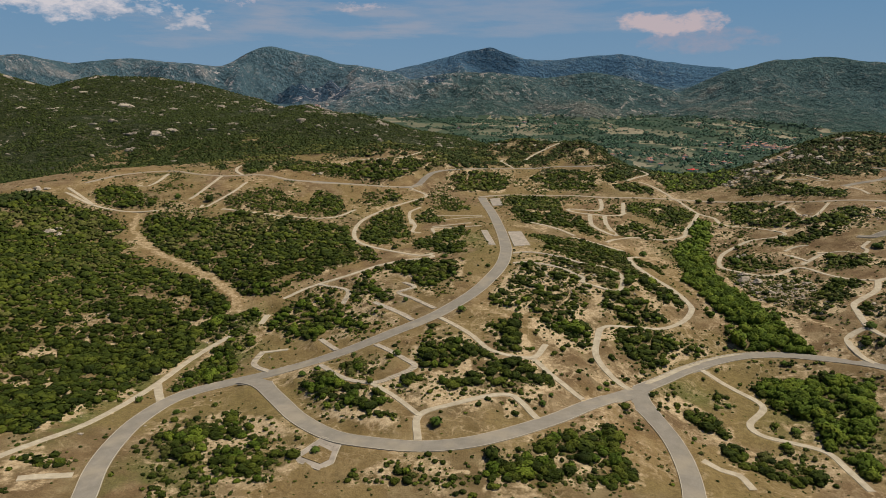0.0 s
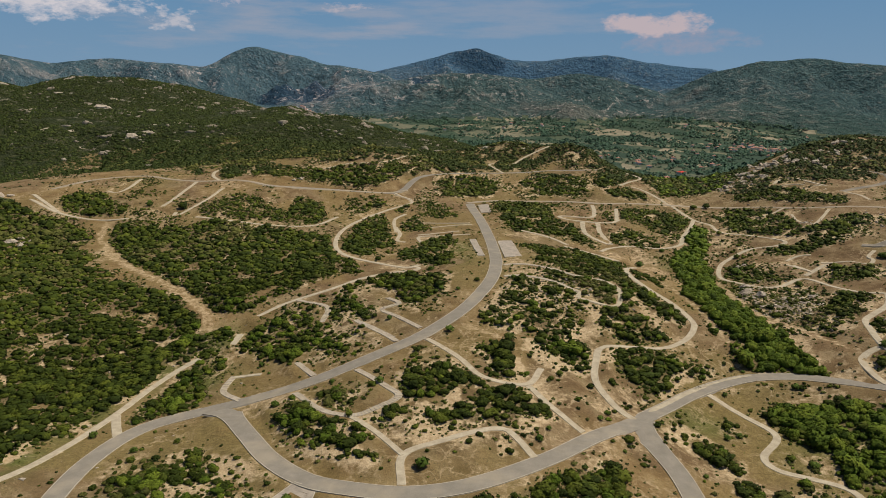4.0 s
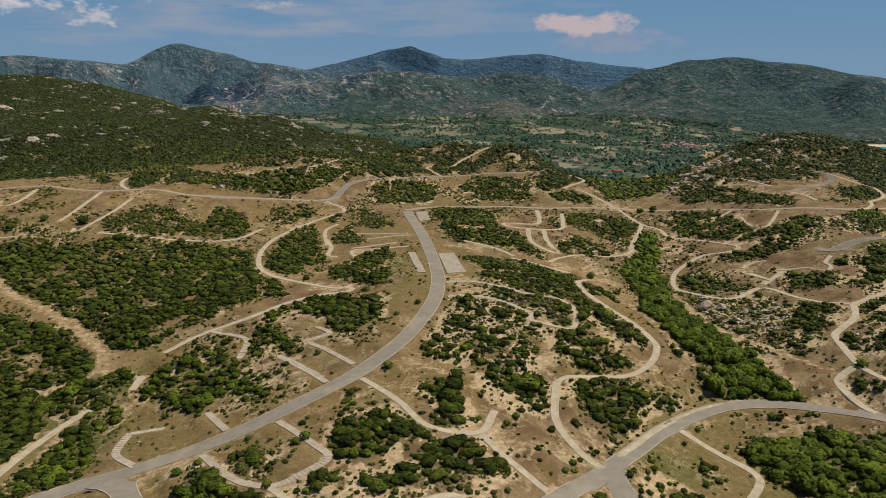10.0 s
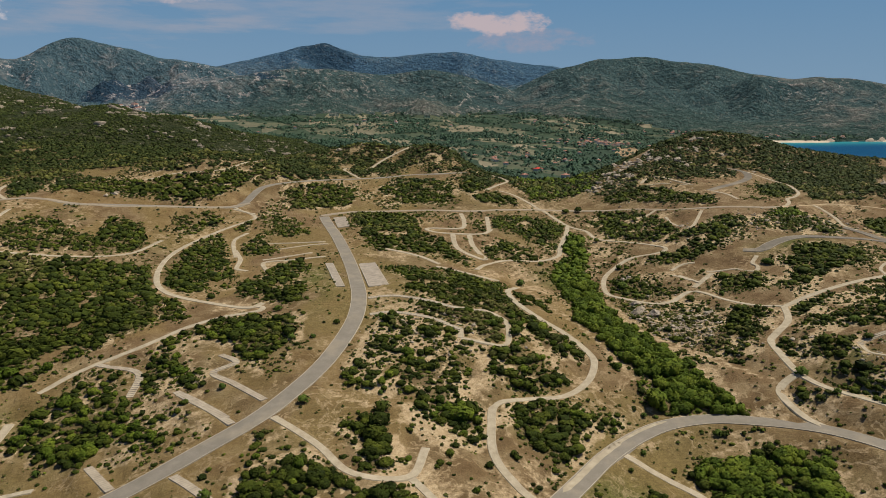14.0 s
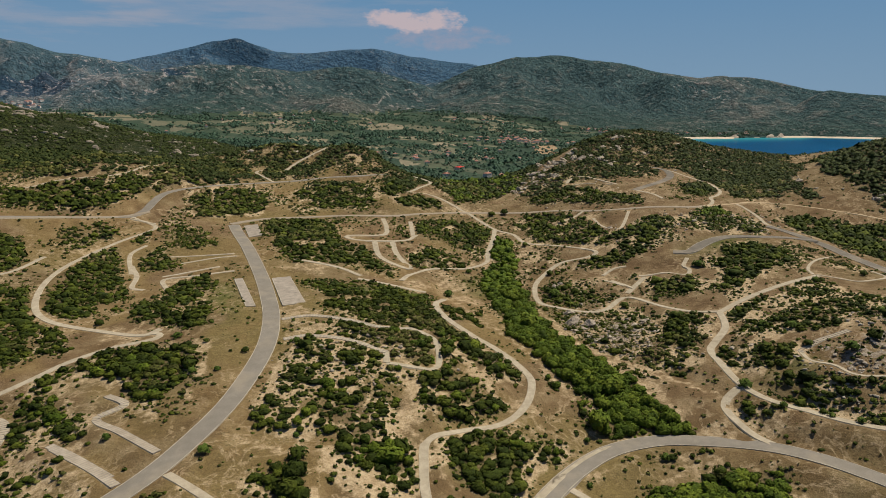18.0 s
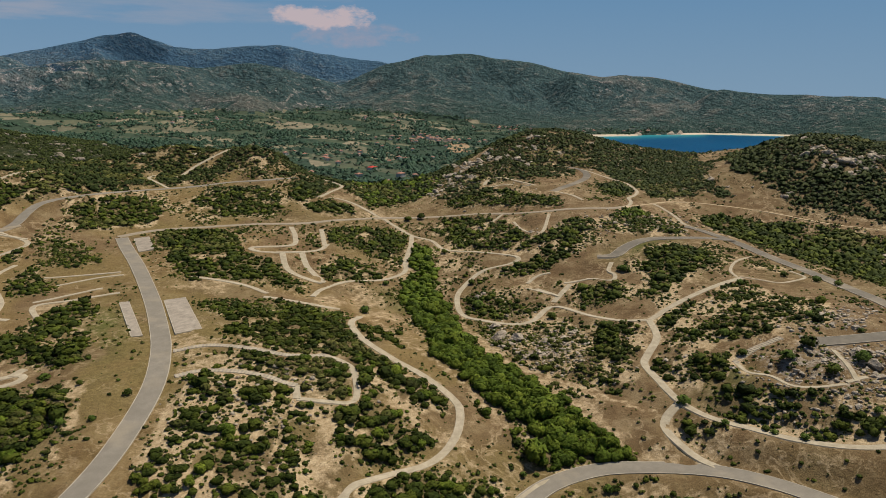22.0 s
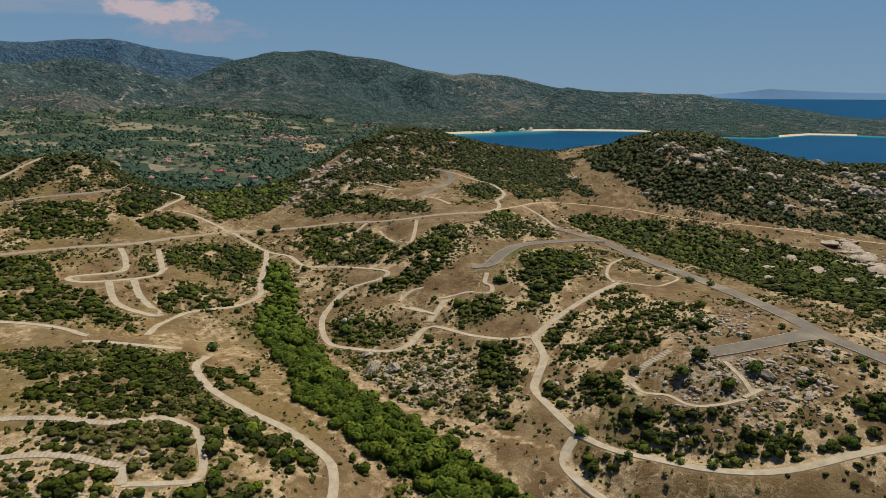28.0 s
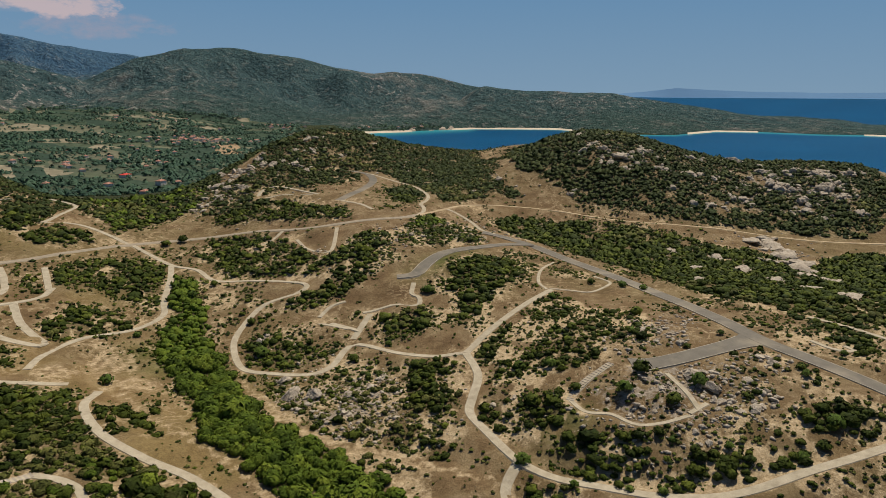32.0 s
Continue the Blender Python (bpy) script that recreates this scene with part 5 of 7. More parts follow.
def ground_sheet():
    fine = np.arange(-62, 102.01, 0.265)
    az = np.radians(np.r_[fine, np.arange(106, 298, 4.0)])
    r = 80 * 1.0122 ** np.arange(int(math.log(4930 / 80) / math.log(1.0122)) + 1)
    na, nr = len(az), len(r)
    rr, aa = np.meshgrid(r, az, indexing="ij")
    x, y = rr * np.sin(aa), 60 + rr * np.cos(aa)
    z = height(x, y)
    verts = np.c_[x.ravel(), y.ravel(), z.ravel()]
    i, j = np.meshgrid(np.arange(nr - 1), np.arange(na), indexing="ij")
    a = i * na + j
    b = i * na + (j + 1) % na
    quads = np.stack([a, b, b + na, a + na], -1).reshape(-1, 4)
    centre = len(verts)
    verts = np.vstack([verts, [[0, 60, float(height(np.array(0.0), np.array(60.0)))]]])
    k = np.arange(0, na - 1, 2)
    fan = np.stack([np.full(len(k), centre), (k + 2) % na, k + 1, k], -1)
    if na % 2:
        fan = np.vstack([fan, [[centre, 0, 0, na - 1]]])
    me = quick_mesh("ground", verts, np.vstack([quads, fan]), GROUND, True)
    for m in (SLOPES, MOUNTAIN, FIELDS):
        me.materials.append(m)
    fx, fy, fz = x[:-1].ravel(), y[:-1].ravel(), z[:-1].ravel()
    fa, fr = polar(fx, fy)
    skin = np.where(in_near(fx, fy) < 0.5, 1, 0)
    skin = np.where((fy < 140) & (np.abs(fx) < 620) & (fr < 800), 0, skin)
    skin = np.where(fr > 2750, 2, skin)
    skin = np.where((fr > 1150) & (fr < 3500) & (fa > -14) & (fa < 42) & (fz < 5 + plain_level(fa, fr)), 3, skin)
    me.polygons.foreach_set("material_index", np.r_[skin, np.zeros(len(fan))].astype(np.int32))
    gap, pgap = sampled(BENCH["gap"], x, y), sampled(BENCH["path_gap"], x, y)
    inside = in_near(x, y) > 0.02
    worn = 0.5 * np.clip(1 - pgap / (0.2 + 3.0 * fbm(x, y, 18, 3, 21) ** 2), 0, 1)
    patchy = ease(fbm(x, y, 13, 4, 23), 0.40, 0.62)
    worn = np.maximum(worn, 0.75 * np.clip(1.3 * spots(BARE, x, y), 0, 1) * patchy)
    worn = np.maximum(worn, 0.55 * ease(fbm(x, y, 24, 4, 24), 0.58, 0.70) * (1 - ease(pgap, 4, 40)))
    worn = np.maximum(worn, 0.52 * (1 - ease(pgap, -0.5, 0.6)))
    sandy = 0.45 + 0.55 * spots([(45, 300, 80, 95), (-20, 230, 70, 45), (-150, 250, 40, 70), (215, 290, 45, 60), (230, 520, 60, 50), (270, 330, 90, 110), (330, 470, 70, 60), (460, 330, 70, 60), (20, 640, 160, 40)], x, y)
    worn = np.maximum(worn, sandy * sampled(FRINGE, x, y) * ease(fbm(x, y, 9, 4, 26), 0.36, 0.58))
    worn = np.maximum(worn, (0.5 + 0.5 * sandy) * rills(x, y) * ease(sampled(COVER, x, y), 0.15, 0.4))
    worn = np.where(inside, worn, 0)
    azd, rad = polar(x, y)
    # cloud shadows painted dark blue on the mountain sides: heading, range, half-sizes
    cloud_shadow = np.zeros(x.shape)
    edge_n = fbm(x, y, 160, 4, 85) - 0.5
    for pa, pr, wa, wr in CLOUD_SHADOWS:
        cloud_shadow = np.maximum(cloud_shadow, 1 - ease(((azd - pa) / wa) ** 2 + ((rad - pr) / wr) ** 2 + 2.2 * edge_n, 0.75, 1.1))
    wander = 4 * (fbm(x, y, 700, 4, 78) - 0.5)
    # how far painted haze tints the mountains blue, growing with range
    haze = (0.2 + 0.3 * ease(-azd + wander, -2, 6)) * ease(rad, 2900, 3600)
    haze = np.maximum(haze, ease(rad, 4100, 4500) * ease(azd + wander, -11, -4) * (1 - ease(azd + wander, 25, 31)))
    rocky = 0.25 + 0.75 * ease(fbm(x, y, 500, 3, 77), 0.4, 0.6)
    spur = 0.55 * fbm(x, y, 900, 5, 70, True) + 0.45 * fbm(x, y, 330, 5, 72, True)
    rocky = np.where(rad > 2600, ease(spur, 0.50, 0.72) * (0.35 + 0.65 * ease(fbm(x, y, 900, 3, 80), 0.36, 0.6)) * (1 - 0.62 * ease(azd, 15, 22)) * (1 - 0.7 * ease(-azd, 17, 21)), rocky)
    for name, val in (("worn", worn), ("scrub", scrub_cover(x, y)), ("grass", grass_cover(x, y)), ("rock", rocky), ("stone", np.where(inside, stoniness(x, y), 0)), ("haze", haze), ("cloud_shadow", 0.85 * cloud_shadow), ("red", np.maximum(0.85 * ease(x + 90 * (fbm(x, y, 80, 3, 25) - 0.5), 120, 230), 0.8 * ease(fbm(x, y, 34, 4, 27), 0.47, 0.60)))):
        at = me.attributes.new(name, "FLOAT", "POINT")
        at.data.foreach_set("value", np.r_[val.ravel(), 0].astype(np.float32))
    return tagged(new("ground", me), "dry tan earth and scrub country rising to far mountains", "ground", kind="structure")


def scrub_cover(x, y):
    """How thick the scrub stands, 0 to 1."""
    return np.where(in_near(x, y) > 0.02, sampled(COVER, x, y), np.where(y < 140, 0.2, 0.9))


def grass_cover(x, y):
    return np.clip(0.16 * ease(fbm(x, y, 60, 3, 12), 0.48, 0.7) + 0.9 * spots(GRASS, x, y), 0, 1) * ease(fbm(x, y, 8, 3, 13), 0.2, 0.5)


ground = ground_sheet()

# ---- sea ----
def sea_sheet():
    az = np.radians(np.arange(20, 140.1, 0.8))
    r = np.r_[np.arange(700, 2400, 100), np.arange(2400, 3200, 20), np.linspace(3200, 4950, 60)]
    rr, aa = np.meshgrid(r, az, indexing="ij")
    x, y = O[0] + rr * np.sin(aa), O[1] + rr * np.cos(aa)
    z = SEA + 137 * np.clip((rr - 3000) / 1900, 0, 1) ** 1.6
    na, nr = len(az), len(r)
    i, j = np.meshgrid(np.arange(nr - 1), np.arange(na - 1), indexing="ij")
    a = i * na + j
    me = quick_mesh("sea", np.c_[x.ravel(), y.ravel(), z.ravel()], np.stack([a, a + 1, a + 1 + na, a + na], -1).reshape(-1, 4), WATER, True)
    coast = np.interp(np.degrees(aa), COAST_AZ, COAST_R)
    shallow = np.where(rr < 3300, np.clip(1 - np.abs(coast - rr) / np.where(np.degrees(aa) < 48, 320, 100), 0, 1) ** 1.6, 0)
    at = me.attributes.new("shallow", "FLOAT", "POINT")
    at.data.foreach_set("value", shallow.ravel().astype(np.float32))
    return tagged(new("sea", me), "deep blue sea with a turquoise edge along the beach", "sea", kind="structure")


sea = sea_sheet()


def ring_strip(name, a0, a1, step, near_r, far_r, near_z, far_z, mat, rows=2):
    """A band of ground along a stretch of coast, given by headings and ranges."""
    az = np.arange(a0, a1 + 0.01, step)
    v = []
    for k in range(rows):
        u = k / (rows - 1)
        r = near_r(az) * (1 - u) + far_r(az) * u
        z = near_z(az) * (1 - u) + far_z(az) * u
        v.append(np.c_[O[0] + r * np.sin(np.radians(az)), O[1] + r * np.cos(np.radians(az)), z])
    n = len(az)
    i, j = np.meshgrid(np.arange(rows - 1), np.arange(n - 1), indexing="ij")
    a = (i * n + j).ravel()
    return quick_mesh(name, np.vstack(v), np.stack([a, a + 1, a + 1 + n, a + n], -1), mat, True)


def coast_r(az):
    return np.interp(az, COAST_AZ, COAST_R)


for a0, a1, wide in ((37.2, 42.6, 46), (45.9, 55.5, 34), (64.2, 69.3, 40), (76.0, 79.4, 22)):
    me = ring_strip("beach", a0, a1, 0.12, lambda a: coast_r(a) - 12, lambda a: coast_r(a) + wide * (0.8 + 0.4 * fbm(a, a * 0, 1.4, 3, 8)),
                    lambda a: 0 * a + SEA - 0.2, lambda a: 0 * a + SEA + 5, SAND, 4)
    tagged(new("beach", me), "pale sandy beach round the blue bay", "beach", kind="structure")

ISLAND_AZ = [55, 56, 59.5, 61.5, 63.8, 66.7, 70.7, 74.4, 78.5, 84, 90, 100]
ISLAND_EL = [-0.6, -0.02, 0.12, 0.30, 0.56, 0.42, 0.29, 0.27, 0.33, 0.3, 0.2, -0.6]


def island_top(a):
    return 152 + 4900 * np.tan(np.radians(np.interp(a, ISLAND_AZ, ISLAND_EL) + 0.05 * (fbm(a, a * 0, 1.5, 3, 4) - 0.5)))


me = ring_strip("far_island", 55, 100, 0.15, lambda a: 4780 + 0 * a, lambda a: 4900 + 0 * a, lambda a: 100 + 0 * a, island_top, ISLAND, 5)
tagged(new("far_island", me), "long low haze-blue island on the sea horizon", "island", kind="structure")


# ---- scrub and trees ----
rng = np.random.default_rng(7)


def ico():
    p = (1 + 5**0.5) / 2
    v = np.array([(-1, p, 0), (1, p, 0), (-1, -p, 0), (1, -p, 0), (0, -1, p), (0, 1, p), (0, -1, -p), (0, 1, -p), (p, 0, -1), (p, 0, 1), (-p, 0, -1), (-p, 0, 1)], float)
    f = np.array([(0, 11, 5), (0, 5, 1), (0, 1, 7), (0, 7, 10), (0, 10, 11), (1, 5, 9), (5, 11, 4), (11, 10, 2), (10, 7, 6), (7, 1, 8),
                  (3, 9, 4), (3, 4, 2), (3, 2, 6), (3, 6, 8), (3, 8, 9), (4, 9, 5), (2, 4, 11), (6, 2, 10), (8, 6, 7), (9, 8, 1)])
    return v / np.linalg.norm(v[0]), f


ICO_V, ICO_F = ico()


OCTA_V = np.array([(1, 0, 0), (0, 1, 0), (-1, 0, 0), (0, -1, 0), (0, 0, 1), (0, 0, -0.6)], float)
OCTA_F = np.array([(0, 1, 4), (1, 2, 4), (2, 3, 4), (3, 0, 4), (1, 0, 5), (2, 1, 5), (3, 2, 5), (0, 3, 5)])


def bush_shape(tufts, tall=0.75, leaf=0.42, small=False):
    """Leaf sprays round a knotted core, in a unit radius: triangles only."""
    bv, bf = (OCTA_V, OCTA_F) if small else (ICO_V, ICO_F)
    core = bv * ((0.75 if small else 0.6) + 0.3 * rng.random((len(bv), 1))) * (1, 1, tall)
    core[:, 2] = np.maximum(core[:, 2] + tall * 0.45, -0.12)
    v, f = [core], [bf]
    k = len(bv)
    way = rng.normal(size=(tufts, 3))
    way[:, 2] = np.abs(way[:, 2]) * 0.9 - 0.18
    way /= np.linalg.norm(way, axis=1)[:, None]
    for d in way:
        r = 0.62 + 0.36 * rng.random()
        c = d * r * (1, 1, tall) + (0, 0, tall * 0.45)
        a = np.cross(d, rng.normal(size=3))
        a /= np.linalg.norm(a)
        b = np.cross(d, a) * 0.8 + d * (rng.random() - 0.35)
        s = leaf * (0.6 + 0.8 * rng.random())
        q = np.array([c - a * s * 0.6, c + b * s * 0.9, c + a * s * 0.6, c - b * s * 0.7])
        q[:, 2] = np.maximum(q[:, 2], -0.1)
        v.append(q)
        f.append(np.array([(k, k + 1, k + 2), (k, k + 2, k + 3)]))
        k += 4
    return np.vstack(v), np.vstack(f)


def ball_of(level):
    bm = bmesh.new()
    bmesh.ops.create_icosphere(bm, subdivisions=level, radius=1.0)
    v = np.array([tuple(p.co) for p in bm.verts])
    f = np.array([[q.index for q in face.verts] for face in bm.faces])
    bm.free()
    return v, f


def leafed(v, f, size, jitter):
    """The faces of a shell as separate leaf clumps, each tilted and shifted a little."""
    tri = v[f]
    mid = tri.mean(1, keepdims=True)
    tri = mid + (tri - mid) * (size + 0.3 * rng.random((len(f), 1, 1))) + jitter * rng.normal(size=(len(f), 1, 3)) + 0.7 * jitter * rng.normal(size=tri.shape)
    tri[..., 2] = np.maximum(tri[..., 2], -0.12)
    return tri.reshape(-1, 3), np.arange(3 * len(f)).reshape(-1, 3)


def full_bush(k, tufts, tall=0.75, shell=None, jitter=0.045):
    """A lobed bush of many small leaf clumps with sprays standing out, unit radius."""
    v, f = shell or BALL42
    keep = v[f].mean(1)[:, 2] > -0.55
    lobes = rng.normal(size=(5, 3))
    lobes[:, 2] = np.abs(lobes[:, 2]) * 0.8
    lobes /= np.linalg.norm(lobes, axis=1)[:, None]
    swell = np.max(np.clip(v @ lobes.T, 0, 1) ** 4, axis=1)
    p = v * (0.50 + 0.40 * swell + 0.2 * rng.random(len(v)))[:, None] * (1, 1, tall)
    p[:, 2] = np.maximum(p[:, 2] + tall * 0.42, -0.12)
    p, f = leafed(p, f[keep], 1.2, jitter)
    sv, sf = bush_shape(tufts, tall, 0.28)
    return np.vstack([p, sv[12:]]), np.vstack([f, sf[20:] - 12 + len(p)])


def leafy_near(shape):
    v, f = shape
    p, q = leafed(v[:12], f[:20], 1.15, 0.05)
    return np.vstack([p, v[12:]]), np.vstack([q, f[20:] - 12 + len(p)])


def shaded(shape):
    """A plant's shape with its faces turned outwards and soft rounded normals."""
    v, f = shape
    mid = v[f].mean(1) - (0, 0, 0.2)
    n = np.cross(v[f[:, 1]] - v[f[:, 0]], v[f[:, 2]] - v[f[:, 0]])
    turn = (n * mid).sum(1) < 0
    f = np.where(turn[:, None], f[:, ::-1], f)
    n = np.where(turn[:, None], -n, n)
    flat = np.zeros(v.shape)
    for k in range(3):
        np.add.at(flat, f[:, k], n)
    flat /= np.linalg.norm(flat, axis=1)[:, None] + 1e-9
    out = v - (0, 0, 0.1)
    out /= np.linalg.norm(out, axis=1)[:, None] + 1e-9
    n = 0.75 * out + 0.5 * flat + (0, 0, 0.1)
    return v, f, n / (np.linalg.norm(n, axis=1)[:, None] + 1e-9)


BALL42, BALL162 = ball_of(2), ball_of(3)
RICH_SHAPES = [shaded(full_bush(k, 16, 0.8, BALL162, 0.05)) for k in range(8)]
FULL_SHAPES = [shaded(full_bush(k, 14)) for k in range(10)]
NEAR_SHAPES = [shaded(leafy_near(bush_shape(15, 0.72, 0.40))) for _ in range(9)]
MID_SHAPES = [shaded(bush_shape(5, 0.72, 0.62)) for _ in range(7)]
OCTA_F = OCTA_F[:4]
FARTHER_SHAPES = [shaded(bush_shape(5, 0.72, 0.62, True)) for _ in range(7)]
TREE_SHAPES = [shaded(bush_shape(4, 1.05, 0.65, True)) for _ in range(6)]
FAR_SHAPES = [shaded(bush_shape(3, 0.7, 0.75, True)) for _ in range(6)]
HILL_SHAPES = [shaded(bush_shape(3, 0.75, 0.6, True)) for _ in range(6)]


def planted(name, x, y, z, radius, shapes, mat, label, tall=1.0, category="scrub"):
    """Many plants joined in one mesh, each with a tone of its own."""
    verts, faces, normals, tones, base = [], [], [], [], 0
    pick = rng.integers(0, len(shapes), len(x))
    for s, (sv, sf, sn) in enumerate(shapes):
        ids = np.nonzero(pick == s)[0]
        if not len(ids):
            continue
        a = rng.random(len(ids)) * 6.283
        c, sine = np.cos(a)[:, None], np.sin(a)[:, None]
        r = radius[ids]
        sx, sy = sv[None, :, 0] * c - sv[None, :, 1] * sine, sv[None, :, 0] * sine + sv[None, :, 1] * c
        hz = tall * (0.75 + 0.5 * rng.random(len(ids)))
        wv = np.stack([sx * r[:, None] * (0.85 + 0.4 * rng.random((len(ids), 1))) + x[ids][:, None], sy * r[:, None] + y[ids][:, None],
                       sv[None, :, 2] * (r * hz)[:, None] + z[ids][:, None]], -1)
        fv = sf[None] + (base + np.arange(len(ids)) * len(sv))[:, None, None]
        verts.append(wv.reshape(-1, 3))
        faces.append(fv.reshape(-1, 3))
        normals.append(np.stack([sn[None, :, 0] * c - sn[None, :, 1] * sine, sn[None, :, 0] * sine + sn[None, :, 1] * c, sn[None, :, 2] + 0 * c], -1).reshape(-1, 3))
        tones.append(np.repeat(rng.random(len(ids)), len(sv)))
        base += len(ids) * len(sv)
    if not verts:
        return None
    me = quick_mesh(name, np.vstack(verts), np.vstack(faces), mat, True)
    at = me.attributes.new("tone", "FLOAT", "POINT")
    at.data.foreach_set("value", np.concatenate(tones).astype(np.float32))
    at = me.attributes.new("custom_normal", "FLOAT_VECTOR", "POINT")
    at.data.foreach_set("vector", np.ascontiguousarray(np.vstack(normals), dtype=np.float32).ravel())
    me.update()
    return tagged(new(name, me), label, category, kind="stuff")


def scatter_scrub():
    step = 2.45
    cx, cy = np.meshgrid(np.arange(-395, 715, step), np.arange(100, 900, step))
    x = (cx + step * (rng.random(cx.shape) - 0.5) * 1.1).ravel()
    y = (cy + step * (rng.random(cx.shape) - 0.5) * 1.1).ravel()
    thick, fresh = sampled(COVER, x, y), sampled(FRESHNESS, x, y)
    fresh = np.maximum(fresh, 0.16 * ease(fbm(x, y, 30, 3, 69), 0.45, 0.6) * (x > -120) * (x < 130) * (y < 380))
    reach = np.hypot(x - 30, y - 130)
    azn = np.degrees(np.arctan2(x - 20, y - 60))
    keep = (rng.random(len(x)) < 1.2 * thick ** 0.9) & (((azn > -64) & (azn < 88)) | (y < 150) & (x > -160) & (x < 300)) & ((y > 150) | (thick < 0.5) & (rng.random(len(x)) < 0.5))
    x, y, thick, fresh, reach = x[keep], y[keep], thick[keep], fresh[keep], reach[keep]
    r = (0.62 + 1.55 * thick + 0.2 * ease(fresh, 0.6, 0.9)) * (0.42 + 0.98 * rng.random(len(x)) ** 1.25)
    r *= np.where(rng.random(len(x)) < 0.08, 1.45, 1.0)
    far = reach > 470
    # farther off some are left out
    drop = far & (rng.random(len(x)) < 0.08)
    r = np.where(far, r * 1.12, r)
    washed = (rills(x, y) > 0.25 + 0.5 * rng.random(len(x))) & (fresh < 0.6)
    r = np.where(washed, r * 0.4, r)
    drop |= washed & (rng.random(len(x)) < 0.5)
    ok = ~drop & (sampled(BENCH["gap"], x, y) > r * 0.55)
    x, y, r, fresh, reach = x[ok], y[ok], r[ok], fresh[ok], reach[ok]
    z = height(x, y) - 0.1
    green = rng.random(len(x)) < fresh
    tone = fbm(x, y, 45, 3, 88) + 0.25 * rng.random(len(x))
    olive = (tone > np.where(x < -110, 0.86, np.where(x > 260, 0.92, 0.80))) & ~green
    twiggy = (np.minimum(np.hypot((x - 62) / 24, (y - 348) / 26), np.hypot((x - 190) / 18, (y - 372) / 30)) < 1) & (rng.random(len(x)) < 0.22) & ~green
    olive &= ~twiggy
    planted("scrub", x[twiggy], y[twiggy], z[twiggy], r[twiggy] * 0.5, MID_SHAPES, TWIGS, "grey leafless twiggy bushes among stones", 0.8)
    green &= ~twiggy
    for mask, mat, label in ((green, FRESH, "fresh bright green thicket along the gully"), (olive, OLIVE, "dry olive-brown scrub bushes on tan earth"),
                             (~green & ~olive & ~twiggy, MAQUIS, "dense dark green scrub bushes on tan earth")):
        bands = (((reach <= 345), RICH_SHAPES),) if mat is FRESH else (((reach <= 165) & (y > 150), RICH_SHAPES), ((reach > 165) & (reach <= 255) & (y > 150), FULL_SHAPES), (((reach > 255) | (y <= 150)) & (reach <= 305), NEAR_SHAPES))
        for band, shapes in bands + ( ((reach > (345 if mat is FRESH else 305)) & (reach <= 410), MID_SHAPES), ((reach > 410) & (reach <= 540), FARTHER_SHAPES), ((reach > 540), FAR_SHAPES)):
            m = mask & band
            # the farthest bushes take the leaf colour with self-shade painted in
            planted("scrub", x[m], y[m], z[m], r[m], shapes, SHADED_SCRUB if shapes is FAR_SHAPES and mat is MAQUIS else mat, label, 1.05 if mat is FRESH else 0.84)


scatter_scrub()


def scatter_low():
    """Knee-high bushes dotted round the thickets and over stony ground."""
    step = 1.55
    cx, cy = np.meshgrid(np.arange(-300, 480, step), np.arange(150, 720, step))
    x = (cx + step * (rng.random(cx.shape) - 0.5)).ravel()
    y = (cy + step * (rng.random(cx.shape) - 0.5)).ravel()
    reach, azn = np.hypot(x - 30, y - 130), np.degrees(np.arctan2(x - 20, y - 60))
    chance = 0.34 * ease(sampled(COVER, x, y), 0.25, 0.5) * (reach < 340) + 0.42 * sampled(FRINGE, x, y) * ease(fbm(x, y, 20, 3, 66), 0.38, 0.56) + 0.5 * ease(stoniness(x, y), 0.3, 0.7) * ease(fbm(x, y, 12, 3, 67), 0.4, 0.55)
    chance += 0.13 * ease(fbm(x, y, 22, 3, 68), 0.46, 0.62)
    k = (rng.random(len(x)) < chance) & (reach < 600) & (azn > -48) & (azn < 84) & (sampled(BENCH["gap"], x, y) > 0.8)
    x, y = x[k], y[k]
    r = (0.3 + 0.75 * rng.random(len(x)) ** 1.6) * (1 + 0.25 * ease(reach[k], 300, 450))
    dry = fbm(x, y, 30, 3, 89) + 0.3 * rng.random(len(x)) > 0.74
    for mask, mat, label in ((dry, OLIVE, "low olive-brown bushes dotted on pale soil"), (~dry, MAQUIS, "low dark green bushes dotted on pale soil")):
        planted("low_scrub", x[mask], y[mask], height(x[mask], y[mask]) - 0.05, r[mask], FAR_SHAPES, mat, label)


scatter_low()


def scatter_far_hill():
    n = 66000
    az, rad = np.radians(rng.uniform(-46, 12, n)), rng.uniform(520, 1650, n)
    x, y = O[0] + rad * np.sin(az), O[1] + rad * np.cos(az)
    k = ((in_near(x, y) < 0.6) | (x < -393)) & (fbm(x, y, 60, 4, 33) > 0.28 + 0.16 * rng.random(n)) & ((np.degrees(az) < 4) | (rad < 1120)) & ((rad > 780) | (x < -393))
    x, y = x[k], y[k]
    r = rng.uniform(1.0, 2.5, len(x)) * (0.8 + np.hypot(x, y) / 3500)
    planted("scrub", x, y, height(x, y) - 0.2, r, HILL_SHAPES, SHADED_SCRUB, "dark green scrub covering a rocky hillside")


scatter_far_hill()


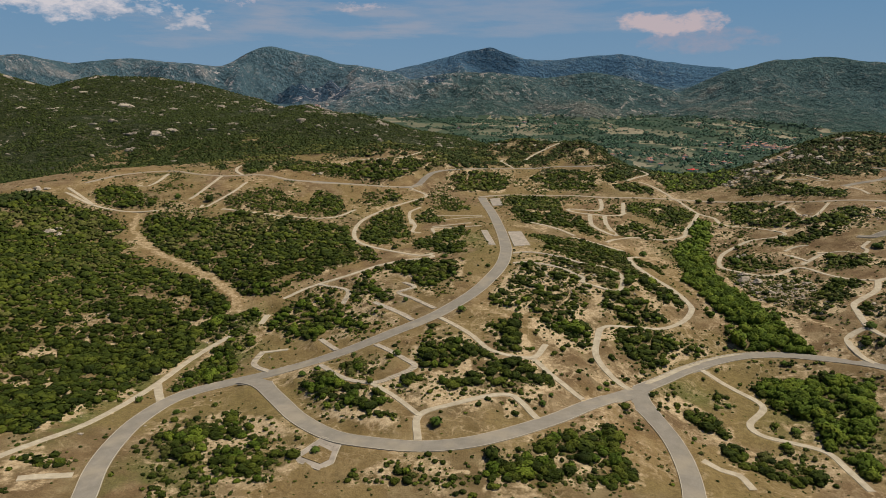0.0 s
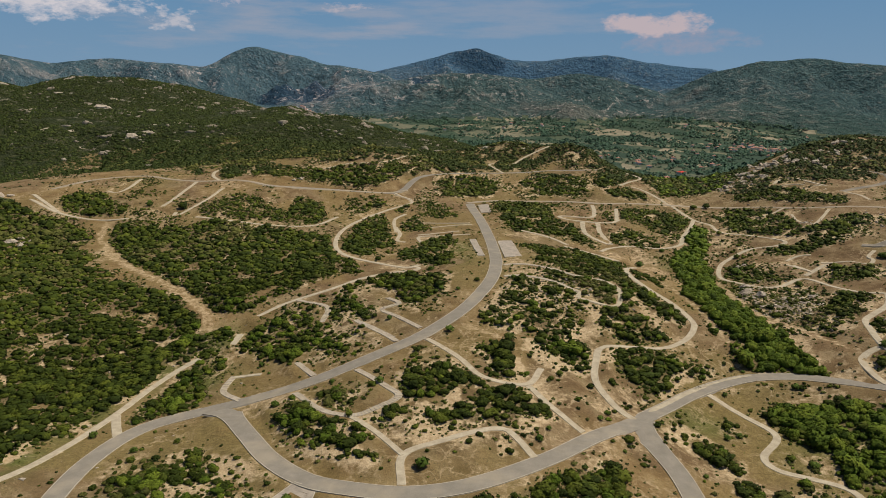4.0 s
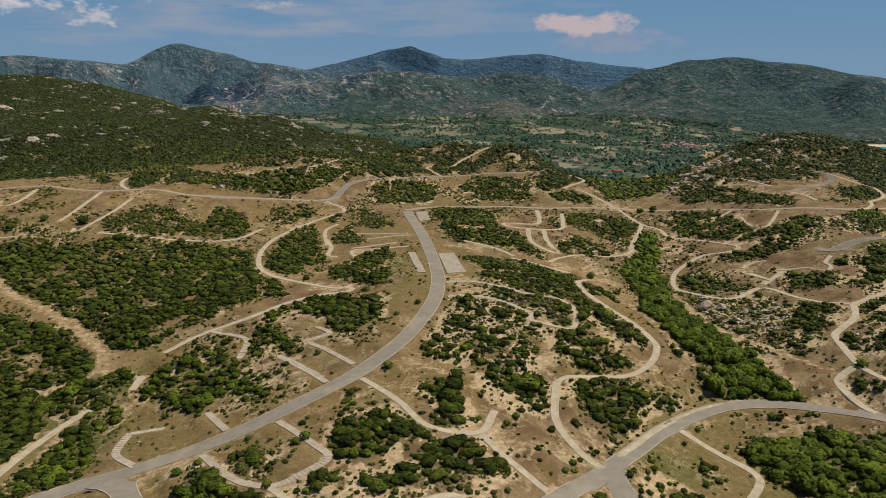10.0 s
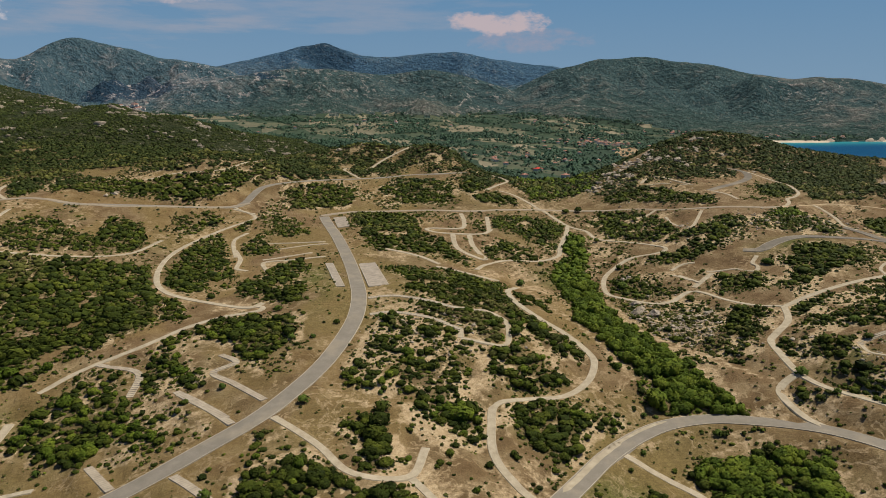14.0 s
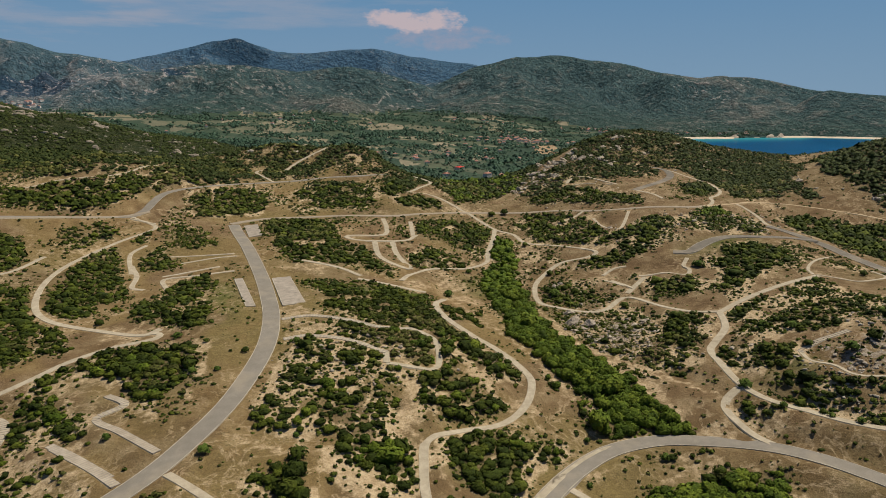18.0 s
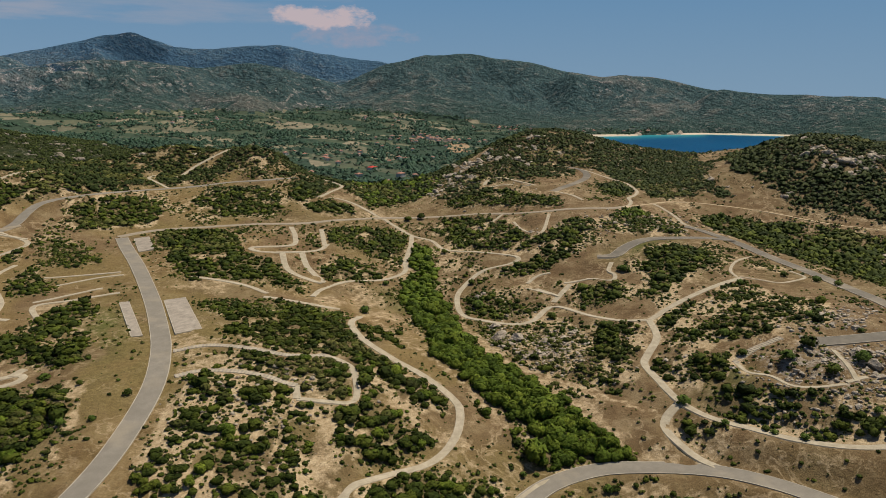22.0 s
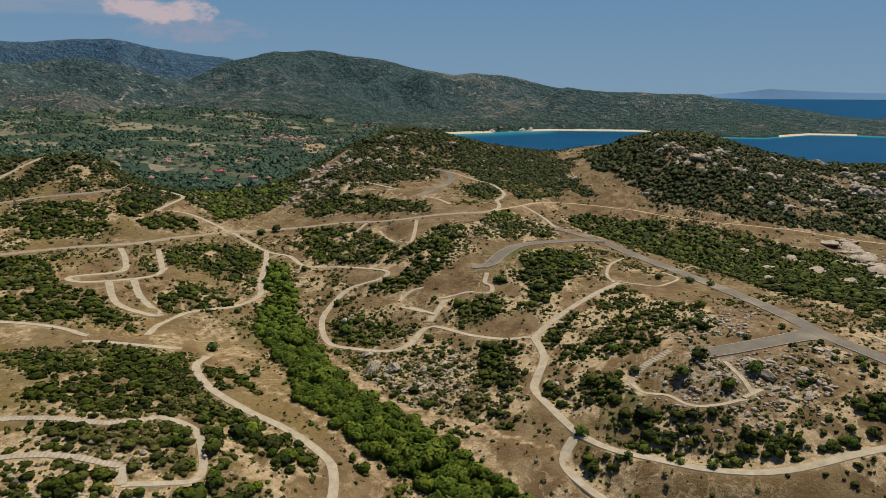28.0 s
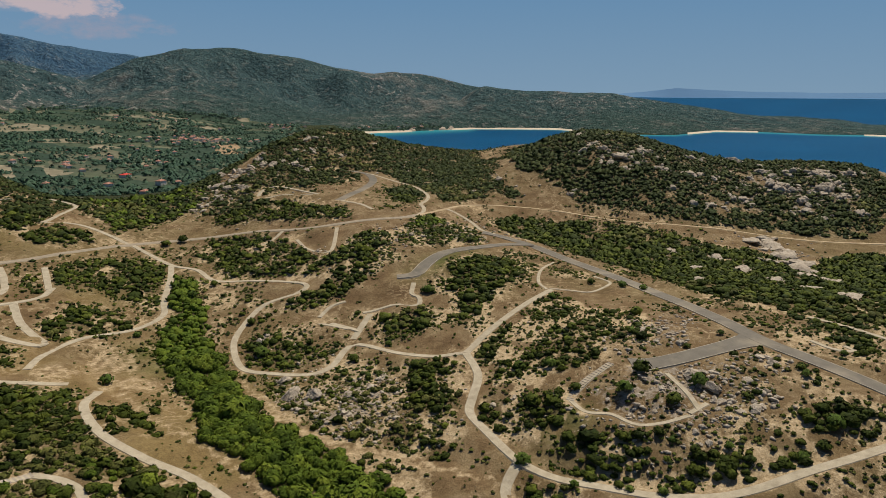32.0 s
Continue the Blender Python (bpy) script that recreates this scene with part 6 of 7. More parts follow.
def scatter_valley():
    n = 58000
    az, rad = np.radians(rng.uniform(-14, 45, n)), 1030 + 2300 * rng.random(n) ** 0.85
    x, y = O[0] + rad * np.sin(az), O[1] + rad * np.cos(az)
    # plots, some wooded and some open, with hedges along their bounds
    u, v = (x * 0.94 + y * 0.34) / 110, (y * 0.94 - x * 0.34) / 120
    u, v = u + 0.5 * fbm(x, y, 300, 2, 92), v + 0.5 * fbm(x, y, 300, 2, 93)
    wood = hashed(np.floor(u).astype(np.int64), np.floor(v).astype(np.int64), 94)
    hedge = (np.minimum(u - np.floor(u), v - np.floor(v)) < 0.09) & (hashed(np.floor(u).astype(np.int64), np.floor(v).astype(np.int64), 97) > 0.3)
    fill = np.where(wood > 0.62, 0.85, np.where(wood > 0.40, 0.16, 0.02)) * (0.2 + 1.6 * fbm(x, y, 40, 3, 91))
    fill = np.maximum(fill, (0.55 + 0.35 * (rad < 1350)) * ease(fbm(x, y, 120, 3, 95), 0.42, 0.54) * (1 - ease(rad, 1650, 2050)))
    fill = np.maximum(fill, np.where(hedge, 0.85, 0))
    z = height(x, y)
    fill *= 0.25 + 0.9 * ease(fbm(x, y, 46, 3, 96), 0.40, 0.52)
    k = (rng.random(n) < fill) & (z < 14 + plain_level(np.degrees(az), rad)) & (z > SEA + 2)
    x, y, z, rad = x[k], y[k], z[k], rad[k]
    r = (2.0 + 5.0 * rng.random(len(x)) ** 1.6) * (0.85 + rad / 6000)
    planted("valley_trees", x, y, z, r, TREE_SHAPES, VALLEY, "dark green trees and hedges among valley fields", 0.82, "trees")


scatter_valley()


# ---- rocks ----
def sphere_arrays(level):
    bm = bmesh.new()
    bmesh.ops.create_icosphere(bm, subdivisions=level, radius=1.0)
    v = np.array([tuple(p.co) for p in bm.verts])
    f = np.array([[q.index for q in face.verts] for face in bm.faces])
    bm.free()
    return v, f


BALL1, BALL2, BALL3 = sphere_arrays(2), sphere_arrays(3), sphere_arrays(4)


def rock_points(seed, ball, jag=0.34):
    """A weathered granite body of unit size: planes cut off a rounded mass, with pits and cracks."""
    r = np.random.default_rng(seed)
    v, f = ball
    p = v.copy()
    for _ in range(15):
        n = r.normal(size=3)
        n /= np.linalg.norm(n)
        d = 0.45 + 0.4 * r.random()
        over = np.clip(p @ n - d, 0, None)
        p -= 0.96 * over[:, None] * n
    w = fbm(v[:, 0] * 3 + seed, v[:, 1] * 3 + v[:, 2] * 2.1, 1.0, 4, seed, True) + fbm(v[:, 1] * 3, v[:, 2] * 3 + seed, 1.0, 3, seed + 5)
    return p * (1 + jag * (w - 1.05))[:, None]


def rock_mesh(name, size, seed, ball):
    return mesh_of(name, rock_points(seed, ball) * size, [tuple(int(i) for i in q) for q in ball[1]], ROCK)


def outcrop(x, y, size, seed, label, blocks=6, ball=None, flat=0.62, mat=None):
    """Bedrock broken into wedged blocks."""
    r = np.random.default_rng(seed)
    v, f = ball or BALL1
    a, d = 6.283 * r.random(blocks), size * 0.9 * np.sqrt(r.random(blocks))
    d[0] = 0
    lay = r.uniform(-0.5, 0.5)
    px, py = x + d * np.cos(a), y + 0.75 * d * np.sin(a)
    pz = height(px, py)
    ob = thing("rock_outcrop", label, "rock", "granite rocks", at=(x, y, pz[0]))
    for k in range(blocks):
        q = size * (0.66 if k == 0 else r.uniform(0.24, 0.5))
        m = np.array(Euler((r.uniform(-0.25, 0.25), r.uniform(-0.25, 0.25), lay + r.uniform(-0.3, 0.3))).to_matrix())
        p = rock_points(seed * 7 + k, (v, f)) * (q * 1.3, q * 0.9, q * flat) @ m.T + (px[k] - x, py[k] - y, pz[k] - pz[0] + 0.05 * q)
        part("block", quick_mesh("block", p, f, mat or ROCK), ob)
    return ob


def rock(x, y, size, seed, turn=0.0, name="boulder", label="large pale granite boulder among scrub", lean=0.0, sink=0.35, ball=None):
    z = float(height(np.array(float(x)), np.array(float(y))))
    ob = new(name, rock_mesh(name, size, seed, ball or BALL2))
    ob.location = (x, y, z + size[2] * (0.5 - sink) - size[2] * 0.15)
    e = 4.0
    gx, gy = (float(height(np.array(x + dx), np.array(y + dy)) - height(np.array(x - dx), np.array(y - dy))) / (2 * e) for dx, dy in ((e, 0.0), (0.0, e)))
    lay = Vector((0, 0, 1)).rotation_difference(Vector((-gx, -gy, 1)))
    ob.rotation_mode = "QUATERNION"
    ob.rotation_quaternion = lay @ Euler((radians(lean), 0, radians(turn))).to_quaternion()
    return tagged(ob, label, "rock", "granite rocks")


rock(179, 391, (5.2, 4.0, 3.4), 11, 30, ball=BALL3)
rock(184, 385, (4.6, 3.6, 3.0), 12, 80, ball=BALL3)
rock(185, 404, (4.0, 3.2, 2.6), 13, 10)
for k, (x, y, s, turn) in enumerate([(184, 367, 2.6, 20), (176, 366, 2.0, 70), (193, 375, 2.4, 0), (197, 441, 3.0, 40), (202, 443, 2.2, 10), (267, 494, 3.2, 60),
                                     (258, 277, 4.2, 20), (255, 270, 3.8, 60), (251, 265, 3.0, 0), (251, 255, 3.4, 35), (279, 259, 3.6, 15), (281, 265, 2.6, 70), (246, 282, 2.2, 50),
                                     (240, 287, 1.7, 0), (237, 300, 1.6, 20), (236, 279, 1.5, 60), (232, 260, 2.0, 30), (233, 265, 1.6, 80), (288, 314, 3.0, 45), (283, 309, 3.4, 10),
                                     (275, 299, 2.4, 70), (277, 291, 2.8, 30), (300, 300, 2.0, 0)]):
    s = s * 0.72
    rock(x, y, (s * 1.2, s, s * 0.62), 30 + k, turn, label="pale granite boulder among low scrub")
    for j in range(4):  # split blocks lying round it
        a, d, q = 6.283 * hashed(k, j, 71), s * (0.9 + 1.3 * hashed(k, j, 72)), s * (0.25 + 0.4 * hashed(k, j, 73))
        rock(x + d * math.cos(a), y + d * math.sin(a), (q * 1.3, q * 0.8, q * 0.6), 900 + 5 * k + j, 360 * hashed(k, j, 74), "boulder", "split granite block beside larger boulders", 8, 0.3, BALL1)
# crags on the two rocky hills
for k, (x, y, s) in enumerate([(529, 470, 7), (530, 458, 6), (550, 463, 7), (568, 462, 6), (531, 497, 6), (585, 421, 5), (588, 412, 6), (531, 400, 6), (600, 391, 6), (616, 368, 7), (634, 383, 7), (654, 374, 6), (665, 355, 7), (641, 340, 7), (605, 350, 6), (538, 421, 5), (559, 437, 5), (477, 470, 4), (467, 531, 4), (568, 387, 6), (622, 372, 7), (640, 395, 8),
                               (655, 420, 8), (610, 440, 6), (560, 520, 6), (590, 545, 7), (575, 500, 5), (610, 350, 6), (590, 330, 6), (640, 340, 7), (357, 648, 6), (358, 634, 5), (330, 668, 7), (312, 683, 7),
                               (295, 660, 6), (279, 646, 6), (345, 682, 5), (306, 640, 5), (345, 660, 5), (269, 634, 5), (400, 690, 6), (385, 665, 5), (-281, 476, 7), (-333, 555, 6), (-288, 728, 6), (-112, 617, 4)]):
    s = s * (1.15 if x > 595 else 1.0)
    rock(x, y, (s * 0.8, s * 0.6, s * 0.5), 140 + k, 37 * k % 180, "crag", "rough grey granite crag on the hillside", 5, 0.35)
    for j in range(4):  # broken blocks round it
        a, d, q = 6.283 * hashed(k, j, 61), s * (0.7 + 1.6 * hashed(k, j, 62)), s * (0.22 + 0.4 * hashed(k, j, 63))
        rock(x + d * math.cos(a), y + 0.6 * d * math.sin(a), (q * 1.2, q * 0.8, q * 0.7), 500 + 5 * k + j, 360 * hashed(k, j, 64), "crag", "broken pale granite blocks on the hillside", 10, 0.3, BALL1)


orr = np.random.default_rng(77)
# great masses on the two rocky hills above the bay, and on the knoll before the valley
for k, (x, y, w) in enumerate(MASSES):
    for q in range(3):
        a, d = orr.uniform(0, 6.283), (0.0 if q == 0 else w * orr.uniform(0.8, 1.5))
        outcrop(x + d * math.cos(a), y + d * math.sin(a), w * (0.8 if q == 0 else orr.uniform(0.3, 0.6)), 4000 + 3 * k + q, "massive cracked granite outcrop on a scrub hill", int(orr.integers(6, 10)) if q == 0 else 4, BALL2 if q == 0 else BALL1)
# long pale slabs shelving out of the slope east of the long road
for k, (x, y, w) in enumerate(SHELVES):
    outcrop(x, y, w, 4200 + k, "long bare pale granite slabs shelving out of scrub", 7, BALL2, 0.3)
for cx, cy, rx, ry, n, s0, s1 in ((600, 395, 70, 80, 12, 2, 4), (300, 640, 40, 28, 12, 1.5, 3.5), (420, 650, 60, 40, 10, 2, 4), (450, 545, 40, 50, 10, 1.5, 3.5), (335, 468, 30, 18, 12, 1.2, 2.8), (105, 775, 60, 18, 9, 2.5, 5), (190, 372, 18, 26, 12, 1.4, 3.4), (256, 258, 9, 8, 7, 1.6, 3.2), (246, 284, 18, 14, 8, 1.2, 2.6), (283, 306, 9, 9, 6, 1.4, 2.8),
                                  (300, 476, 30, 12, 7, 1.5, 3), (420, 340, 35, 40, 5, 2, 4), (220, 328, 6, 6, 3, 1.0, 1.8), (270, 348, 8, 6, 3, 1.2, 2)):
    made = 0
    while made < n:
        x, y = cx + rx * orr.uniform(-1, 1), cy + ry * orr.uniform(-1, 1)
        if ((x - cx) / rx) ** 2 + ((y - cy) / ry) ** 2 < 1 and float(sampled(BENCH["gap"], np.array(x), np.array(y))) > 2.5:
            outcrop(x, y, orr.uniform(s0, s1), int(orr.integers(5000)), "rough pale granite outcrop among dark scrub", int(orr.integers(4, 7)))
            made += 1
# on the farther scrub hill: along its rocky near crest, and strewn over its side
for n, a0, a1, d0, d1, s0, s1 in ((30, -13.5, -6, 930, 1160, 5, 12), (46, -34, -10, 850, 1560, 4, 11), (16, -9, 3, 820, 960, 3, 8)):
    for _ in range(n):
        a, d = radians(orr.uniform(a0, a1)), orr.uniform(d0, d1)
        outcrop(O[0] + d * math.sin(a), O[1] + d * math.cos(a), orr.uniform(s0, s1), int(orr.integers(5000)), "weathered darker granite outcrop on a scrub hillside", int(orr.integers(4, 8)), mat=HILL_ROCK)


def scatter_stones():
    """Loose stones and small outcrops, thickest on the rocky knolls."""
    zones = [(244, 285, 24, 20, 1700), (190, 375, 22, 32, 1300), (283, 305, 28, 16, 500), (255, 262, 28, 12, 600), (600, 400, 90, 90, 700), (560, 500, 60, 60, 500), (340, 660, 60, 40, 700),
             (470, 325, 60, 40, 900), (640, 350, 60, 40, 600), (330, 470, 40, 22, 900), (62, 348, 26, 26, 300), (-150, 260, 60, 70, 500), (365, 460, 40, 20, 300), (290, 600, 30, 30, 500), (300, 640, 40, 25, 500)]
    xs, ys = [], []
    for cx, cy, rx, ry, n in zones:
        xs.append(cx + rx * rng.normal(size=n) * 0.6)
        ys.append(cy + ry * rng.normal(size=n) * 0.6)
    x, y = np.concatenate(xs), np.concatenate(ys)
    k = (sampled(BENCH["gap"], x, y) > 1.0) & (fbm(x, y, 14, 3, 71) > 0.42)
    x, y = x[k], y[k]
    r = 0.16 + 1.3 * rng.random(len(x)) ** 4.5 + np.where(np.hypot(x - 580, y - 440) < 150, 0.2, 0)
    shapes = [shaded((ICO_V * (0.5 + 0.8 * rng.random((12, 1))) * (1, 0.75, 0.5), ICO_F)) for _ in range(8)]
    planted("stones", x, y, height(x, y), r, shapes, ROCK, "scattered pale granite stones and rubble", 1.0, "stones")
    # outcrops of the farther hill
    n = 2600
    az, rad = np.radians(rng.uniform(-44, 2, n)), rng.uniform(820, 1600, n)
    x, y = O[0] + rad * np.sin(az), O[1] + rad * np.cos(az)
    k = (fbm(x, y, 120, 3, 34) > 0.52) & (in_near(x, y) < 0.5)
    x, y = x[k], y[k]
    planted("stones", x, y, height(x, y) + 0.9, 0.9 + 3.6 * rng.random(len(x)) ** 3, shapes, HILL_ROCK, "weathered outcrops scattered over the scrub hill", 1.0, "stones")


scatter_stones()

# bare slabs and outcrops on the far scrub hill
for k, (x, y, w) in enumerate([(-540, 1179, 40), (-383, 913, 30), (-368, 925, 20), (-510, 942, 23), (-572, 1197, 24), (-409, 1294, 20), (-228, 840, 11), (-180, 1390, 30), (-819, 1311, 34), (-790, 1330, 30),
                               (-216, 1305, 16), (-145, 1411, 22), (-545, 1236, 18), (-468, 930, 14), (-652, 1258, 21), (-693, 1385, 30), (-249, 977, 11), (-272, 1384, 16), (-487, 1156, 13), (-637, 1133, 22),
                               (-689, 1130, 22), (-432, 883, 11), (-374, 969, 12)]):
    rock(x, y, (w * 0.42, w * 0.26, w * 0.10), 300 + k, 20 * hashed(k, 2, 8), "rock_outcrop", "broad pale granite outcrop on a scrub hillside", 4, 0.2)

# the rocky point between the two beaches
for k in range(26):
    a = 42.5 + 0.138 * k
    d = float(coast_r(a)) - 8 + 42 * hashed(k, 1, 90)
    s = 8 + 12 * hashed(k, 2, 90)
    rock(O[0] + d * math.sin(radians(a)), O[1] + d * math.cos(radians(a)), (s * 1.5, s, s * 0.6), 420 + k, 40 * k, "crag", "pale shore rocks between two beaches", 5, 0.25, BALL1)


# ---- village in the valley ----
def box_arrays(x0, x1, y0, y1, z0, z1):
    v = [(x, y, z) for z in (z0, z1) for x, y in ((x0, y0), (x1, y0), (x1, y1), (x0, y1))]
    f = [(0, 3, 2, 1), (4, 5, 6, 7), (0, 1, 5, 4), (1, 2, 6, 5), (2, 3, 7, 6), (3, 0, 4, 7)]
    return v, f


def house(x, y, turn, long=11.0, deep=8.5, eaves=5.6, tiles=None):
    z = float(height(np.array(float(x)), np.array(float(y)))) - 0.3
    ob = thing("house", "pale rendered village house with a red tiled hip roof", "house", "village houses", at=(x, y, z))
    ob.rotation_euler = (0, 0, radians(turn))
    a, b = long / 2, deep / 2
    part("wall", mesh_of("wall", *box_arrays(-a, a, -b, b, -1.5, eaves), RENDERED), ob)
    o, h = 0.6, 2.3
    v = [(-a - o, -b - o, eaves), (a + o, -b - o, eaves), (a + o, b + o, eaves), (-a - o, b + o, eaves), (-a + b, 0, eaves + h), (a - b, 0, eaves + h)]
    v += [(p[0], p[1], eaves - 0.25) for p in v[:4]]
    f = [(0, 1, 5, 4), (1, 2, 5), (2, 3, 4, 5), (3, 0, 4), (6, 7, 1, 0), (7, 8, 2, 1), (8, 9, 3, 2), (9, 6, 0, 3), (9, 8, 7, 6)]
    roof = part("roof", mesh_of("roof", v, f, tiles or ROOF), ob, "red clay tile roof")
    part("chimney", mesh_of("chimney", *box_arrays(a * 0.3, a * 0.3 + 0.8, -0.4, 0.4, eaves + 1, eaves + 3.1), RENDERED), roof)
    for wx in (-a * 0.55, a * 0.55):
        for wz in (1.0, 3.6):
            for s in (-1, 1):
                y0, y1 = sorted((s * b, s * (b + 0.06)))
                part("window", mesh_of("window", *box_arrays(wx - 0.6, wx + 0.6, y0, y1, wz, wz + 1.3), SHUTTER), ob)
    y0, y1 = -b - 0.08, -b
    part("door", mesh_of("door", *box_arrays(-0.55, 0.55, y0, y1, 0, 2.1), BARK), ob)
    return ob


for k, (x, y) in enumerate([(429, 1245), (579, 1467), (496, 1218), (519, 1208), (429, 1115), (474, 1485), (475, 1579), (457, 1668), (445, 1724), (632, 1499), (626, 1523),
                            (716, 1726), (701, 1798), (570, 1855), (793, 2075), (817, 2022), (842, 1923), (56, 2605), (411, 3039), (-65, 2415), (719, 1879)]):
    house(x, y, 25 + 47 * k % 90, 9 + 5 * hashed(k, 3, 5), 8 + 2 * hashed(k, 4, 5), 4.2 + 2.6 * hashed(k, 7, 1))
VIVID = plain_material("new_red_tiles", (0.42, 0.05, 0.04), (0.55, 0.08, 0.06), 0.3)
house(495, 1350, 30, 17, 12, 5, VIVID)
# the denser quarter towards the bay, and the hamlet at the foot of the mountains
vr = np.random.default_rng(21)
for k in range(38):
    house(965 + 62 * vr.normal(), 2010 + 105 * vr.normal(), 90 * vr.random(), 9 + 8 * vr.random(), 8 + 3 * vr.random(), 4 + 4 * vr.random())
for k in range(16):
    house(620 + 190 * vr.normal(), 1600 + 230 * vr.normal(), 90 * vr.random(), 9 + 5 * vr.random(), 8 + 2 * vr.random(), 4 + 3 * vr.random())
for k in range(12):  # behind the beach
    a = vr.uniform(36.8, 44)
    d, a = float(coast_r(a)) + vr.uniform(70, 190), radians(a)
    house(O[0] + d * math.sin(a), O[1] + d * math.cos(a), 90 * vr.random(), 10 + 8 * vr.random(), 9, 4 + 3 * vr.random())
for k in range(34):  # along the foot of the slopes
    a, d = radians(vr.choice([vr.uniform(20, 33), vr.uniform(0, 14), vr.uniform(31, 35)])), vr.uniform(2500, 2850)
    house(O[0] + d * math.sin(a), O[1] + d * math.cos(a), 90 * vr.random(), 10 + 8 * vr.random(), 9, 4 + 3 * vr.random())
for k in range(24):
    a = radians(vr.uniform(-15.5, -9))
    d = vr.uniform(3250, 3420)
    house(O[0] + d * math.sin(a), O[1] + d * math.cos(a), 90 * vr.random(), 14 + 8 * vr.random(), 11, 7 + 4 * vr.random())


def bare_lot():
    """A levelled pale building plot beside the houses."""
    c = [(800, 1640), (850, 1600), (940, 1760), (1000, 1900), (950, 1930), (900, 1800)]
    v = [(x, y, float(height(np.array(float(x)), np.array(float(y)))) + 0.5) for x, y in c]
    v += [(x, y, z - 4) for x, y, z in v]
    n = len(c)
    f = [tuple(range(n))] + [(i, i + n, (i + 1) % n + n, (i + 1) % n) for i in range(n)]
    tagged(new("building_plot", mesh_of("building_plot", v, f, DIRT)), "pale levelled building plot beside village houses", "plot", kind="structure")


bare_lot()


# ---- single shrubs ----
def shrub_template(seed, tufts=70):
    """Stems and a ragged crown, unit radius."""
    r = np.random.default_rng(seed)
    stems_v, stems_f = [], []
    for k in range(4):
        a = 6.283 * k / 4 + r.random()
        base = np.array([0.08 * math.cos(a), 0.08 * math.sin(a), -0.15])
        tip = np.array([0.45 * math.cos(a), 0.45 * math.sin(a), 0.75 + 0.2 * r.random()])
        o = len(stems_v)
        for end, w in ((base, 0.06), (tip, 0.02)):
            for q in range(5):
                b = 6.283 * q / 5
                stems_v.append(end + (w * math.cos(b), w * math.sin(b), 0))
        stems_f += [(o + q, o + (q + 1) % 5, o + 5 + (q + 1) % 5, o + 5 + q) for q in range(5)]
    v, f = [], []
    k = 0
    for lump in range(7):
        d = r.normal(size=3)
        d[2] = abs(d[2]) * 0.7
        d /= np.linalg.norm(d)
        c = d * (0.42 if lump else 0.0) + (0, 0, 0.55)
        core = ICO_V * (0.34 + 0.16 * r.random((12, 1))) + c
        core[:, 2] = np.maximum(core[:, 2], 0.05)
        v.append(core)
        f.append(ICO_F + k)
        k += 12
    way = r.normal(size=(tufts, 3))
    way[:, 2] = np.abs(way[:, 2]) - 0.25
    way /= np.linalg.norm(way, axis=1)[:, None]
    for d in way:
        c = d * (0.66 + 0.34 * r.random()) * (1, 1, 0.82) + (0, 0, 0.48)
        a = np.cross(d, r.normal(size=3))
        a /= np.linalg.norm(a)
        b = np.cross(d, a) * 0.8 + d * (r.random() - 0.3)
        s = 0.26 * (0.6 + 0.8 * r.random())
        q = np.array([c - a * s * 0.6, c + b * s, c + a * s * 0.6, c - b * s * 0.7])
        q[:, 2] = np.maximum(q[:, 2], 0.02)
        v.append(q)
        f.append(np.array([(k, k + 1, k + 2), (k, k + 2, k + 3)]))
        k += 4
    return (stems_v, stems_f), (np.vstack(v), np.vstack(f))


SHRUB_MESHES = []
for seed in range(6):
    (sv, sf), (cv, cf) = shrub_template(300 + seed)
    cv, cf, cn = shaded((cv, cf))
    crown = quick_mesh("crown", cv, cf, (MAQUIS, LEAFY)[seed % 2], True)
    for name, kind, slot, val in (("tone", "FLOAT", "value", np.full(len(cv), 0.3 + 0.1 * seed)), ("custom_normal", "FLOAT_VECTOR", "vector", cn)):
        crown.attributes.new(name, kind, "POINT").data.foreach_set(slot, np.ascontiguousarray(val, dtype=np.float32).ravel())
    crown.update()
    SHRUB_MESHES.append((mesh_of("stem", sv, sf, BARK), crown))
SHRUB_LABELS = ("single dark green rounded shrub on dry earth", "single leafy mid-green shrub on dry earth")


def shrub(x, y, r, k):
    z = float(height(np.array(float(x)), np.array(float(y))))
    ob = thing("shrub", SHRUB_LABELS[k % 2], "shrub", "single shrubs", at=(x, y, z - 0.05))
    ob.rotation_euler = (0, 0, 1.7 * k)
    ob.scale = (r, r, r * (0.85 + 0.25 * hashed(k, 2, 3)))
    stems, crown = SHRUB_MESHES[k % 6]
    part("stem", stems, ob)
    part("crown", crown, ob)
    return ob


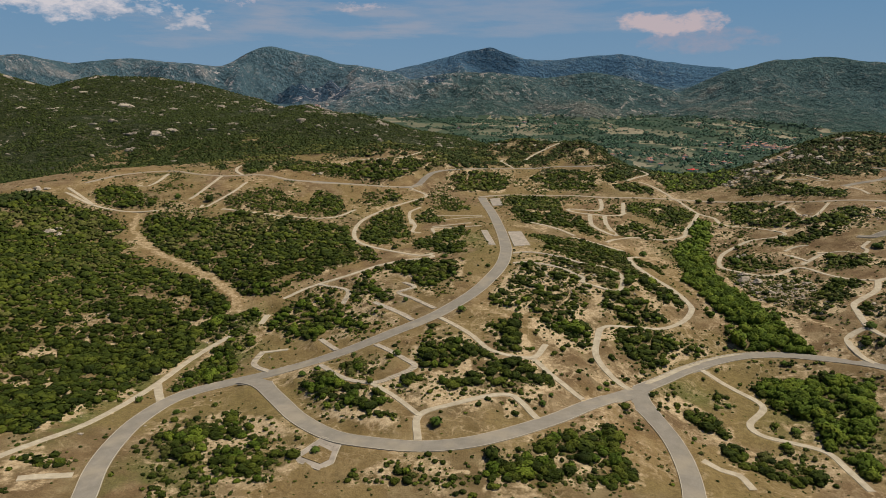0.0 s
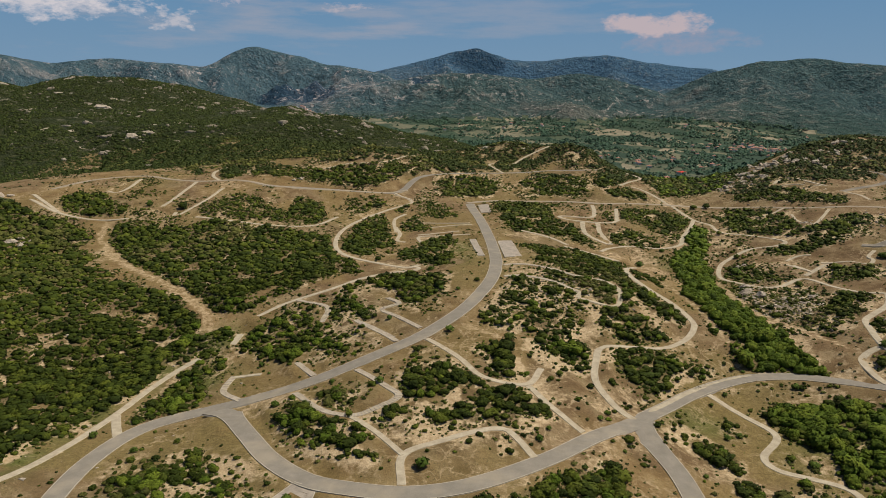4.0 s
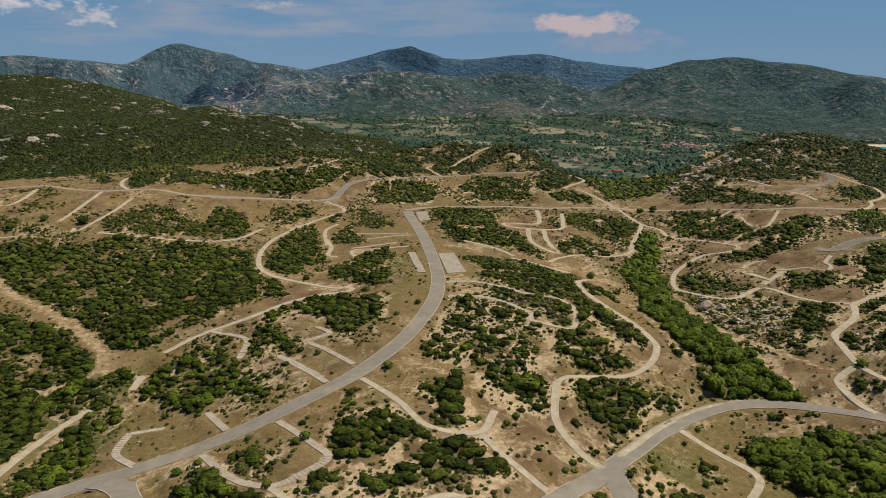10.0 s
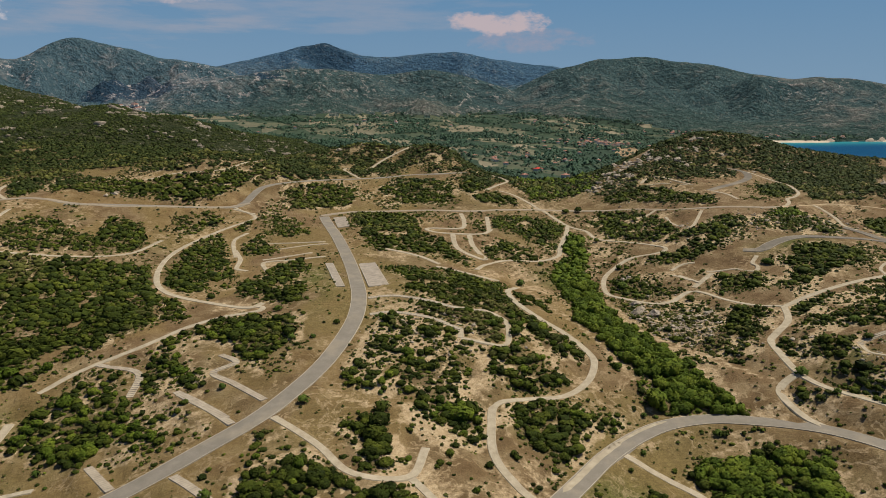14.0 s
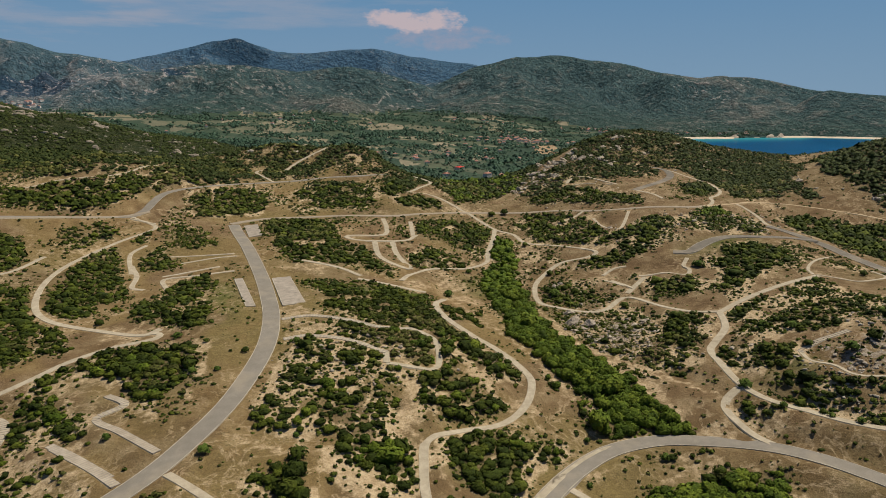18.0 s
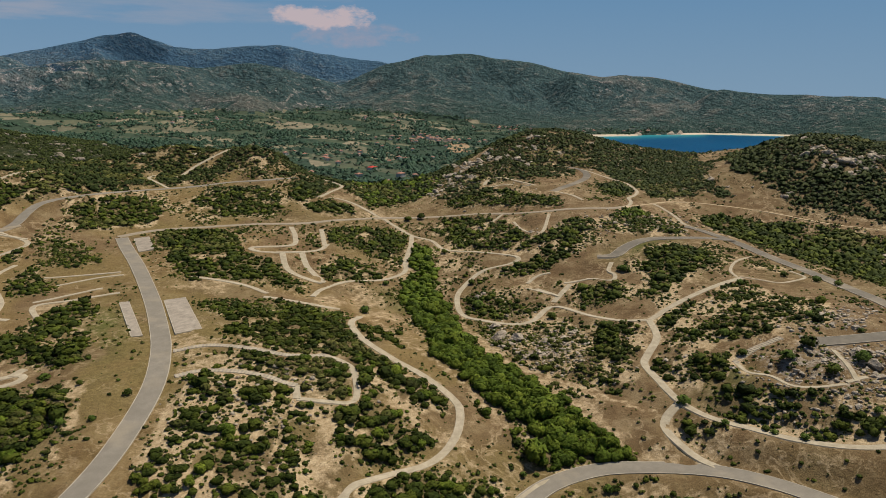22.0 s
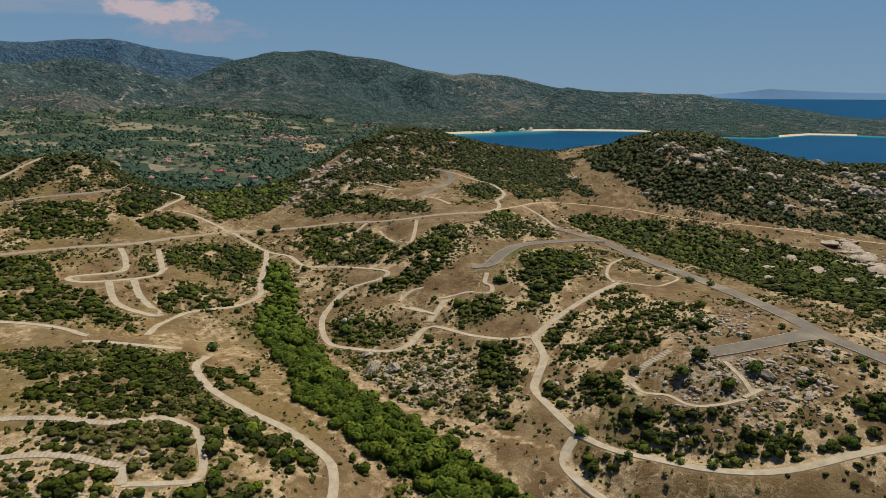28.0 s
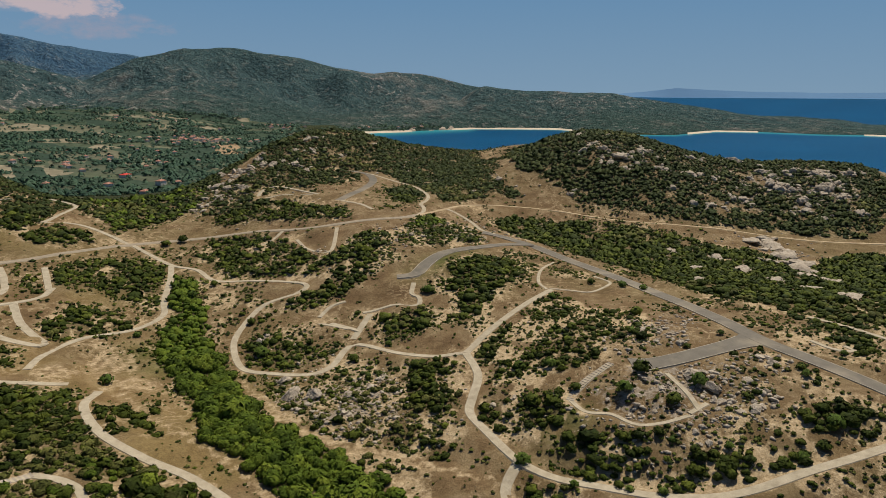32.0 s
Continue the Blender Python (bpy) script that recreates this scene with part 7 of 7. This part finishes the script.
WEST_SHRUBS = [(-186, 536, 4.2), (-214, 543, 3), (-88, 244, 1.4), (-41, 201, 1.9), (-77, 232, 2.4), (-121, 252, 1.8), (64, 274, 1.6), (-2, 213, 2.6), (-41, 265, 2), (-58, 263, 1.8), (-28, 245, 1.6),
               (-19, 267, 2), (-5, 291, 1.8), (37, 232, 1.5), (74, 277, 1.3), (153, 286, 1.9), (129, 242, 1.8), (135, 238, 2.2), (16, 196, 3), (-38, 275, 1.3), (25, 367, 1.6), (9, 308, 2.3), (34, 298, 3.0), (1, 394, 2.2)]
MID_SHRUBS = [(155, 285, 1.7), (134, 304, 1.3), (163, 272, 2.6), (200, 302, 2.9), (100, 354, 3.2), (6, 359, 1.8), (-31, 428, 2.2), (44, 368, 1.7), (49, 369, 2), (134, 443, 3), (222, 585, 3.2), (161, 481, 2), (204, 460, 2.2),
              (269, 413, 2.6), (211, 395, 2.6), (298, 361, 2.2), (228, 356, 1.6), (238, 333, 2.4)]
EAST_SHRUBS = [(251, 292, 3.4), (239, 291, 3.2), (235, 307, 2.2), (255, 274, 3.2), (242, 276, 2.8), (278, 311, 2.2), (370, 323, 2.6), (339, 349, 2.6), (332, 362, 2.2), (341, 339, 2.2), (244, 453, 2.4), (270, 411, 3),
               (233, 586, 3.4), (198, 504, 2.6), (202, 428, 2.4), (191, 431, 3.4), (212, 509, 2.2), (228, 393, 1.6), (209, 422, 2), (293, 283, 1.6), (276, 288, 1.5), (277, 249, 2.0), (281, 252, 1.8), (243, 323, 2.6)]
EAST_SHRUBS += [(227, 273, 1.8), (227, 269, 1.4), (227, 262, 1.8), (233, 255, 1.6), (231, 252, 1.8), (241, 238, 2.2), (248, 235, 2.4), (211, 263, 1.8), (214, 261, 1.6), (200, 284, 1.6), (207, 274, 1.5), (207, 271, 1.5), (232, 249, 2), (257, 235, 3)]
for k, (x, y, r) in enumerate(WEST_SHRUBS + MID_SHRUBS + EAST_SHRUBS):
    shrub(x, y, r, k)


def more_shrubs(count):
    """Lone shrubs strewn over the open ground nearest the flight."""
    r = np.random.default_rng(5)
    made = k = 0
    while made < count and k < 20000:
        k += 1
        d, a = r.uniform(165, 330), radians(r.uniform(-38, 70))
        x, y = 20 + d * math.sin(a), 75 + d * math.cos(a)
        px, py = np.array(x), np.array(y)
        if 0.02 < float(sampled(COVER, px, py)) < 0.45 and float(sampled(BENCH["gap"], px, py)) > 2.0:
            shrub(x, y, 0.7 + 1.0 * r.random() ** 2, 100 + k)
            made += 1


more_shrubs(120)
